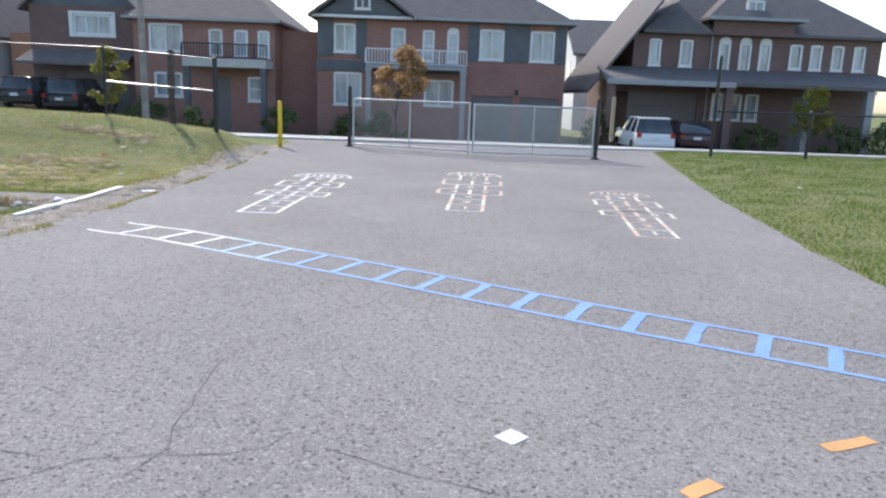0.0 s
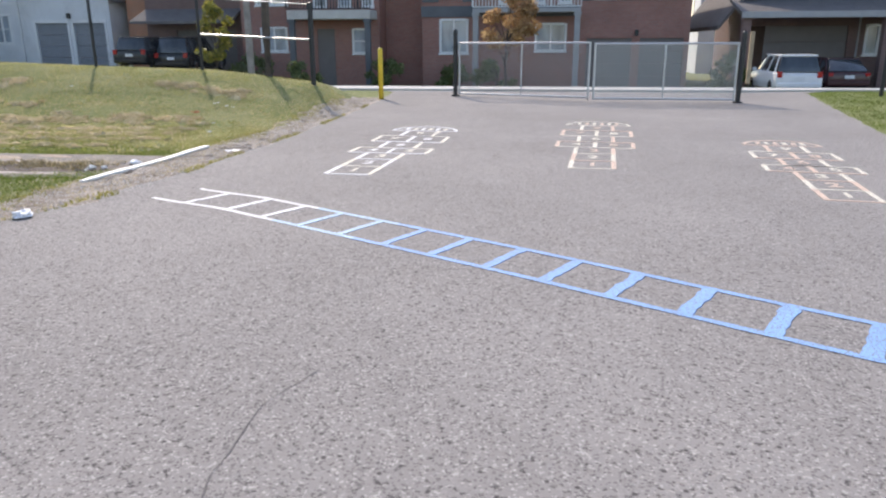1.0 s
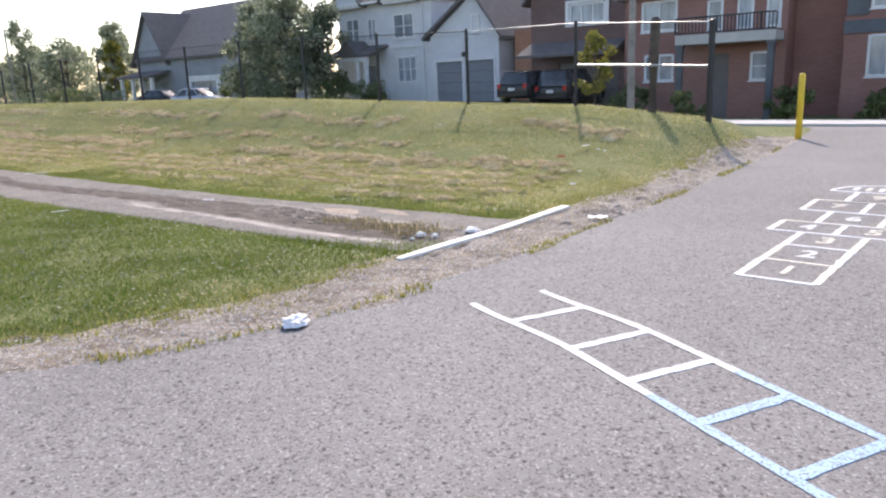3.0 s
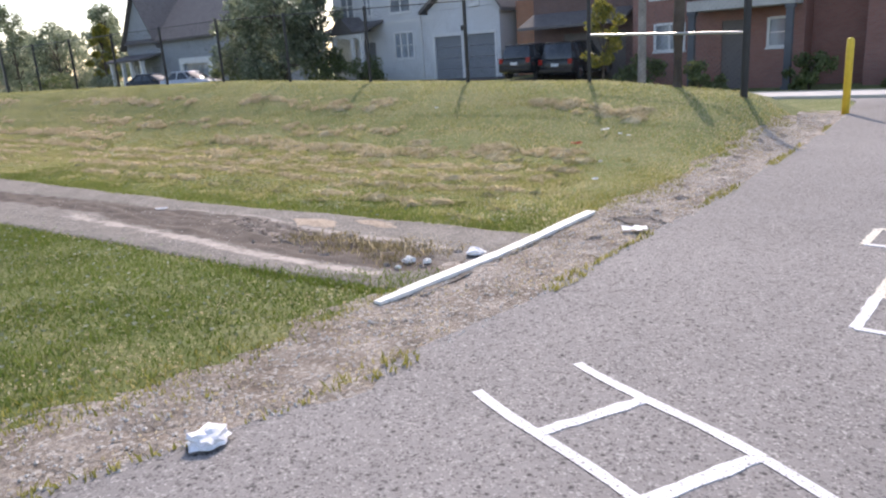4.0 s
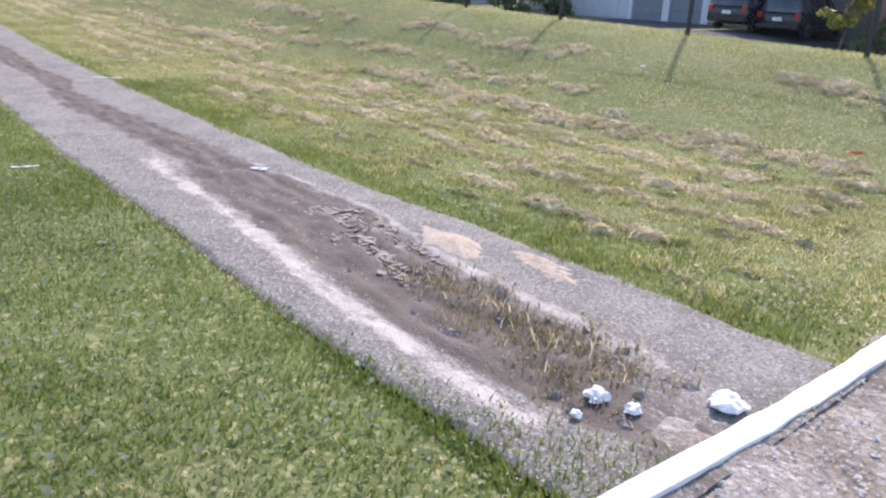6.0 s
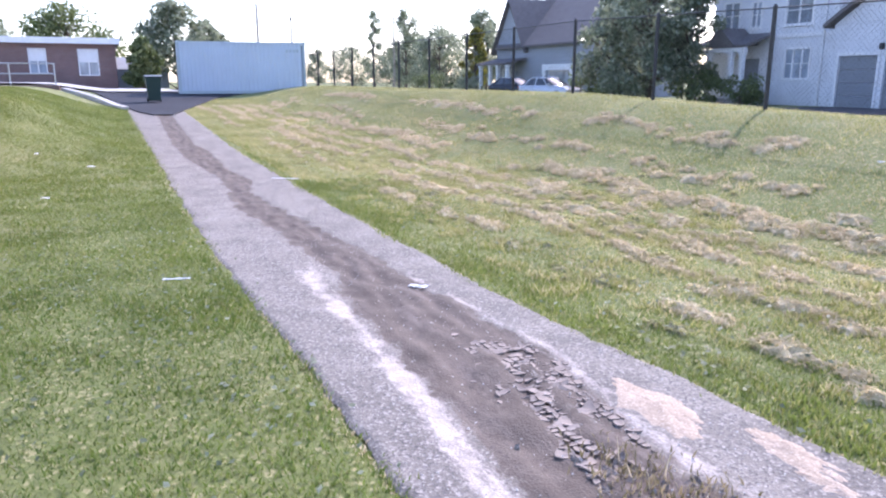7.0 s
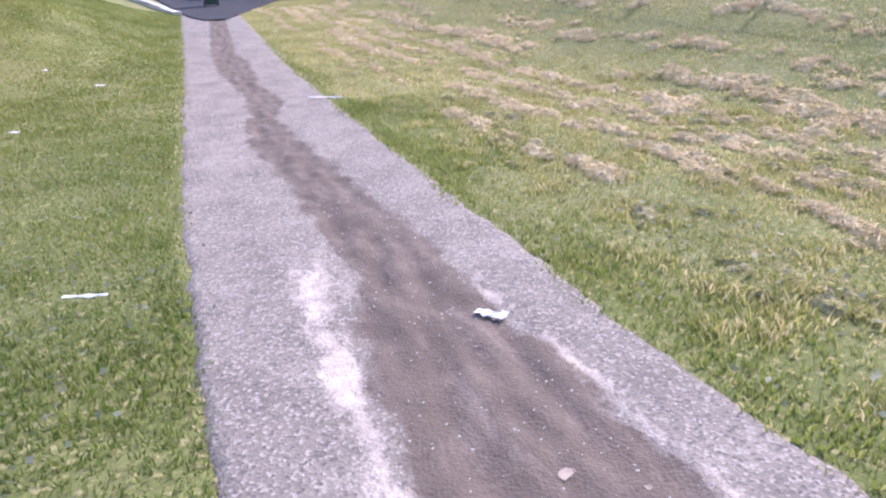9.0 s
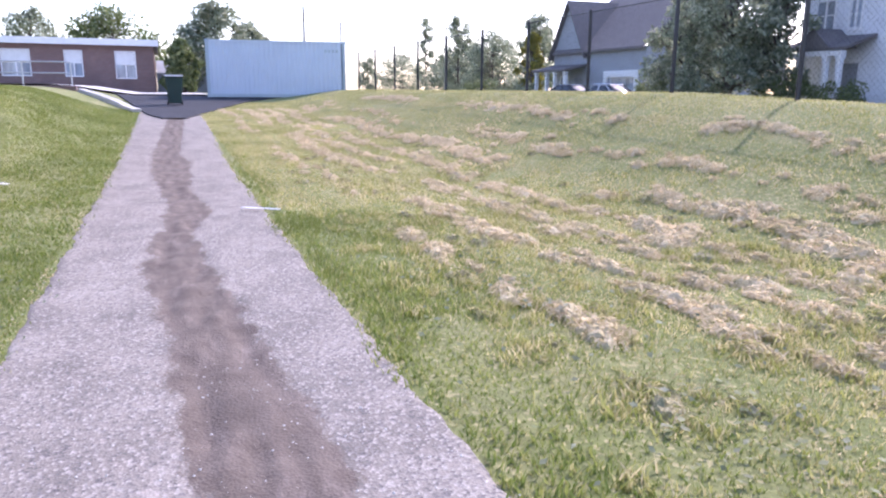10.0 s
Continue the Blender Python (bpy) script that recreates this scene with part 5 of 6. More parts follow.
part("door", box(bmesh.new(), *wins[2][:2], YW + 0.08, YW + 0.14, HZ, 2.4, 0.01), DOOR_GREY, h)
garage_door(h, *wins[0], YW, PANE)
part("garage_surround", holed_wall(bmesh.new(), -59.3, -54.7, HZ, 2.9, YW - 0.12, 0.115, [(-58.8, -55.2, HZ, 2.4)]), WHITE_TRIM, h)
bm = bmesh.new()
prism(bm, [(YW - 0.4, 4.4), (YW + 5.5, 9.3), (YW + 11.4, 4.4), (YW + 11.4, 4.6), (YW + 5.5, 9.5), (YW - 0.4, 4.6)], "x", -67.2, -54.0)
part("roof", bm, SHINGLE, h)
part("gable_wall", gable_wall(bmesh.new(), -67.4, -62.2, 4.6, 4.0, YW - 0.1, 0.25), GREY_SIDING, h)
part("roof_gable", gable_roof(bmesh.new(), -67.4, -62.2, YW - 0.1, YW + 5, 4.6, 4.1), SHINGLE, h)
for x in (-67.2, -65.3, -63.9, -62.2):
    porch_post(h, x, YW - 1.9, HZ, 2.9, WHITE_TRIM)
part("porch_roof", prism(bmesh.new(), [(YW - 2.2, 2.9), (YW - 0.11, 3.4), (YW - 0.11, 3.55), (YW - 2.2, 3.1)], "x", -67.6, -61.9), SHINGLE, h)

for x0, x1 in ((9.3, 15.0), (1.5, 6.6), (-31.0, -23.6), (-22.2, -17.6)):
    sheet("driveway", ROAD_ASPHALT, lambda x: 31.7, lambda x: 41.0 if x > -20 else 42.2, steps((x0, x1, 0.7)), "x", 0.03, "grey asphalt driveway before a house", "driveway", 8, 0.15)


# ---- cars ----
def car(x, y, turn, length, width, height, paint_mat, label, name="car", boxy=True):
    z0 = land(x, y) + 0.05
    ob = new(name)
    tagged(ob, label, "car", "parked cars")
    BASE[ob] = Vector((0, 0, 0))
    L, W, H = length / 2, width / 2, height
    rear_top = -L + (0.35 if boxy else 0.95)
    side = [(-L, 0.38), (-L + 0.02, 0.95), (-L + 0.12, 1.0 if boxy else 0.98), (L - 1.25, 1.0), (L - 0.25, 0.86), (L, 0.62), (L - 0.02, 0.36), (L - 0.4, 0.26), (-L + 0.4, 0.26)]
    bm = prism(bmesh.new(), side, "y", -W, W)
    bmesh.ops.bevel(bm, geom=bm.edges[:], offset=0.07, segments=2, affect="EDGES", profile=0.5)
    body = part("body", bm, paint_mat, ob, smooth=True)
    bm = bmesh.new()
    low = [(-L + 0.1, 0.98), (L - 1.2, 0.98)]
    high = [(rear_top, H), (L - 2.1, H)]
    v = [bm.verts.new((px, sy * (W - inset), pz)) for (px, pz), inset in ((low[0], 0.08), (low[1], 0.08), (high[1], 0.24), (high[0], 0.24)) for sy in (-1, 1)]
    for q in ((0, 2, 4, 6), (1, 7, 5, 3), (0, 6, 7, 1), (2, 3, 5, 4), (4, 5, 7, 6), (0, 1, 3, 2)):
        bm.faces.new([v[i] for i in q])
    bmesh.ops.bevel(bm, geom=bm.edges[:], offset=0.06, segments=2, affect="EDGES", profile=0.5)
    cabin = part("cabin", bm, CAR_GLASS, ob, smooth=True)
    bm = bmesh.new()
    box(bm, rear_top - 0.02, L - 2.05, -W + 0.22, W - 0.22, H - 0.05, H + 0.03, 0.03)
    roof = part("roof", bm, paint_mat, ob, smooth=True)
    for sy in (-1, 1):
        bm = bmesh.new()
        tube(bm, [(rear_top + 0.1, sy * (W - 0.3), H + 0.06), (L - 2.2, sy * (W - 0.3), H + 0.06)], 0.02, 6)
        box(bm, rear_top + 0.12, rear_top + 0.2, sy * (W - 0.3) - 0.02, sy * (W - 0.3) + 0.02, H, H + 0.06)
        part("roof_rail", bm, CHROME, roof)
        for f in (0.12, 0.45, 0.8):
            px0, px1 = low[0][0] + (low[1][0] - low[0][0]) * f, high[0][0] + (high[1][0] - high[0][0]) * f
            bm = tube(bmesh.new(), [(px0, sy * (W - 0.075), 0.98), (px1, sy * (W - 0.235), H)], 0.045, 6)
            part("pillar", bm, paint_mat, cabin)
        for px in (-L + 0.85, L - 0.9):
            bm = bmesh.new()
            tube(bm, [(px, sy * (W - 0.2), 0.34), (px, sy * (W - 0.16), 0.34), (px, sy * (W - 0.02), 0.34), (px, sy * (W + 0.01), 0.34)], [0.30, 0.34, 0.34, 0.30], 20)
            wheel = part("wheel", bm, TYRE, ob)
            bm = tube(bmesh.new(), [(px, sy * (W + 0.005), 0.34), (px, sy * (W + 0.022), 0.34)], [0.21, 0.17], 14)
            part("rim", bm, CHROME, wheel)
        bm = box(bmesh.new(), -L - 0.02, -L + 0.12, sy * (W - 0.14) - 0.1, sy * (W - 0.14) + 0.1, 0.78, 1.02 if boxy else 0.92, 0.02)
        part("tail_lamp", bm, TAIL_RED, ob, "red tail lamp")
        bm = box(bmesh.new(), L - 0.2, L + 0.0, sy * (W - 0.25) - 0.14, sy * (W - 0.25) + 0.14, 0.6, 0.74, 0.02)
        part("headlight", bm, CHROME, ob, "clear headlight")
        bm = box(bmesh.new(), L - 1.6, L - 1.45, sy * (W + 0.09) - 0.09, sy * (W + 0.09) + 0.09, 0.98, 1.12, 0.03)
        part("mirror", bm, paint_mat, ob)
    part("rear_bumper", box(bmesh.new(), -L - 0.06, -L + 0.2, -W + 0.04, W - 0.04, 0.36, 0.58, 0.05), paint_mat, ob)
    part("plate", box(bmesh.new(), -L - 0.035, -L - 0.005, -0.2, 0.2, 0.68, 0.82, 0.005), WHITE_TRIM, ob)
    ob.matrix_basis = pose(x, y, z0, 0, 0, turn)
    return ob


car(10.2, 36.7, 90, 4.7, 1.88, 1.68, CAR_WHITE, "white sport utility car parked tail-out on a driveway", "suv")
car(12.75, 38.2, 90, 4.5, 1.8, 1.5, CAR_MAROON, "dark red car parked beside the white one", "sedan", False)
car(-19.75, 40.0, 90, 4.8, 1.9, 1.78, CAR_BLACK, "black sport utility car parked on a driveway", "suv")
car(-21.7, 39.3, 90, 4.6, 1.85, 1.62, CAR_BLACK, "black car parked beside another on a driveway", "suv")
car(-48.2, 36.5, 15, 4.5, 1.8, 1.48, CAR_SILVER, "silver car parked along the street", "sedan", False)
car(-54.0, 37.2, 15, 4.5, 1.8, 1.46, CAR_BLACK, "dark car parked along the street", "sedan", False)


# ---- storage container, bin and school at the path's end ----
ct = thing("storage_container", (-42.3, 14.6, land(-42, 14) + 0.1), "pale blue steel storage container on dark blocks", "container")
ca, cb = Vector((-42.85, 11.6)), Vector((-41.9, 17.65))
cz0, cz1 = 0.93, 3.42
cd = (cb - ca).normalized()
cn = Vector((cd.y, -cd.x))


def cpt(u, v, z):
    p = ca + cd * u + cn * v
    return (p.x, p.y, z)


def cbox(bm, u0, u1, v0, v1, z0, z1):
    vs = [bm.verts.new(cpt(u, v, z)) for u in (u0, u1) for v in (v0, v1) for z in (z0, z1)]
    for q in ((0, 1, 3, 2), (4, 6, 7, 5), (0, 4, 5, 1), (2, 3, 7, 6), (0, 2, 6, 4), (1, 5, 7, 3)):
        bm.faces.new([vs[i] for i in q])
    return bm


CL = (cb - ca).length
for v0 in (-0.03, -2.4):
    bm = bmesh.new()
    prof = []
    u = 0.14
    while u < CL - 0.14:
        for du, dv in ((0, 0), (0.07, 0), (0.1, -0.022), (0.17, -0.022), (0.2, 0)):
            if u + du < CL - 0.14:
                prof.append((u + du, v0 + dv))
        u += 0.2
    top = [bm.verts.new(cpt(a, b, cz1 - 0.1)) for a, b in prof]
    bot = [bm.verts.new(cpt(a, b, cz0 + 0.14)) for a, b in prof]
    for i in range(len(prof) - 1):
        bm.faces.new((bot[i], bot[i + 1], top[i + 1], top[i]))
    r = bmesh.ops.extrude_face_region(bm, geom=bm.faces[:])
    bmesh.ops.translate(bm, verts=[g for g in r["geom"] if isinstance(g, bmesh.types.BMVert)], vec=(-cn.x * 0.02, -cn.y * 0.02, 0))
    part("side_panel", bm, CONTAINER_BLUE, ct)
for u0 in (0, CL - 0.14):
    for v0 in (-0.14, -2.44):
        part("corner_post", cbox(bmesh.new(), u0, u0 + 0.14, v0, v0 + 0.14, cz0, cz1), CONTAINER_FRAME, ct)
        for z in (cz0 - 0.005, cz1 - 0.11):
            part("corner_casting", cbox(bmesh.new(), u0 - 0.01, u0 + 0.17, v0 - 0.01, v0 + 0.15, z, z + 0.12), CONTAINER_FRAME, ct)
for v0 in (-0.1, -2.44):
    part("bottom_rail", cbox(bmesh.new(), 0.14, CL - 0.14, v0, v0 + 0.1, cz0 + 0.0, cz0 + 0.14), CONTAINER_FRAME, ct)
    part("top_rail", cbox(bmesh.new(), 0.14, CL - 0.14, v0, v0 + 0.1, cz1 - 0.1, cz1 - 0.01), CONTAINER_BLUE, ct)
part("roof_panel", cbox(bmesh.new(), 0.05, CL - 0.05, -2.4, -0.05, cz1 - 0.06, cz1 - 0.02), CONTAINER_BLUE, ct)
for q in range(2):
    door = part("door", cbox(bmesh.new(), 0.0, 0.06, -2.28 + q * 1.08, -1.22 + q * 1.08, cz0 + 0.1, cz1 - 0.1), CONTAINER_BLUE, ct)
    for w in (0.3, 0.75):
        part("lock_bar", tube(bmesh.new(), [cpt(-0.03, -2.28 + q * 1.08 + w, cz0 + 0.15), cpt(-0.03, -2.28 + q * 1.08 + w, cz1 - 0.15)], 0.02, 6), GALVANISED, door)
part("end_panel", cbox(bmesh.new(), CL - 0.06, CL - 0.01, -2.3, -0.14, cz0 + 0.1, cz1 - 0.1), CONTAINER_BLUE, ct)
for q in range(4):
    part("marking_bar", cbox(bmesh.new(), CL - 0.95 + q * 0.17, CL - 0.84 + q * 0.17, -0.012, -0.002, cz1 - 0.5, cz1 - 0.36), CONTAINER_FRAME, ct)
for u in (1.9, 4.0):
    bm = cbox(bmesh.new(), u, u + 0.45, -2.3, -0.05, land(-42, 14) + 0.0, cz0 - 0.001)
    single("support_block", bm, BLACK_STEEL, cpt(u, -1, land(-42, 14)), "dark timber block under the container", "block", "container blocks")

wb = thing("wheelie_bin", (-38.0, 10.15, land(-38, 10.15) + 0.05), "dark green wheeled rubbish bin with a pale lid rim", "bin")
wz = land(-38, 10.15) + 0.05
bm = bmesh.new()
lo = [bm.verts.new((-38 + a * 0.24, 10.15 + b * 0.23, wz + 0.06)) for a, b in ((-1, -1), (1, -1), (1, 1), (-1, 1))]
hi = [bm.verts.new((-38 + a * 0.33, 10.15 + b * 0.31, wz + 1.0)) for a, b in ((-1, -1), (1, -1), (1, 1), (-1, 1))]
bm.faces.new(lo[::-1])
bm.faces.new(hi)
for i in range(4):
    bm.faces.new((lo[i], lo[(i + 1) % 4], hi[(i + 1) % 4], hi[i]))
bmesh.ops.bevel(bm, geom=bm.edges[:], offset=0.03, segments=2, affect="EDGES", profile=0.5)
part("bin_body", bm, BIN_GREEN, wb)
part("lid", box(bmesh.new(), -38.38, -37.62, 9.8, 10.5, wz + 1.0, wz + 1.09, 0.03), BIN_GREEN, wb)
part("lid_rim", box(bmesh.new(), -37.63, -37.58, 9.82, 10.48, wz + 1.04, wz + 1.1, 0.01), LITTER, wb, "pale edge of the lid")
part("handle", tube(bmesh.new(), [(-38.4, 9.9, wz + 0.98), (-38.47, 9.9, wz + 1.0), (-38.47, 10.4, wz + 1.0), (-38.4, 10.4, wz + 0.98)], 0.02, 8), BIN_GREEN, wb)
for y in (9.9, 10.4):
    part("wheel", tube(bmesh.new(), [(-38.25, y - 0.03, wz + 0.1), (-38.25, y + 0.03, wz + 0.1)], 0.1, 14), TYRE, wb)

sc = thing("school_wing", (-65, 3, 1.0), "long flat-roofed brick school wing with white fascia", "building")


def wall_x(bm, y0, y1, z0, z1, x, thick, holes):
    """A wall facing +x with openings; holes: y0, y1, z0, z1."""
    gy = sorted({y0, y1, *[q[0] for q in holes], *[q[1] for q in holes]})
    gz = sorted({z0, z1, *[q[2] for q in holes], *[q[3] for q in holes]})
    for a, b in zip(gy, gy[1:]):
        for c, d in zip(gz, gz[1:]):
            if not any(q[0] < (a + b) / 2 < q[1] and q[2] < (c + d) / 2 < q[3] for q in holes):
                box(bm, x - thick, x, a, b, c, d)
    return bm


SX = -62.0
holes = [(-9.0, -7.3, 2.0, 3.7), (-3.9, -2.2, 2.0, 3.7), (0.3, 2.0, 2.0, 3.7), (3.9, 5.0, 2.0, 3.7), (6.9, 8.2, 1.9, 3.7)]
part("wall", wall_x(bmesh.new(), -16, 9.3, 0.9, 4.05, SX, 0.3, holes), BROWN_BRICK, sc)
part("wall", box(bmesh.new(), -76, SX - 0.31, 9.0, 9.3, 0.9, 4.05), BROWN_BRICK, sc)
part("roof", box(bmesh.new(), -76, SX + 0.5, -16, 9.6, 4.06, 4.2, 0.02), SHINGLE, sc)
part("fascia", box(bmesh.new(), SX + 0.46, SX + 0.54, -16, 9.65, 4.02, 4.42, 0.01), WHITE_TRIM, sc)
for a, b, c, d in holes:
    fr = part("window_frame", wall_x(bmesh.new(), a, b, c, d, SX - 0.05, 0.1, [(a + 0.08, (a + b) / 2 - 0.04, c + 0.08, d - 0.08), ((a + b) / 2 + 0.04, b - 0.08, c + 0.08, d - 0.08)]), WHITE_TRIM, sc)
    part("pane", box(bmesh.new(), SX - 0.13, SX - 0.1, a + 0.05, b - 0.05, c + 0.05, d - 0.05), PANE, fr)
    part("blind", box(bmesh.new(), SX - 0.09, SX - 0.07, a + 0.09, b - 0.09, (c + d) / 2, d - 0.09), WHITE_TRIM, fr, "white roller blind half lowered")
single("lean_to", prism(bmesh.new(), [(-70, 1.0), (-66, 1.0), (-66, 2.4), (-70, 3.4)], "y", 9.4, 13.0), GREY_SIDING, (-68, 11, 1.0), "low grey lean-to beside the school wing", "shed")

# peach classroom block on the lawn
pb = thing("classroom_block", (-24, 4.2, 0.3), "sunlit peach block classroom with white-framed windows", "building")
PX0, PX1, PY = -27.6, -14.5, 5.0


def wall_py(bm, x0, x1, z0, z1, y, thick, holes):
    return holed_wall(bm, x0, x1, z0, z1, y - thick, thick, holes)


ph = [(-25.6, -24.9, 1.75, 2.75), (-24.7, -24.0, 1.75, 2.75), (-25.6, -24.9, 2.85, 3.6), (-24.7, -24.0, 2.85, 3.6), (-20.6, -19.9, 1.75, 3.6), (-19.7, -19.0, 1.75, 3.6)]
part("wall", wall_py(bmesh.new(), PX0, PX1, -0.2, 4.6, PY, 0.25, ph), PEACH_BRICK, pb)
part("wall", box(bmesh.new(), PX0, PX0 + 0.25, -3, PY - 0.26, -0.2, 4.6), PEACH_BRICK, pb)
part("wall", box(bmesh.new(), PX1 - 0.25, PX1, -3, PY - 0.26, -0.2, 4.6), PEACH_BRICK, pb)
part("roof", box(bmesh.new(), PX0 - 0.3, PX1 + 0.3, -3, PY + 0.3, 4.61, 4.85, 0.03), GREY_TRIM, pb)
for a, b, c, d in ph:
    fr = part("window_frame", wall_py(bmesh.new(), a - 0.1, b + 0.1, c - 0.1, d + 0.1, PY + 0.03, 0.12, [(a + 0.03, b - 0.03, c + 0.03, d - 0.03)]), WHITE_TRIM, pb)
    part("pane", box(bmesh.new(), a - 0.02, b + 0.02, PY - 0.13, PY - 0.1, c - 0.02, d + 0.02), CAR_GLASS, fr)
pc = thing("portable_classroom", (-36, 3.0, 1.2), "pale portable classroom with a brown end wall", "building")
ph = [(-35.4, -34.6, 2.2, 3.0), (-34.4, -33.6, 2.2, 3.0), (-35.4, -34.6, 3.1, 3.8), (-34.4, -33.6, 3.1, 3.8)]
part("wall", wall_py(bmesh.new(), -37.6, -32.4, 1.0, 4.4, 4.0, 0.2, ph), WHITE_SIDING, pc)
part("end_wall", box(bmesh.new(), -32.55, -32.38, -3, 3.79, 1.0, 4.4), BROWN_BRICK, pc, "brown end wall")
part("roof", box(bmesh.new(), -37.9, -32.1, -3, 4.25, 4.41, 4.6, 0.02), SHINGLE, pc)
for a, b, c, d in ph:
    fr = part("window_frame", wall_py(bmesh.new(), a - 0.08, b + 0.08, c - 0.08, d + 0.08, 4.03, 0.1, [(a + 0.03, b - 0.03, c + 0.03, d - 0.03)]), WHITE_TRIM, pc)
    part("pane", box(bmesh.new(), a, b, 3.88, 3.91, c, d), CAR_GLASS, fr)

# ramp wall, handrail and edging kerb on the lawn
bm = box(bmesh.new(), -41.4, -40.9, 1.0, 6.55, 0.4, 1.36, 0.03)
single("ramp_wall", bm, BROWN_BRICK, (-41, 4, 0.8), "low dark retaining wall under the ramp", "wall", "", "structure")
hr = thing("handrail", (-41.1, 3.5, 1.36), "galvanised two-rail handrail on the ramp", "handrail")
for y in (1.2, 2.9, 4.7, 6.4):
    part("post", tube(bmesh.new(), [(-41.15, y, 1.3), (-41.15, y, 2.3)], 0.03, 8), GALVANISED, hr)
for z in (1.85, 2.28):
    part("rail", tube(bmesh.new(), [(-41.15, 1.2, z), (-41.15, 6.3, z), (-41.15, 6.42, z - 0.04)], 0.026, 8), GALVANISED, hr)
bm = bmesh.new()
prev = None
for q in range(13):
    f = q / 12
    x, y = -41 + 6.2 * f, 6.7 + 2.2 * f + 0.25 * math.sin(f * 3.1)
    z = max(land(x, y), 1.15 - 0.75 * f) + 0.06
    ring = [bm.verts.new((x + 0.05 * a, y + 0.13 * a, z + b)) for a, b in ((-1, -0.5), (1, -0.5), (1, 0.05), (-1, 0.05))]
    if prev:
        for k in range(4):
            bm.faces.new((prev[k], prev[(k + 1) % 4], ring[(k + 1) % 4], ring[k]))
    else:
        bm.faces.new(ring)
    prev = ring
bm.faces.new(prev[::-1])
single("kerb", bm, CONCRETE, (-38, 8, 0.5), "pale concrete kerb sloping down beside the lawn", "kerb", "", "structure")


# ---- poles ----
def pole(x, y, h, r, mat, label, name="utility_pole", arm=0.0):
    z0 = land(x, y)
    bm = tube(bmesh.new(), [(x, y, z0 - 0.2), (x, y, z0 + h)], [r, r * 0.7], 10)
    if arm:
        tube(bm, [(x - arm, y, z0 + h - 0.3), (x, y, z0 + h - 0.05), (x + arm, y, z0 + h - 0.3)], 0.05, 6)
    return single(name, bm, mat, (x, y, z0), label, "pole", "street poles")


pole(-13.45, 33.0, 9.0, 0.17, PALE_WOOD, "tall weathered wooden utility pole by the street")
for x, y, h, arm in ((-90, -8, 14, 0), (-76, 22, 11, 0), (-100, 45, 13, 0), (-105, 60, 14, 0.9), (-88, 58, 12, 1.2), (-96, 30, 12, 0.6)):
    pole(x, y, h * 0.75, 0.14, PALE_WOOD, "distant grey street pole", "street_pole", arm)
bm = box(bmesh.new(), 7.2, 7.34, 30.9, 31.04, 0.0, 1.9, 0.01)
single("timber_post", bm, TAN_WOOD, (7.27, 31, land(7, 31)), "tan timber post beside the driveway", "post")


# ---- trees and shrubs ----
def leaf_cloud(centres, radii, count, size, seed):
    g = np.random.default_rng(seed)
    centres, radii = np.array(centres), np.array(radii)
    pick = g.choice(len(centres), count, p=radii ** 2 / np.sum(radii ** 2))
    d = g.standard_normal((count, 3))
    d /= np.linalg.norm(d, axis=1)[:, None]
    pos = centres[pick] + d * (radii[pick] * g.random(count) ** 0.4)[:, None] * np.array([1, 1, 0.85])
    a = g.standard_normal((count, 3))
    a /= np.linalg.norm(a, axis=1)[:, None]
    b = np.cross(a, g.standard_normal((count, 3)))
    b /= np.linalg.norm(b, axis=1)[:, None] + 1e-9
    s = (size * (0.6 + 0.8 * g.random(count)))[:, None]
    v = np.stack([pos - a * s, pos + b * s * 0.45, pos + a * s, pos - b * s * 0.45], 1).reshape(-1, 3)
    return v, np.arange(count * 4).reshape(-1, 4)


def tree(x, y, h, spread, leaf_mat, label, seed, count=3500, size=0.12, low=0.35, trunk=0.09, category="tree", group="street trees", clumps=22):
    z0 = land(x, y)
    g = random.Random(seed)
    ob = thing("tree" if category == "tree" else "shrub", (x, y, z0), label, category, group)
    bm = bmesh.new()
    lean = g.uniform(-0.1, 0.1)
    spine = [(x + lean * f * 2 + 0.08 * math.sin(f * 5 + seed), y + 0.06 * math.cos(f * 4), z0 - 0.1 + f * h * 0.85) for f in (0, 0.2, 0.4, 0.6, 0.8, 1)]
    tube(bm, spine, [trunk * q for q in (1.25, 1, 0.85, 0.6, 0.35, 0.12)], 8)
    centres, radii = [], []
    for k in range(clumps):
        f = low + (1 - low) * (k + 0.5) / clumps
        a = g.uniform(0, 6.283)
        prof = math.sin(math.pi * min(0.97, 0.22 + 0.75 * (f - low) / (1 - low))) ** 0.7
        r = spread * prof * g.uniform(0.45, 1.0)
        c = (x + r * math.cos(a), y + r * math.sin(a), z0 + h * f)
        root = Vector(spine[min(5, int(f * 5))])
        midp = root.lerp(Vector(c), 0.55) + Vector((0, 0, 0.08 * h * g.random()))
        tube(bm, [root, midp, c], [trunk * 0.4, trunk * 0.22, trunk * 0.06], 5)
        centres.append(c)
        radii.append(spread * g.uniform(0.22, 0.42))
    part("trunk", bm, BARK, ob)
    v, f = leaf_cloud(centres, radii, count, size, seed)
    crown = arrays("crown", v - np.array([x, y, z0]), f, leaf_mat)
    crown.parent = ob
    BASE[crown] = BASE[ob]
    return ob


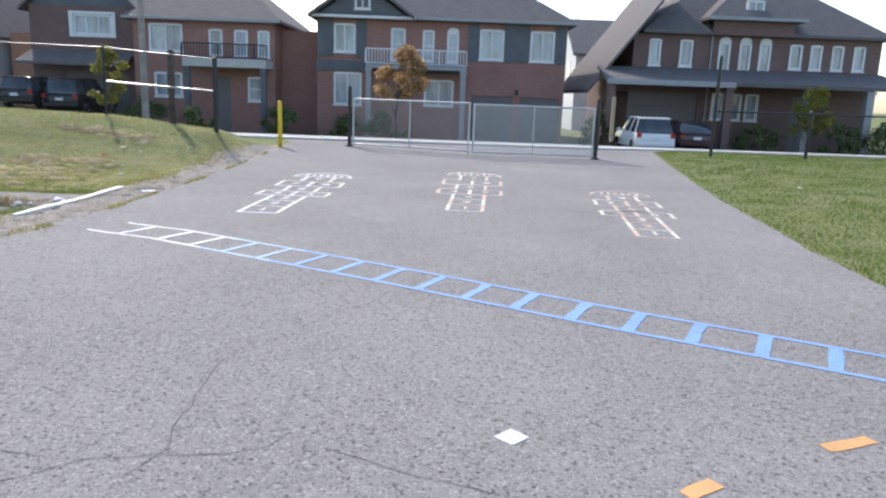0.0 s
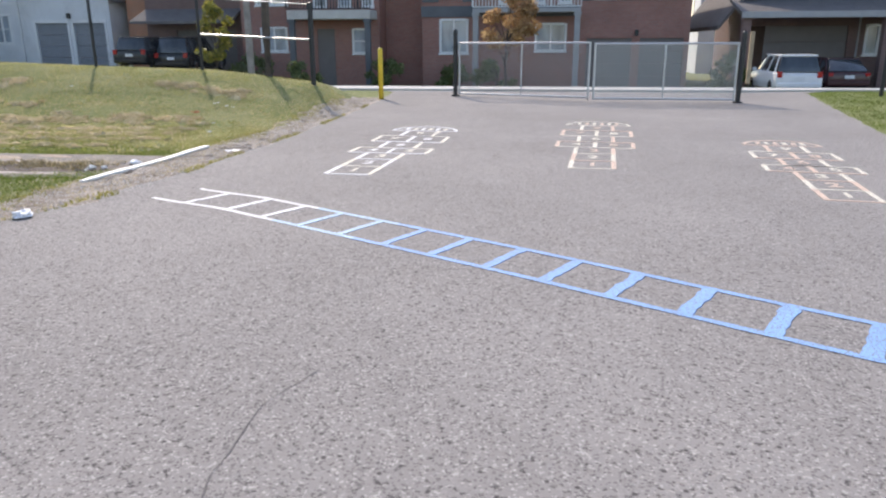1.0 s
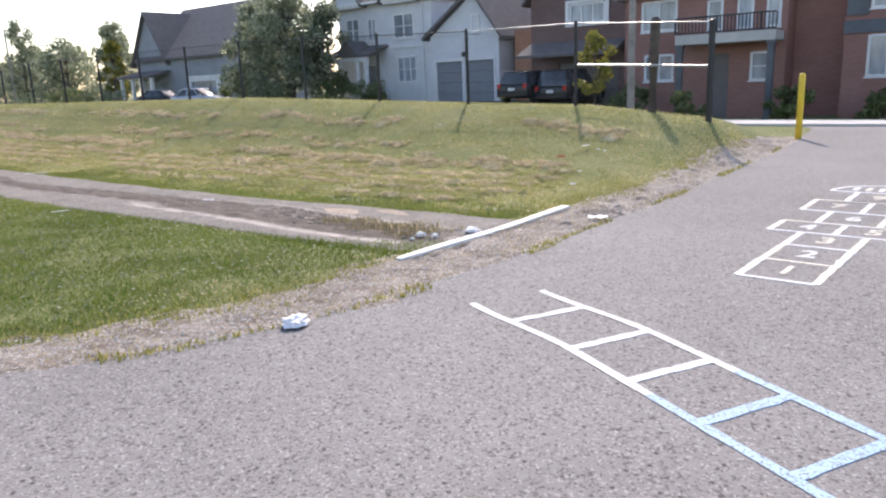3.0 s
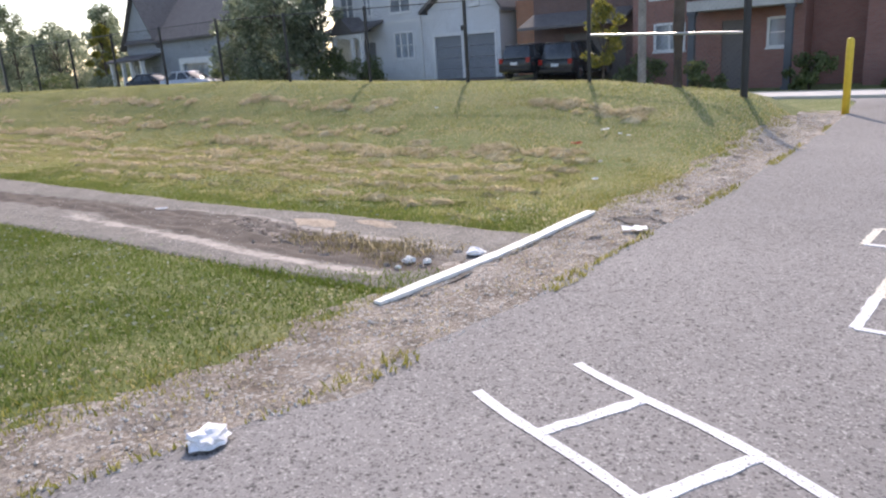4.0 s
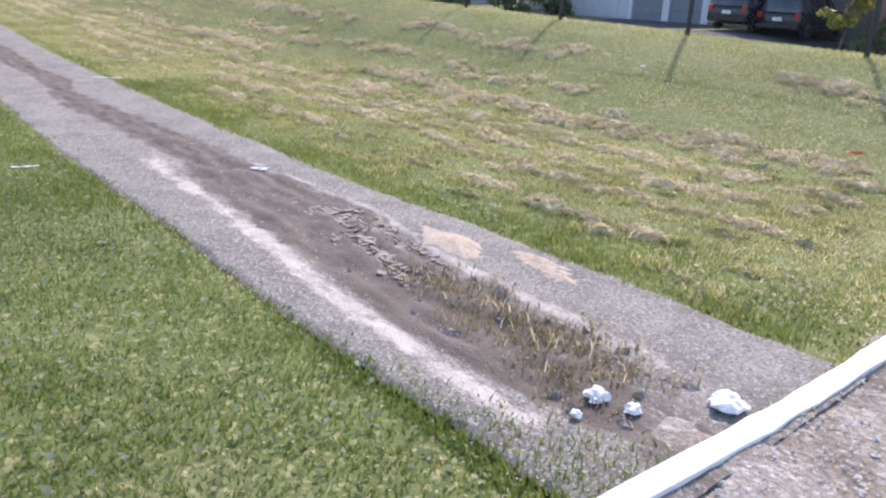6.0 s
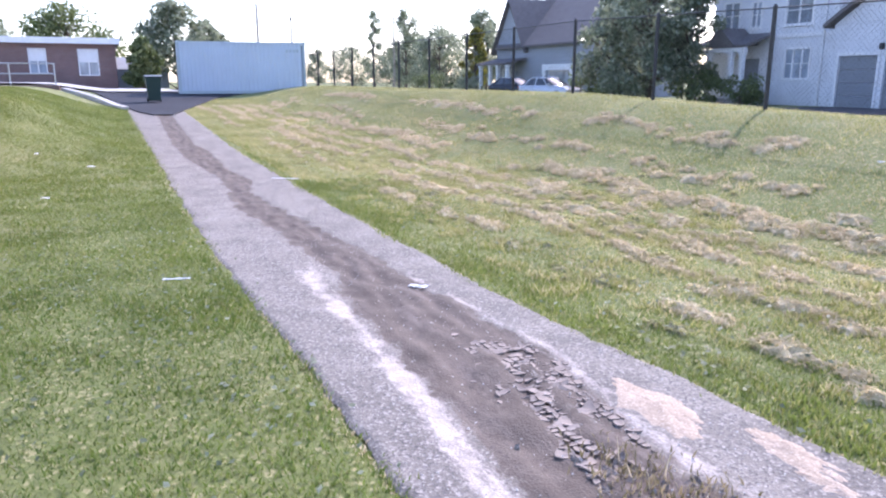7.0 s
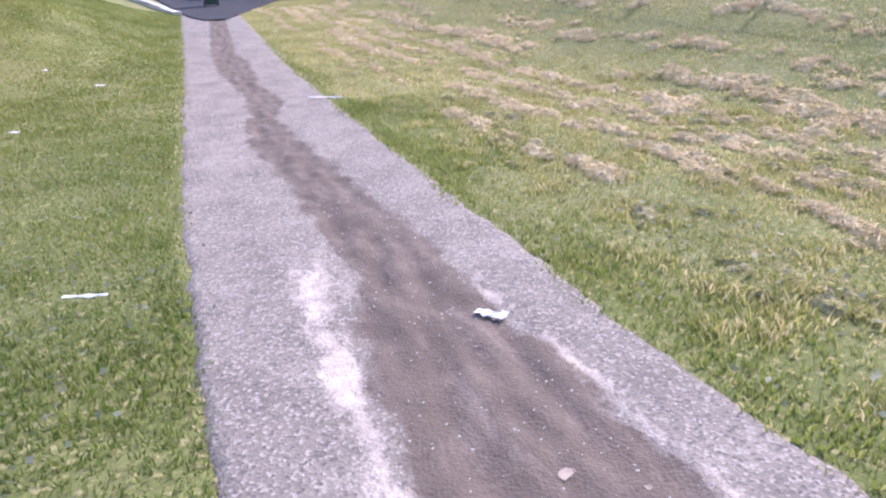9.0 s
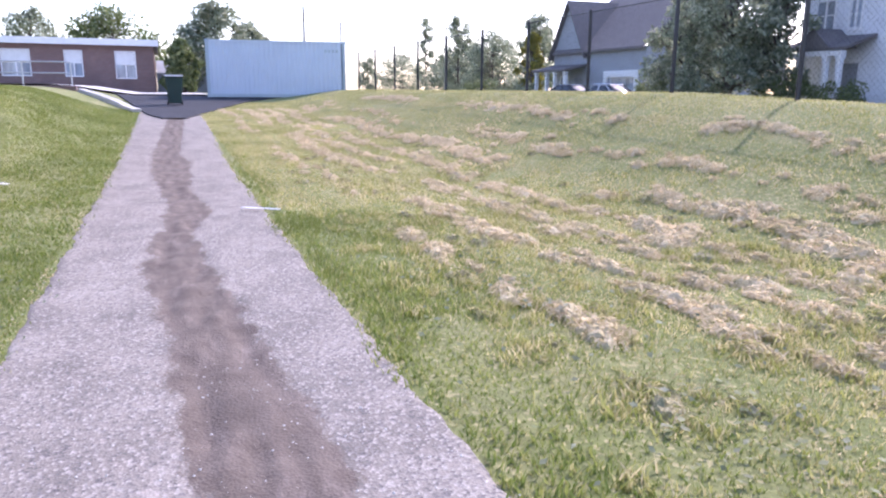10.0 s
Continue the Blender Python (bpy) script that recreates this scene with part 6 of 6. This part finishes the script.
tree(-2.05, 34.0, 4.5, 1.15, RUST_LEAF, "small autumn tree with rust-orange leaves by the street", 3, 2600, 0.10, 0.5, 0.07)
tree(18.9, 37.0, 3.4, 1.0, YELLOW_LEAF, "small yellow-green tree before a brown brick house", 4, 2200, 0.10, 0.35, 0.06)
tree(-15.3, 33.4, 4.0, 0.8, YELLOW_LEAF, "slender yellow-green sapling by the street", 5, 1500, 0.10, 0.4, 0.05)
tree(-40.2, 38.2, 7.4, 3.0, PALE_LEAF, "broad leafy tree with pale glinting leaves", 6, 9500, 0.15, 0.1, 0.2, clumps=64)
tree(-43.6, 38.4, 7.0, 2.3, PALE_LEAF, "leafy tree with thin pale foliage beside a house", 7, 6000, 0.15, 0.1, 0.18, clumps=52)
tree(-38.0, 39.4, 6.4, 2.0, PALE_LEAF, "pale leafy tree beside a house", 8, 5000, 0.15, 0.15, 0.14, clumps=28)
# most far trees take PALE_LEAF in place of green, standing in for haze
FAR = ((-70, 42, 6.2, 1.3, YELLOW_LEAF), (-84, 50, 9.2, 2.4, PALE_LEAF), (-96, 50, 8.0, 3.6, PALE_LEAF), (-108, 50, 11.5, 2.4, PALE_LEAF), (-101, 60, 9.5, 2.6, PALE_LEAF), (-115, 60, 8.0, 5.0, PALE_LEAF),
       (-127, 60, 8.6, 5.0, PALE_LEAF), (-150, 60, 15.0, 2.0, PALE_LEAF), (-141, 62, 7.0, 6.0, PALE_LEAF), (-172, 62, 8.5, 6.0, PALE_LEAF), (-195, 60, 9.0, 3.0, PALE_LEAF),
       (-66, 13.7, 6.3, 2.7, PALE_LEAF), (-61, 11.0, 3.4, 1.2, GREEN_LEAF), (-70, 16.5, 5.0, 1.8, PALE_LEAF), (-85, 5.8, 6.6, 4.3, GREEN_LEAF), (-100, -3.2, 8.0, 2.8, PALE_LEAF))
for k, (x, y, hh, s, m) in enumerate(FAR):
    tree(x, y, hh, s, m, "leafy tree in the hazy distance" if x < -78 else "leafy tree near the path's far end", 20 + k, 4500, 0.15 + s * 0.015, 0.12, 0.14, clumps=34)
for k, (x, y, hh, s, m) in enumerate(((-8.6, 38.8, 1.4, 1.1, GREEN_LEAF), (-5.2, 39.2, 1.2, 1.0, GREEN_LEAF), (-3.0, 38.9, 1.3, 1.1, GREEN_LEAF), (-15.8, 38.9, 1.5, 1.2, GREEN_LEAF), (-12.2, 36.2, 1.3, 1.0, GREEN_LEAF), (8.2, 38.5, 1.6, 1.0, GREEN_LEAF),
                                      (16.8, 38.6, 1.3, 1.1, GREEN_LEAF), (21.2, 38.2, 1.5, 1.2, GREEN_LEAF), (23.5, 37.6, 1.6, 1.2, GREEN_LEAF), (-37.2, 39.4, 1.7, 1.6, GREEN_LEAF), (-34.6, 39.8, 1.4, 1.5, GREEN_LEAF), (-42.4, 37.4, 1.8, 1.8, GREEN_LEAF), (-46.0, 37.6, 1.6, 1.6, GREEN_LEAF), 
                                      (-62, 37, 1.6, 1.6, PALE_LEAF), (-67, 36, 1.8, 1.8, GREEN_LEAF))):
    tree(x, y, hh, s, m, "rounded dark shrub before a house", 60 + k, 1500, 0.10, 0.1, 0.05, "shrub", "shrubs along the street", 12)


# ---- turf ----
LAND_X, LAND_Y = np.arange(-60, 20.01, 0.25), np.arange(0, 24.01, 0.25)
LAND_Z = np.array([[land(x, y) for x in LAND_X] for y in LAND_Y])


def land_at(x, y):
    fx, fy = (x + 60) / 0.25, y / 0.25
    i, j = np.clip(fx.astype(int), 0, len(LAND_X) - 2), np.clip(fy.astype(int), 0, len(LAND_Y) - 2)
    u, v = fx - i, fy - j
    return (LAND_Z[j, i] * (1 - u) + LAND_Z[j, i + 1] * u) * (1 - v) + (LAND_Z[j + 1, i] * (1 - u) + LAND_Z[j + 1, i + 1] * u) * v


def blades(name, mat, x, y, height, width, g, label, tall=1.0, lift=0.0):
    """Bent grass blades standing at x, y."""
    n = len(x)
    z = land_at(x, y) - 0.01 + lift
    a = g.random(n) * 6.283
    h = height * (0.5 + 0.9 * g.random(n)) * tall
    w = width * (0.6 + 0.8 * g.random(n))
    lean = h * (0.25 + 0.6 * g.random(n))
    b = g.random(n) * 6.283
    sx, sy = np.cos(a) * w, np.sin(a) * w
    lx, ly = np.cos(b) * lean, np.sin(b) * lean
    v = np.empty((n, 5, 3))
    v[:, 0] = np.stack([x - sx, y - sy, z], 1)
    v[:, 1] = np.stack([x + sx, y + sy, z], 1)
    v[:, 2] = np.stack([x + sx * 0.7 + lx * 0.35, y + sy * 0.7 + ly * 0.35, z + h * 0.6], 1)
    v[:, 3] = np.stack([x - sx * 0.7 + lx * 0.35, y - sy * 0.7 + ly * 0.35, z + h * 0.6], 1)
    v[:, 4] = np.stack([x + lx, y + ly, z + h], 1)
    k = np.arange(n)[:, None] * 5
    f = np.concatenate([k + np.array([0, 1, 2]), k + np.array([0, 2, 3]), k + np.array([3, 2, 4])])
    return arrays(name, v.reshape(-1, 3), f, mat, "stuff", label, "grass")


def scatter(g, x0, x1, y0, y1, per_m2, keep=None):
    n = int((x1 - x0) * (y1 - y0) * per_m2)
    x, y = x0 + (x1 - x0) * g.random(n), y0 + (y1 - y0) * g.random(n)
    if keep is not None:
        m = keep(x, y)
        x, y = x[m], y[m]
    return x, y


def patchy(x, y, s, seed):
    """A smooth field of patches, 0 to 1."""
    return 0.5 + 0.25 * (np.sin(x * s + 1.3 * np.sin(y * s * 0.7 + seed)) + np.sin(y * s * 1.3 + 1.7 * np.sin(x * s * 0.6 + seed * 2)))


g = np.random.default_rng(11)
edge_x, edge_y = [r[1] for r in LEFT_EDGE], [r[0] for r in LEFT_EDGE]
redge_x, redge_y = [r[1] for r in RIGHT_EDGE], [r[0] for r in RIGHT_EDGE]


def shoulder_x(y):
    return np.interp(y, [4, 5.5, 6.4, 7.5, 8.9, 12, 15, 20], [-9.2, -6.9, -6.0, -5.6, -5.5, -5.35, -5.15, -4.95])


path_x, path_l = [r[0] for r in PATH_LEFT], [r[1] for r in PATH_LEFT]
path_rx, path_r = [r[0] for r in PATH_RIGHT], [r[1] for r in PATH_RIGHT]
lawn_near = scatter(g, -15, -5.4, 5.6, 9.22, 3700, lambda x, y: (x < shoulder_x(y) + 0.1 * g.standard_normal(len(x))) & (y < np.interp(x, path_x, path_l) - 0.03 + 0.08 * patchy(x, y, 4.1, 2.0) + 0.03 * g.standard_normal(len(x))))
# dry swaps in paler verge blades, more with distance, to brighten the lawn
dry = g.random(len(lawn_near[0])) < 0.55 * np.clip((-8.5 - lawn_near[0]) / 4, 0, 1)
blades("lawn_grass", BLADES, lawn_near[0][~dry], lawn_near[1][~dry], 0.036, 0.004, g, "short green mown lawn beside the footpath")
blades("lawn_grass", VERGE_BLADES, lawn_near[0][dry], lawn_near[1][dry], 0.034, 0.0044, g, "paler yellow-green blades brightening the lawn beside the footpath")
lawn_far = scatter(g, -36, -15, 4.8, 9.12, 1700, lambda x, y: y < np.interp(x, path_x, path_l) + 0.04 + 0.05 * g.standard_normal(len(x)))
# over half the far blades are paler, lifting the lawn's brightness by colour
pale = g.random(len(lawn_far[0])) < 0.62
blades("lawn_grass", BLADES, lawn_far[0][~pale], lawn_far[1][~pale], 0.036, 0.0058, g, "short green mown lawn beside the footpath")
blades("lawn_grass", VERGE_BLADES, lawn_far[0][pale], lawn_far[1][pale], 0.034, 0.0058, g, "paler yellow-green blades brightening the lawn along the far footpath")
lawn_edge = scatter(g, -10.5, -5.8, 3.4, 5.6, 2400, lambda x, y: x < shoulder_x(y) + 0.12 * g.standard_normal(len(x)))
blades("lawn_grass", BLADES, *lawn_edge, 0.036, 0.0045, g, "short green mown lawn beside the gravel edge")
mixed = scatter(g, -10.5, -4.8, 3.4, 18, 1300, lambda x, y: (np.abs(x - shoulder_x(y) - 0.08) < 0.5 * g.random(len(x)) * patchy(x, y, 1.7, 2.0)) & ~((y > 9.2) & (y < 10.7)))
blades("edge_weeds", EDGE_WEED, *mixed, 0.032, 0.005, g, "thin dry grass where lawn meets gravel", lift=0.012)

field_near = scatter(g, -16, -5.2, 10.7, 14.2, 2800, lambda x, y: (x < shoulder_x(y) + 0.08 * g.standard_normal(len(x))) & (y > np.interp(x, path_rx, path_r) + 0.04 * g.standard_normal(len(x))))
near_part = field_near[1] < 11.75 + 0.35 * g.standard_normal(len(field_near[1]))
blades("field_grass", VERGE_BLADES, field_near[0][near_part], field_near[1][near_part], 0.036, 0.0042, g, "lush yellow-green mown grass beside the footpath")
blades("field_grass", FIELD_BLADES, field_near[0][~near_part], field_near[1][~near_part], 0.036, 0.0042, g, "patchy mown field grass, green and straw")
tx, ty = scatter(g, -16, -6, 11.0, 14.5, 8)
tx = np.repeat(tx, 90) + 0.07 * g.standard_normal(len(tx) * 90)
ty = np.repeat(ty, 90) + 0.05 * g.standard_normal(len(ty) * 90)
blades("tussocks", FIELD_BLADES, tx, ty, 0.055, 0.005, g, "small uneven tussocks in the mown field")
ends = scatter(g, -6.9, -5.35, 9.05, 9.75, 3200, lambda x, y: y < 9.14 + 0.5 * np.clip((x + 6.4) / 1.0, 0, 1) + 0.08 * g.standard_normal(len(x)))
blades("lawn_grass", BLADES, *ends, 0.045, 0.0045, g, "green grass creeping over the path's end")
verge = scatter(g, -28, -5.6, 10.5, 11.35, 1300, lambda x, y: (g.random(len(x)) < np.clip((x + 28) / 16, 0, 1)) & (y < np.interp(x, path_rx, path_r) + 0.05 + 0.38 * patchy(x, y, 2.3, 1.0)) & (y > np.interp(x, path_rx, path_r) + 0.02 - 0.13 * patchy(x, y, 3.7, 5.0)))
blades("field_grass", VERGE_BLADES, *verge, 0.048, 0.005, g, "longer green grass along the footpath edge")
bank = scatter(g, -40, -4.7, 14.2, 18.6, 1100, lambda x, y: x < shoulder_x(y))
blades("field_grass", FIELD_BLADES, *bank, 0.036, 0.0052, g, "patchy mown field grass, green and straw")
field_far = scatter(g, -40, -16, 10.8, 14.2, 1600)
blades("field_grass", FIELD_BLADES, *field_far, 0.036, 0.006, g, "patchy mown field grass, green and straw")
right = scatter(g, 4.3, 15, 5.5, 22.2, 900, lambda x, y: x > np.interp(y, redge_y, redge_x) + 0.05 + 0.06 * g.standard_normal(len(x)))
blades("lawn_grass", BLADES, *right, 0.036, 0.006, g, "green mown lawn beside the asphalt")
weeds = scatter(g, -5.7, -4.3, 6.2, 18, 1500, lambda x, y: (np.abs(x - np.interp(y, edge_y, edge_x) - 0.02) < 0.15 * patchy(x, y, 3.1, 6.0) ** 2 + 0.02) & (patchy(x, y, 1.9, 3.0) > 0.3))
blades("edge_weeds", EDGE_WEED, *weeds, 0.038, 0.006, g, "dry weeds along the asphalt edge", lift=0.02)
loose = scatter(g, -6.4, -4.5, 5.6, 18, 420, lambda x, y: (patchy(x * 1.6, y * 1.6, 2.2, 5.0) > 0.5) & (x < np.interp(y, edge_y, edge_x) - 0.05))
blades("edge_weeds", HAY, *loose, 0.012, 0.007, g, "dry weeds along the asphalt edge", lift=0.02)
tuft = [(-6.54, 9.96), (-6.4, 9.98), (-6.25, 10.02), (-6.8, 9.95), (-6.02, 9.88), (-7.1, 9.92), (-6.3, 9.8), (-5.85, 10.02), (-6.15, 10.15), (-6.65, 9.78), (-5.95, 9.72), (-7.3, 9.98), (-6.9, 10.12)]
tx = np.concatenate([cx + 0.13 * g.standard_normal(110) for cx, cy in tuft])
ty = np.concatenate([cy + 0.09 * g.standard_normal(110) for cx, cy in tuft])
blades("path_weeds", WEED, tx, ty, 0.038, 0.0045, g, "straggling yellow weeds growing through the path", lift=0.02)
tx = np.concatenate([cx + 0.12 * g.standard_normal(9) for cx, cy in tuft[:9]])
ty = np.concatenate([cy + 0.09 * g.standard_normal(9) for cx, cy in tuft[:9]])
blades("path_weeds", HAY, tx, ty, 0.08, 0.004, g, "taller dry stalks among the weeds on the path", lift=0.02)


def clumps(name, mat, places, g, label, strands=60):
    """Raked heaps of dry clippings: tangles of thin curved strands."""
    V, F = [], []
    for x, y, r, h in places:
        n = int(strands * (r / 0.12) ** 1.3)
        a = g.random(n) * 6.283
        d = r * np.sqrt(g.random(n))
        px, py = x + d * np.cos(a) * 2.2, y + d * np.sin(a)
        pz = land_at(px, py) + 0.01 + h * (1 - (d / r) ** 2) * g.random(n)
        t = g.random(n) * 6.283
        l = 0.02 + 0.035 * g.random(n)
        dz = 0.022 * g.standard_normal(n)
        dx, dy = np.cos(t) * l, np.sin(t) * l
        w = 0.0045
        wx, wy = -np.sin(t) * w, np.cos(t) * w
        v = np.empty((n, 4, 3))
        v[:, 0] = np.stack([px - dx, py - dy, pz - dz], 1)
        v[:, 1] = np.stack([px + wx, py + wy, pz + 0.02], 1)
        v[:, 2] = np.stack([px + dx, py + dy, pz + dz], 1)
        v[:, 3] = np.stack([px - wx, py - wy, pz + 0.012], 1)
        F.append(np.arange(n * 4).reshape(-1, 4) + sum(len(q) for q in V))
        V.append(v.reshape(-1, 3))
    return arrays(name, np.concatenate(V), np.concatenate(F), mat, "stuff", label, "hay")


def lumps(name, mat, places, g, label, category):
    """Uneven lumps: x, y, radius and height each."""
    p = np.array(places)
    n, k = len(p), 11
    ang = np.arange(k) * 2 * math.pi / k
    reach = 1 + 0.32 * g.standard_normal((n, 1, k)).clip(-1.4, 1.4) * np.ones((1, 3, 1)) + 0.14 * g.standard_normal((n, 3, k))
    ring = np.array([1.0, 0.7, 0.34])[None, :, None] * reach * p[:, 2][:, None, None]
    vx = p[:, 0][:, None, None] + 1.5 * ring * np.cos(ang)
    vy = p[:, 1][:, None, None] + ring * np.sin(ang)
    up = np.array([0.0, 0.72, 1.0])[None, :, None] * (1 + 0.35 * g.standard_normal((n, 3, k)).clip(-1.5, 1.5)) * p[:, 3][:, None, None]
    vz = land_at(vx.ravel(), vy.ravel()).reshape(vx.shape) - 0.008 + up
    v = np.stack([vx, vy, vz], -1).reshape(n, 3 * k, 3)
    top = np.stack([p[:, 0], p[:, 1], land_at(p[:, 0], p[:, 1]) + p[:, 3] * 0.95], 1)[:, None, :]
    v = np.concatenate([v, top], 1)
    tri = []
    for q in range(2):
        for i in range(k):
            j = (i + 1) % k
            tri += [(q * k + i, q * k + j, q * k + k + j), (q * k + i, q * k + k + j, q * k + k + i)]
    tri += [(2 * k + i, 2 * k + (i + 1) % k, 3 * k) for i in range(k)]
    f = (np.arange(n)[:, None, None] * (3 * k + 1) + np.array(tri)[None]).reshape(-1, 3)
    return arrays(name, v.reshape(-1, 3), f, mat, "stuff", label, category)


heaps = []
for row_y, dens, spread in ((11.75, 0.5, 0.2), (12.5, 1.3, 0.24), (13.1, 1.0, 0.25), (13.75, 1.2, 0.25), (14.5, 2.0, 0.3), (15.3, 0.7, 0.25), (16.4, 1.2, 0.3)):
    n = int(30 * dens * 10)
    hx = -36 + 29.5 * g.random(n)
    hy = row_y + spread * g.standard_normal(n) * 0.42 + 0.12 * np.sin(hx * 0.9 + row_y)
    keep = patchy(hx, hy, 0.8, row_y) > 0.3
    for x, y in zip(hx[keep], hy[keep]):
        if y > 11.2:
            size = g.random() ** 2.2
            heaps.append((x, y, 0.03 + 0.09 * size, 0.018 + 0.036 * size))
lumps("hay_heaps", HAY_MOUND, heaps, g, "low matted heaps of dry brown clippings", "hay")
clumps("hay_clippings", HAY, heaps, g, "raked rows of dry brown grass clippings on the field", 120)
sod = []
for x, y in zip(*scatter(g, -22, -6.2, 11.15, 15.0, 3)):
    size = g.random() ** 2
    sod.append((x, y, 0.03 + 0.06 * size, 0.018 + 0.032 * size))
lumps("sod_lumps", SOD, sod, g, "grey-green lumps of old turf in the field", "turf")
clumps("sod_tufts", FIELD_BLADES, sod, g, "withered grass on the turf lumps", 90)
clods = []
for x, y in zip(*scatter(g, -6.0, -4.3, 6.6, 18.5, 16, lambda x, y: (np.abs(x - np.interp(y, edge_y, edge_x) + 0.42) < 0.16 + 0.12 * patchy(x, y, 1.1, 3.0)) & (y > 10.8))):
    size = g.random() ** 2
    clods.append((x, y, 0.018 + 0.04 * size, 0.01 + 0.016 * size))
for k in range(14):
    a = 0.2 + 3.0 * k / 14 + 0.2 * g.random()
    clods.append((-4.74 + 0.24 * math.cos(a), 11.6 + 0.14 * math.sin(a), 0.025 + 0.025 * g.random(), 0.015 + 0.015 * g.random()))
for x, y in zip(*scatter(g, -7.6, -5.6, 9.6, 10.2, 45)):
    clods.append((x, y, 0.012 + 0.035 * g.random() ** 2, 0.012 + 0.02 * g.random()))
lumps("soil_clods", CLOD, clods, g, "dark crumbled clods of soil along the gravel edge", "soil")
fringe = scatter(g, -30, -5.6, 8.88, 9.2, 1400, lambda x, y: (np.abs(y - np.interp(x, path_x, path_l)) < 0.06) & (patchy(x, y, 3.0, 4.0) > 0.35))
blades("dry_fringe", HAY, *fringe, 0.02, 0.006, g, "dry straw fringe along the footpath edge")
fringe = scatter(g, -30, -5.6, 10.5, 11.0, 1100, lambda x, y: (np.abs(y - np.interp(x, path_rx, path_r) + 0.05) < 0.06) & (patchy(x, y, 2.4, 1.0) > 0.5))
blades("dry_fringe", HAY, *fringe, 0.02, 0.006, g, "dry straw fringe along the footpath edge")
chaff = scatter(g, -34, -5.6, 11.3, 17.3, 1100, lambda x, y: (sum(np.exp(-((y - 0.12 * np.sin(x * 0.9 + q) - q) / 0.2) ** 2) for q in (11.75, 12.5, 13.1, 13.75, 14.5, 15.3, 16.4)) * (0.35 + 0.65 * patchy(x, y, 1.3, 2.0))) > 0.25 + 0.5 * g.random(len(x)))
blades("hay_chaff", HAY, *chaff, 0.026, 0.0065, g, "scattered dry chaff over the field")

# loose stones on the shoulder and path
V, F = [], []
sx, sy = scatter(g, -8.5, -4.4, 4.6, 19.5, 620, lambda x, y: (x > shoulder_x(y) + 0.12) & (x < np.interp(y, edge_y, edge_x) + 0.06))
s2 = scatter(g, -12, -5.4, 9.12, 10.74, 240)
sx, sy = np.concatenate([sx, s2[0]]), np.concatenate([sy, s2[1]])
r = 0.003 + 0.011 * g.random(len(sx)) ** 3
r[-len(s2[0]):] *= 0.5
octa = np.array([(1, 0, 0), (0, 1, 0), (-1, 0, 0), (0, -1, 0), (0, 0, 0.7), (0, 0, -0.6)])
v = np.stack([sx, sy, land_at(sx, sy) + 0.014], 1)[:, None, :] + octa[None] * r[:, None, None] * (0.7 + 0.6 * g.random((len(sx), 6, 1)))
tri = np.array([(0, 1, 4), (1, 2, 4), (2, 3, 4), (3, 0, 4), (1, 0, 5), (2, 1, 5), (3, 2, 5), (0, 3, 5)])
f = (np.arange(len(sx))[:, None, None] * 6 + tri[None]).reshape(-1, 3)
arrays("loose_stones", v.reshape(-1, 3), f, STONE, "stuff", "small loose stones on gravel and path", "stones")
# broad low leaves of clover and plantain among the blades
def low_leaves(name, mat, x, y, g, label, small, spread, lift=0.022):
    n = len(x)
    ang = g.random(n) * 6.283
    rr = small + spread * g.random(n) ** 2
    tilt, way = 0.5 * g.random(n), g.random(n) * 6.283
    z = land_at(x, y) + lift + 0.02 * g.random(n)
    ring = []
    for q in range(6):
        a = ang + q * 1.0472
        w = rr * (1.0 if q % 3 == 0 else 0.62)
        dx, dy = w * np.cos(a), w * np.sin(a)
        ring.append(np.stack([x + dx, y + dy, z + tilt * (dx * np.cos(way) + dy * np.sin(way))], 1))
    v = np.stack(ring, 1)
    f = (np.arange(n)[:, None, None] * 6 + np.array([(0, 1, 2, 3), (0, 3, 4, 5)])[None]).reshape(-1, 4)
    return arrays(name, v.reshape(-1, 3), f, mat, "stuff", label, "clover")


lx, ly = scatter(g, -13, -5.6, 5.8, 9.1, 170, lambda x, y: (patchy(x, y, 2.6, 1.0) + 0.35 * patchy(x, y, 7.1, 4.0) > 0.62) & (x < shoulder_x(y)) & (y < np.interp(x, path_x, path_l) + 0.02))
low_leaves("clover_leaves", GREEN_LEAF, lx, ly, g, "low green clover leaves spread through the lawn", 0.008, 0.014)
lx, ly = scatter(g, -15, -5.6, 10.95, 12.0, 140, lambda x, y: patchy(x, y, 2.9, 3.0) > 0.52)
low_leaves("clover_leaves", GREEN_LEAF, lx, ly, g, "low green clover leaves along the path's verge", 0.009, 0.018)
# small pale leaves in the lawn
cx, cy = scatter(g, -14, -5.8, 6.4, 9.1, 26)
dx, dy = scatter(g, -14, -5.8, 10.8, 12.5, 14)
cx, cy = np.concatenate([cx, dx]), np.concatenate([cy, dy])
n = len(cx)
ang = g.random(n) * 6.283
rr = 0.012 + 0.012 * g.random(n)
z = land_at(cx, cy) + 0.045 + 0.02 * g.random(n)
v = np.stack([np.stack([cx + rr * np.cos(ang + q * 1.571) * (1 if q % 2 else 0.6), cy + rr * np.sin(ang + q * 1.571) * (1 if q % 2 else 0.6), z + 0.008 * np.sin(q + ang)], 1) for q in range(4)], 1)
arrays("clover_leaves", v.reshape(-1, 3), np.arange(n * 4).reshape(-1, 4), PALE_LEAF, "stuff", "small pale clover leaves in the lawn", "clover")
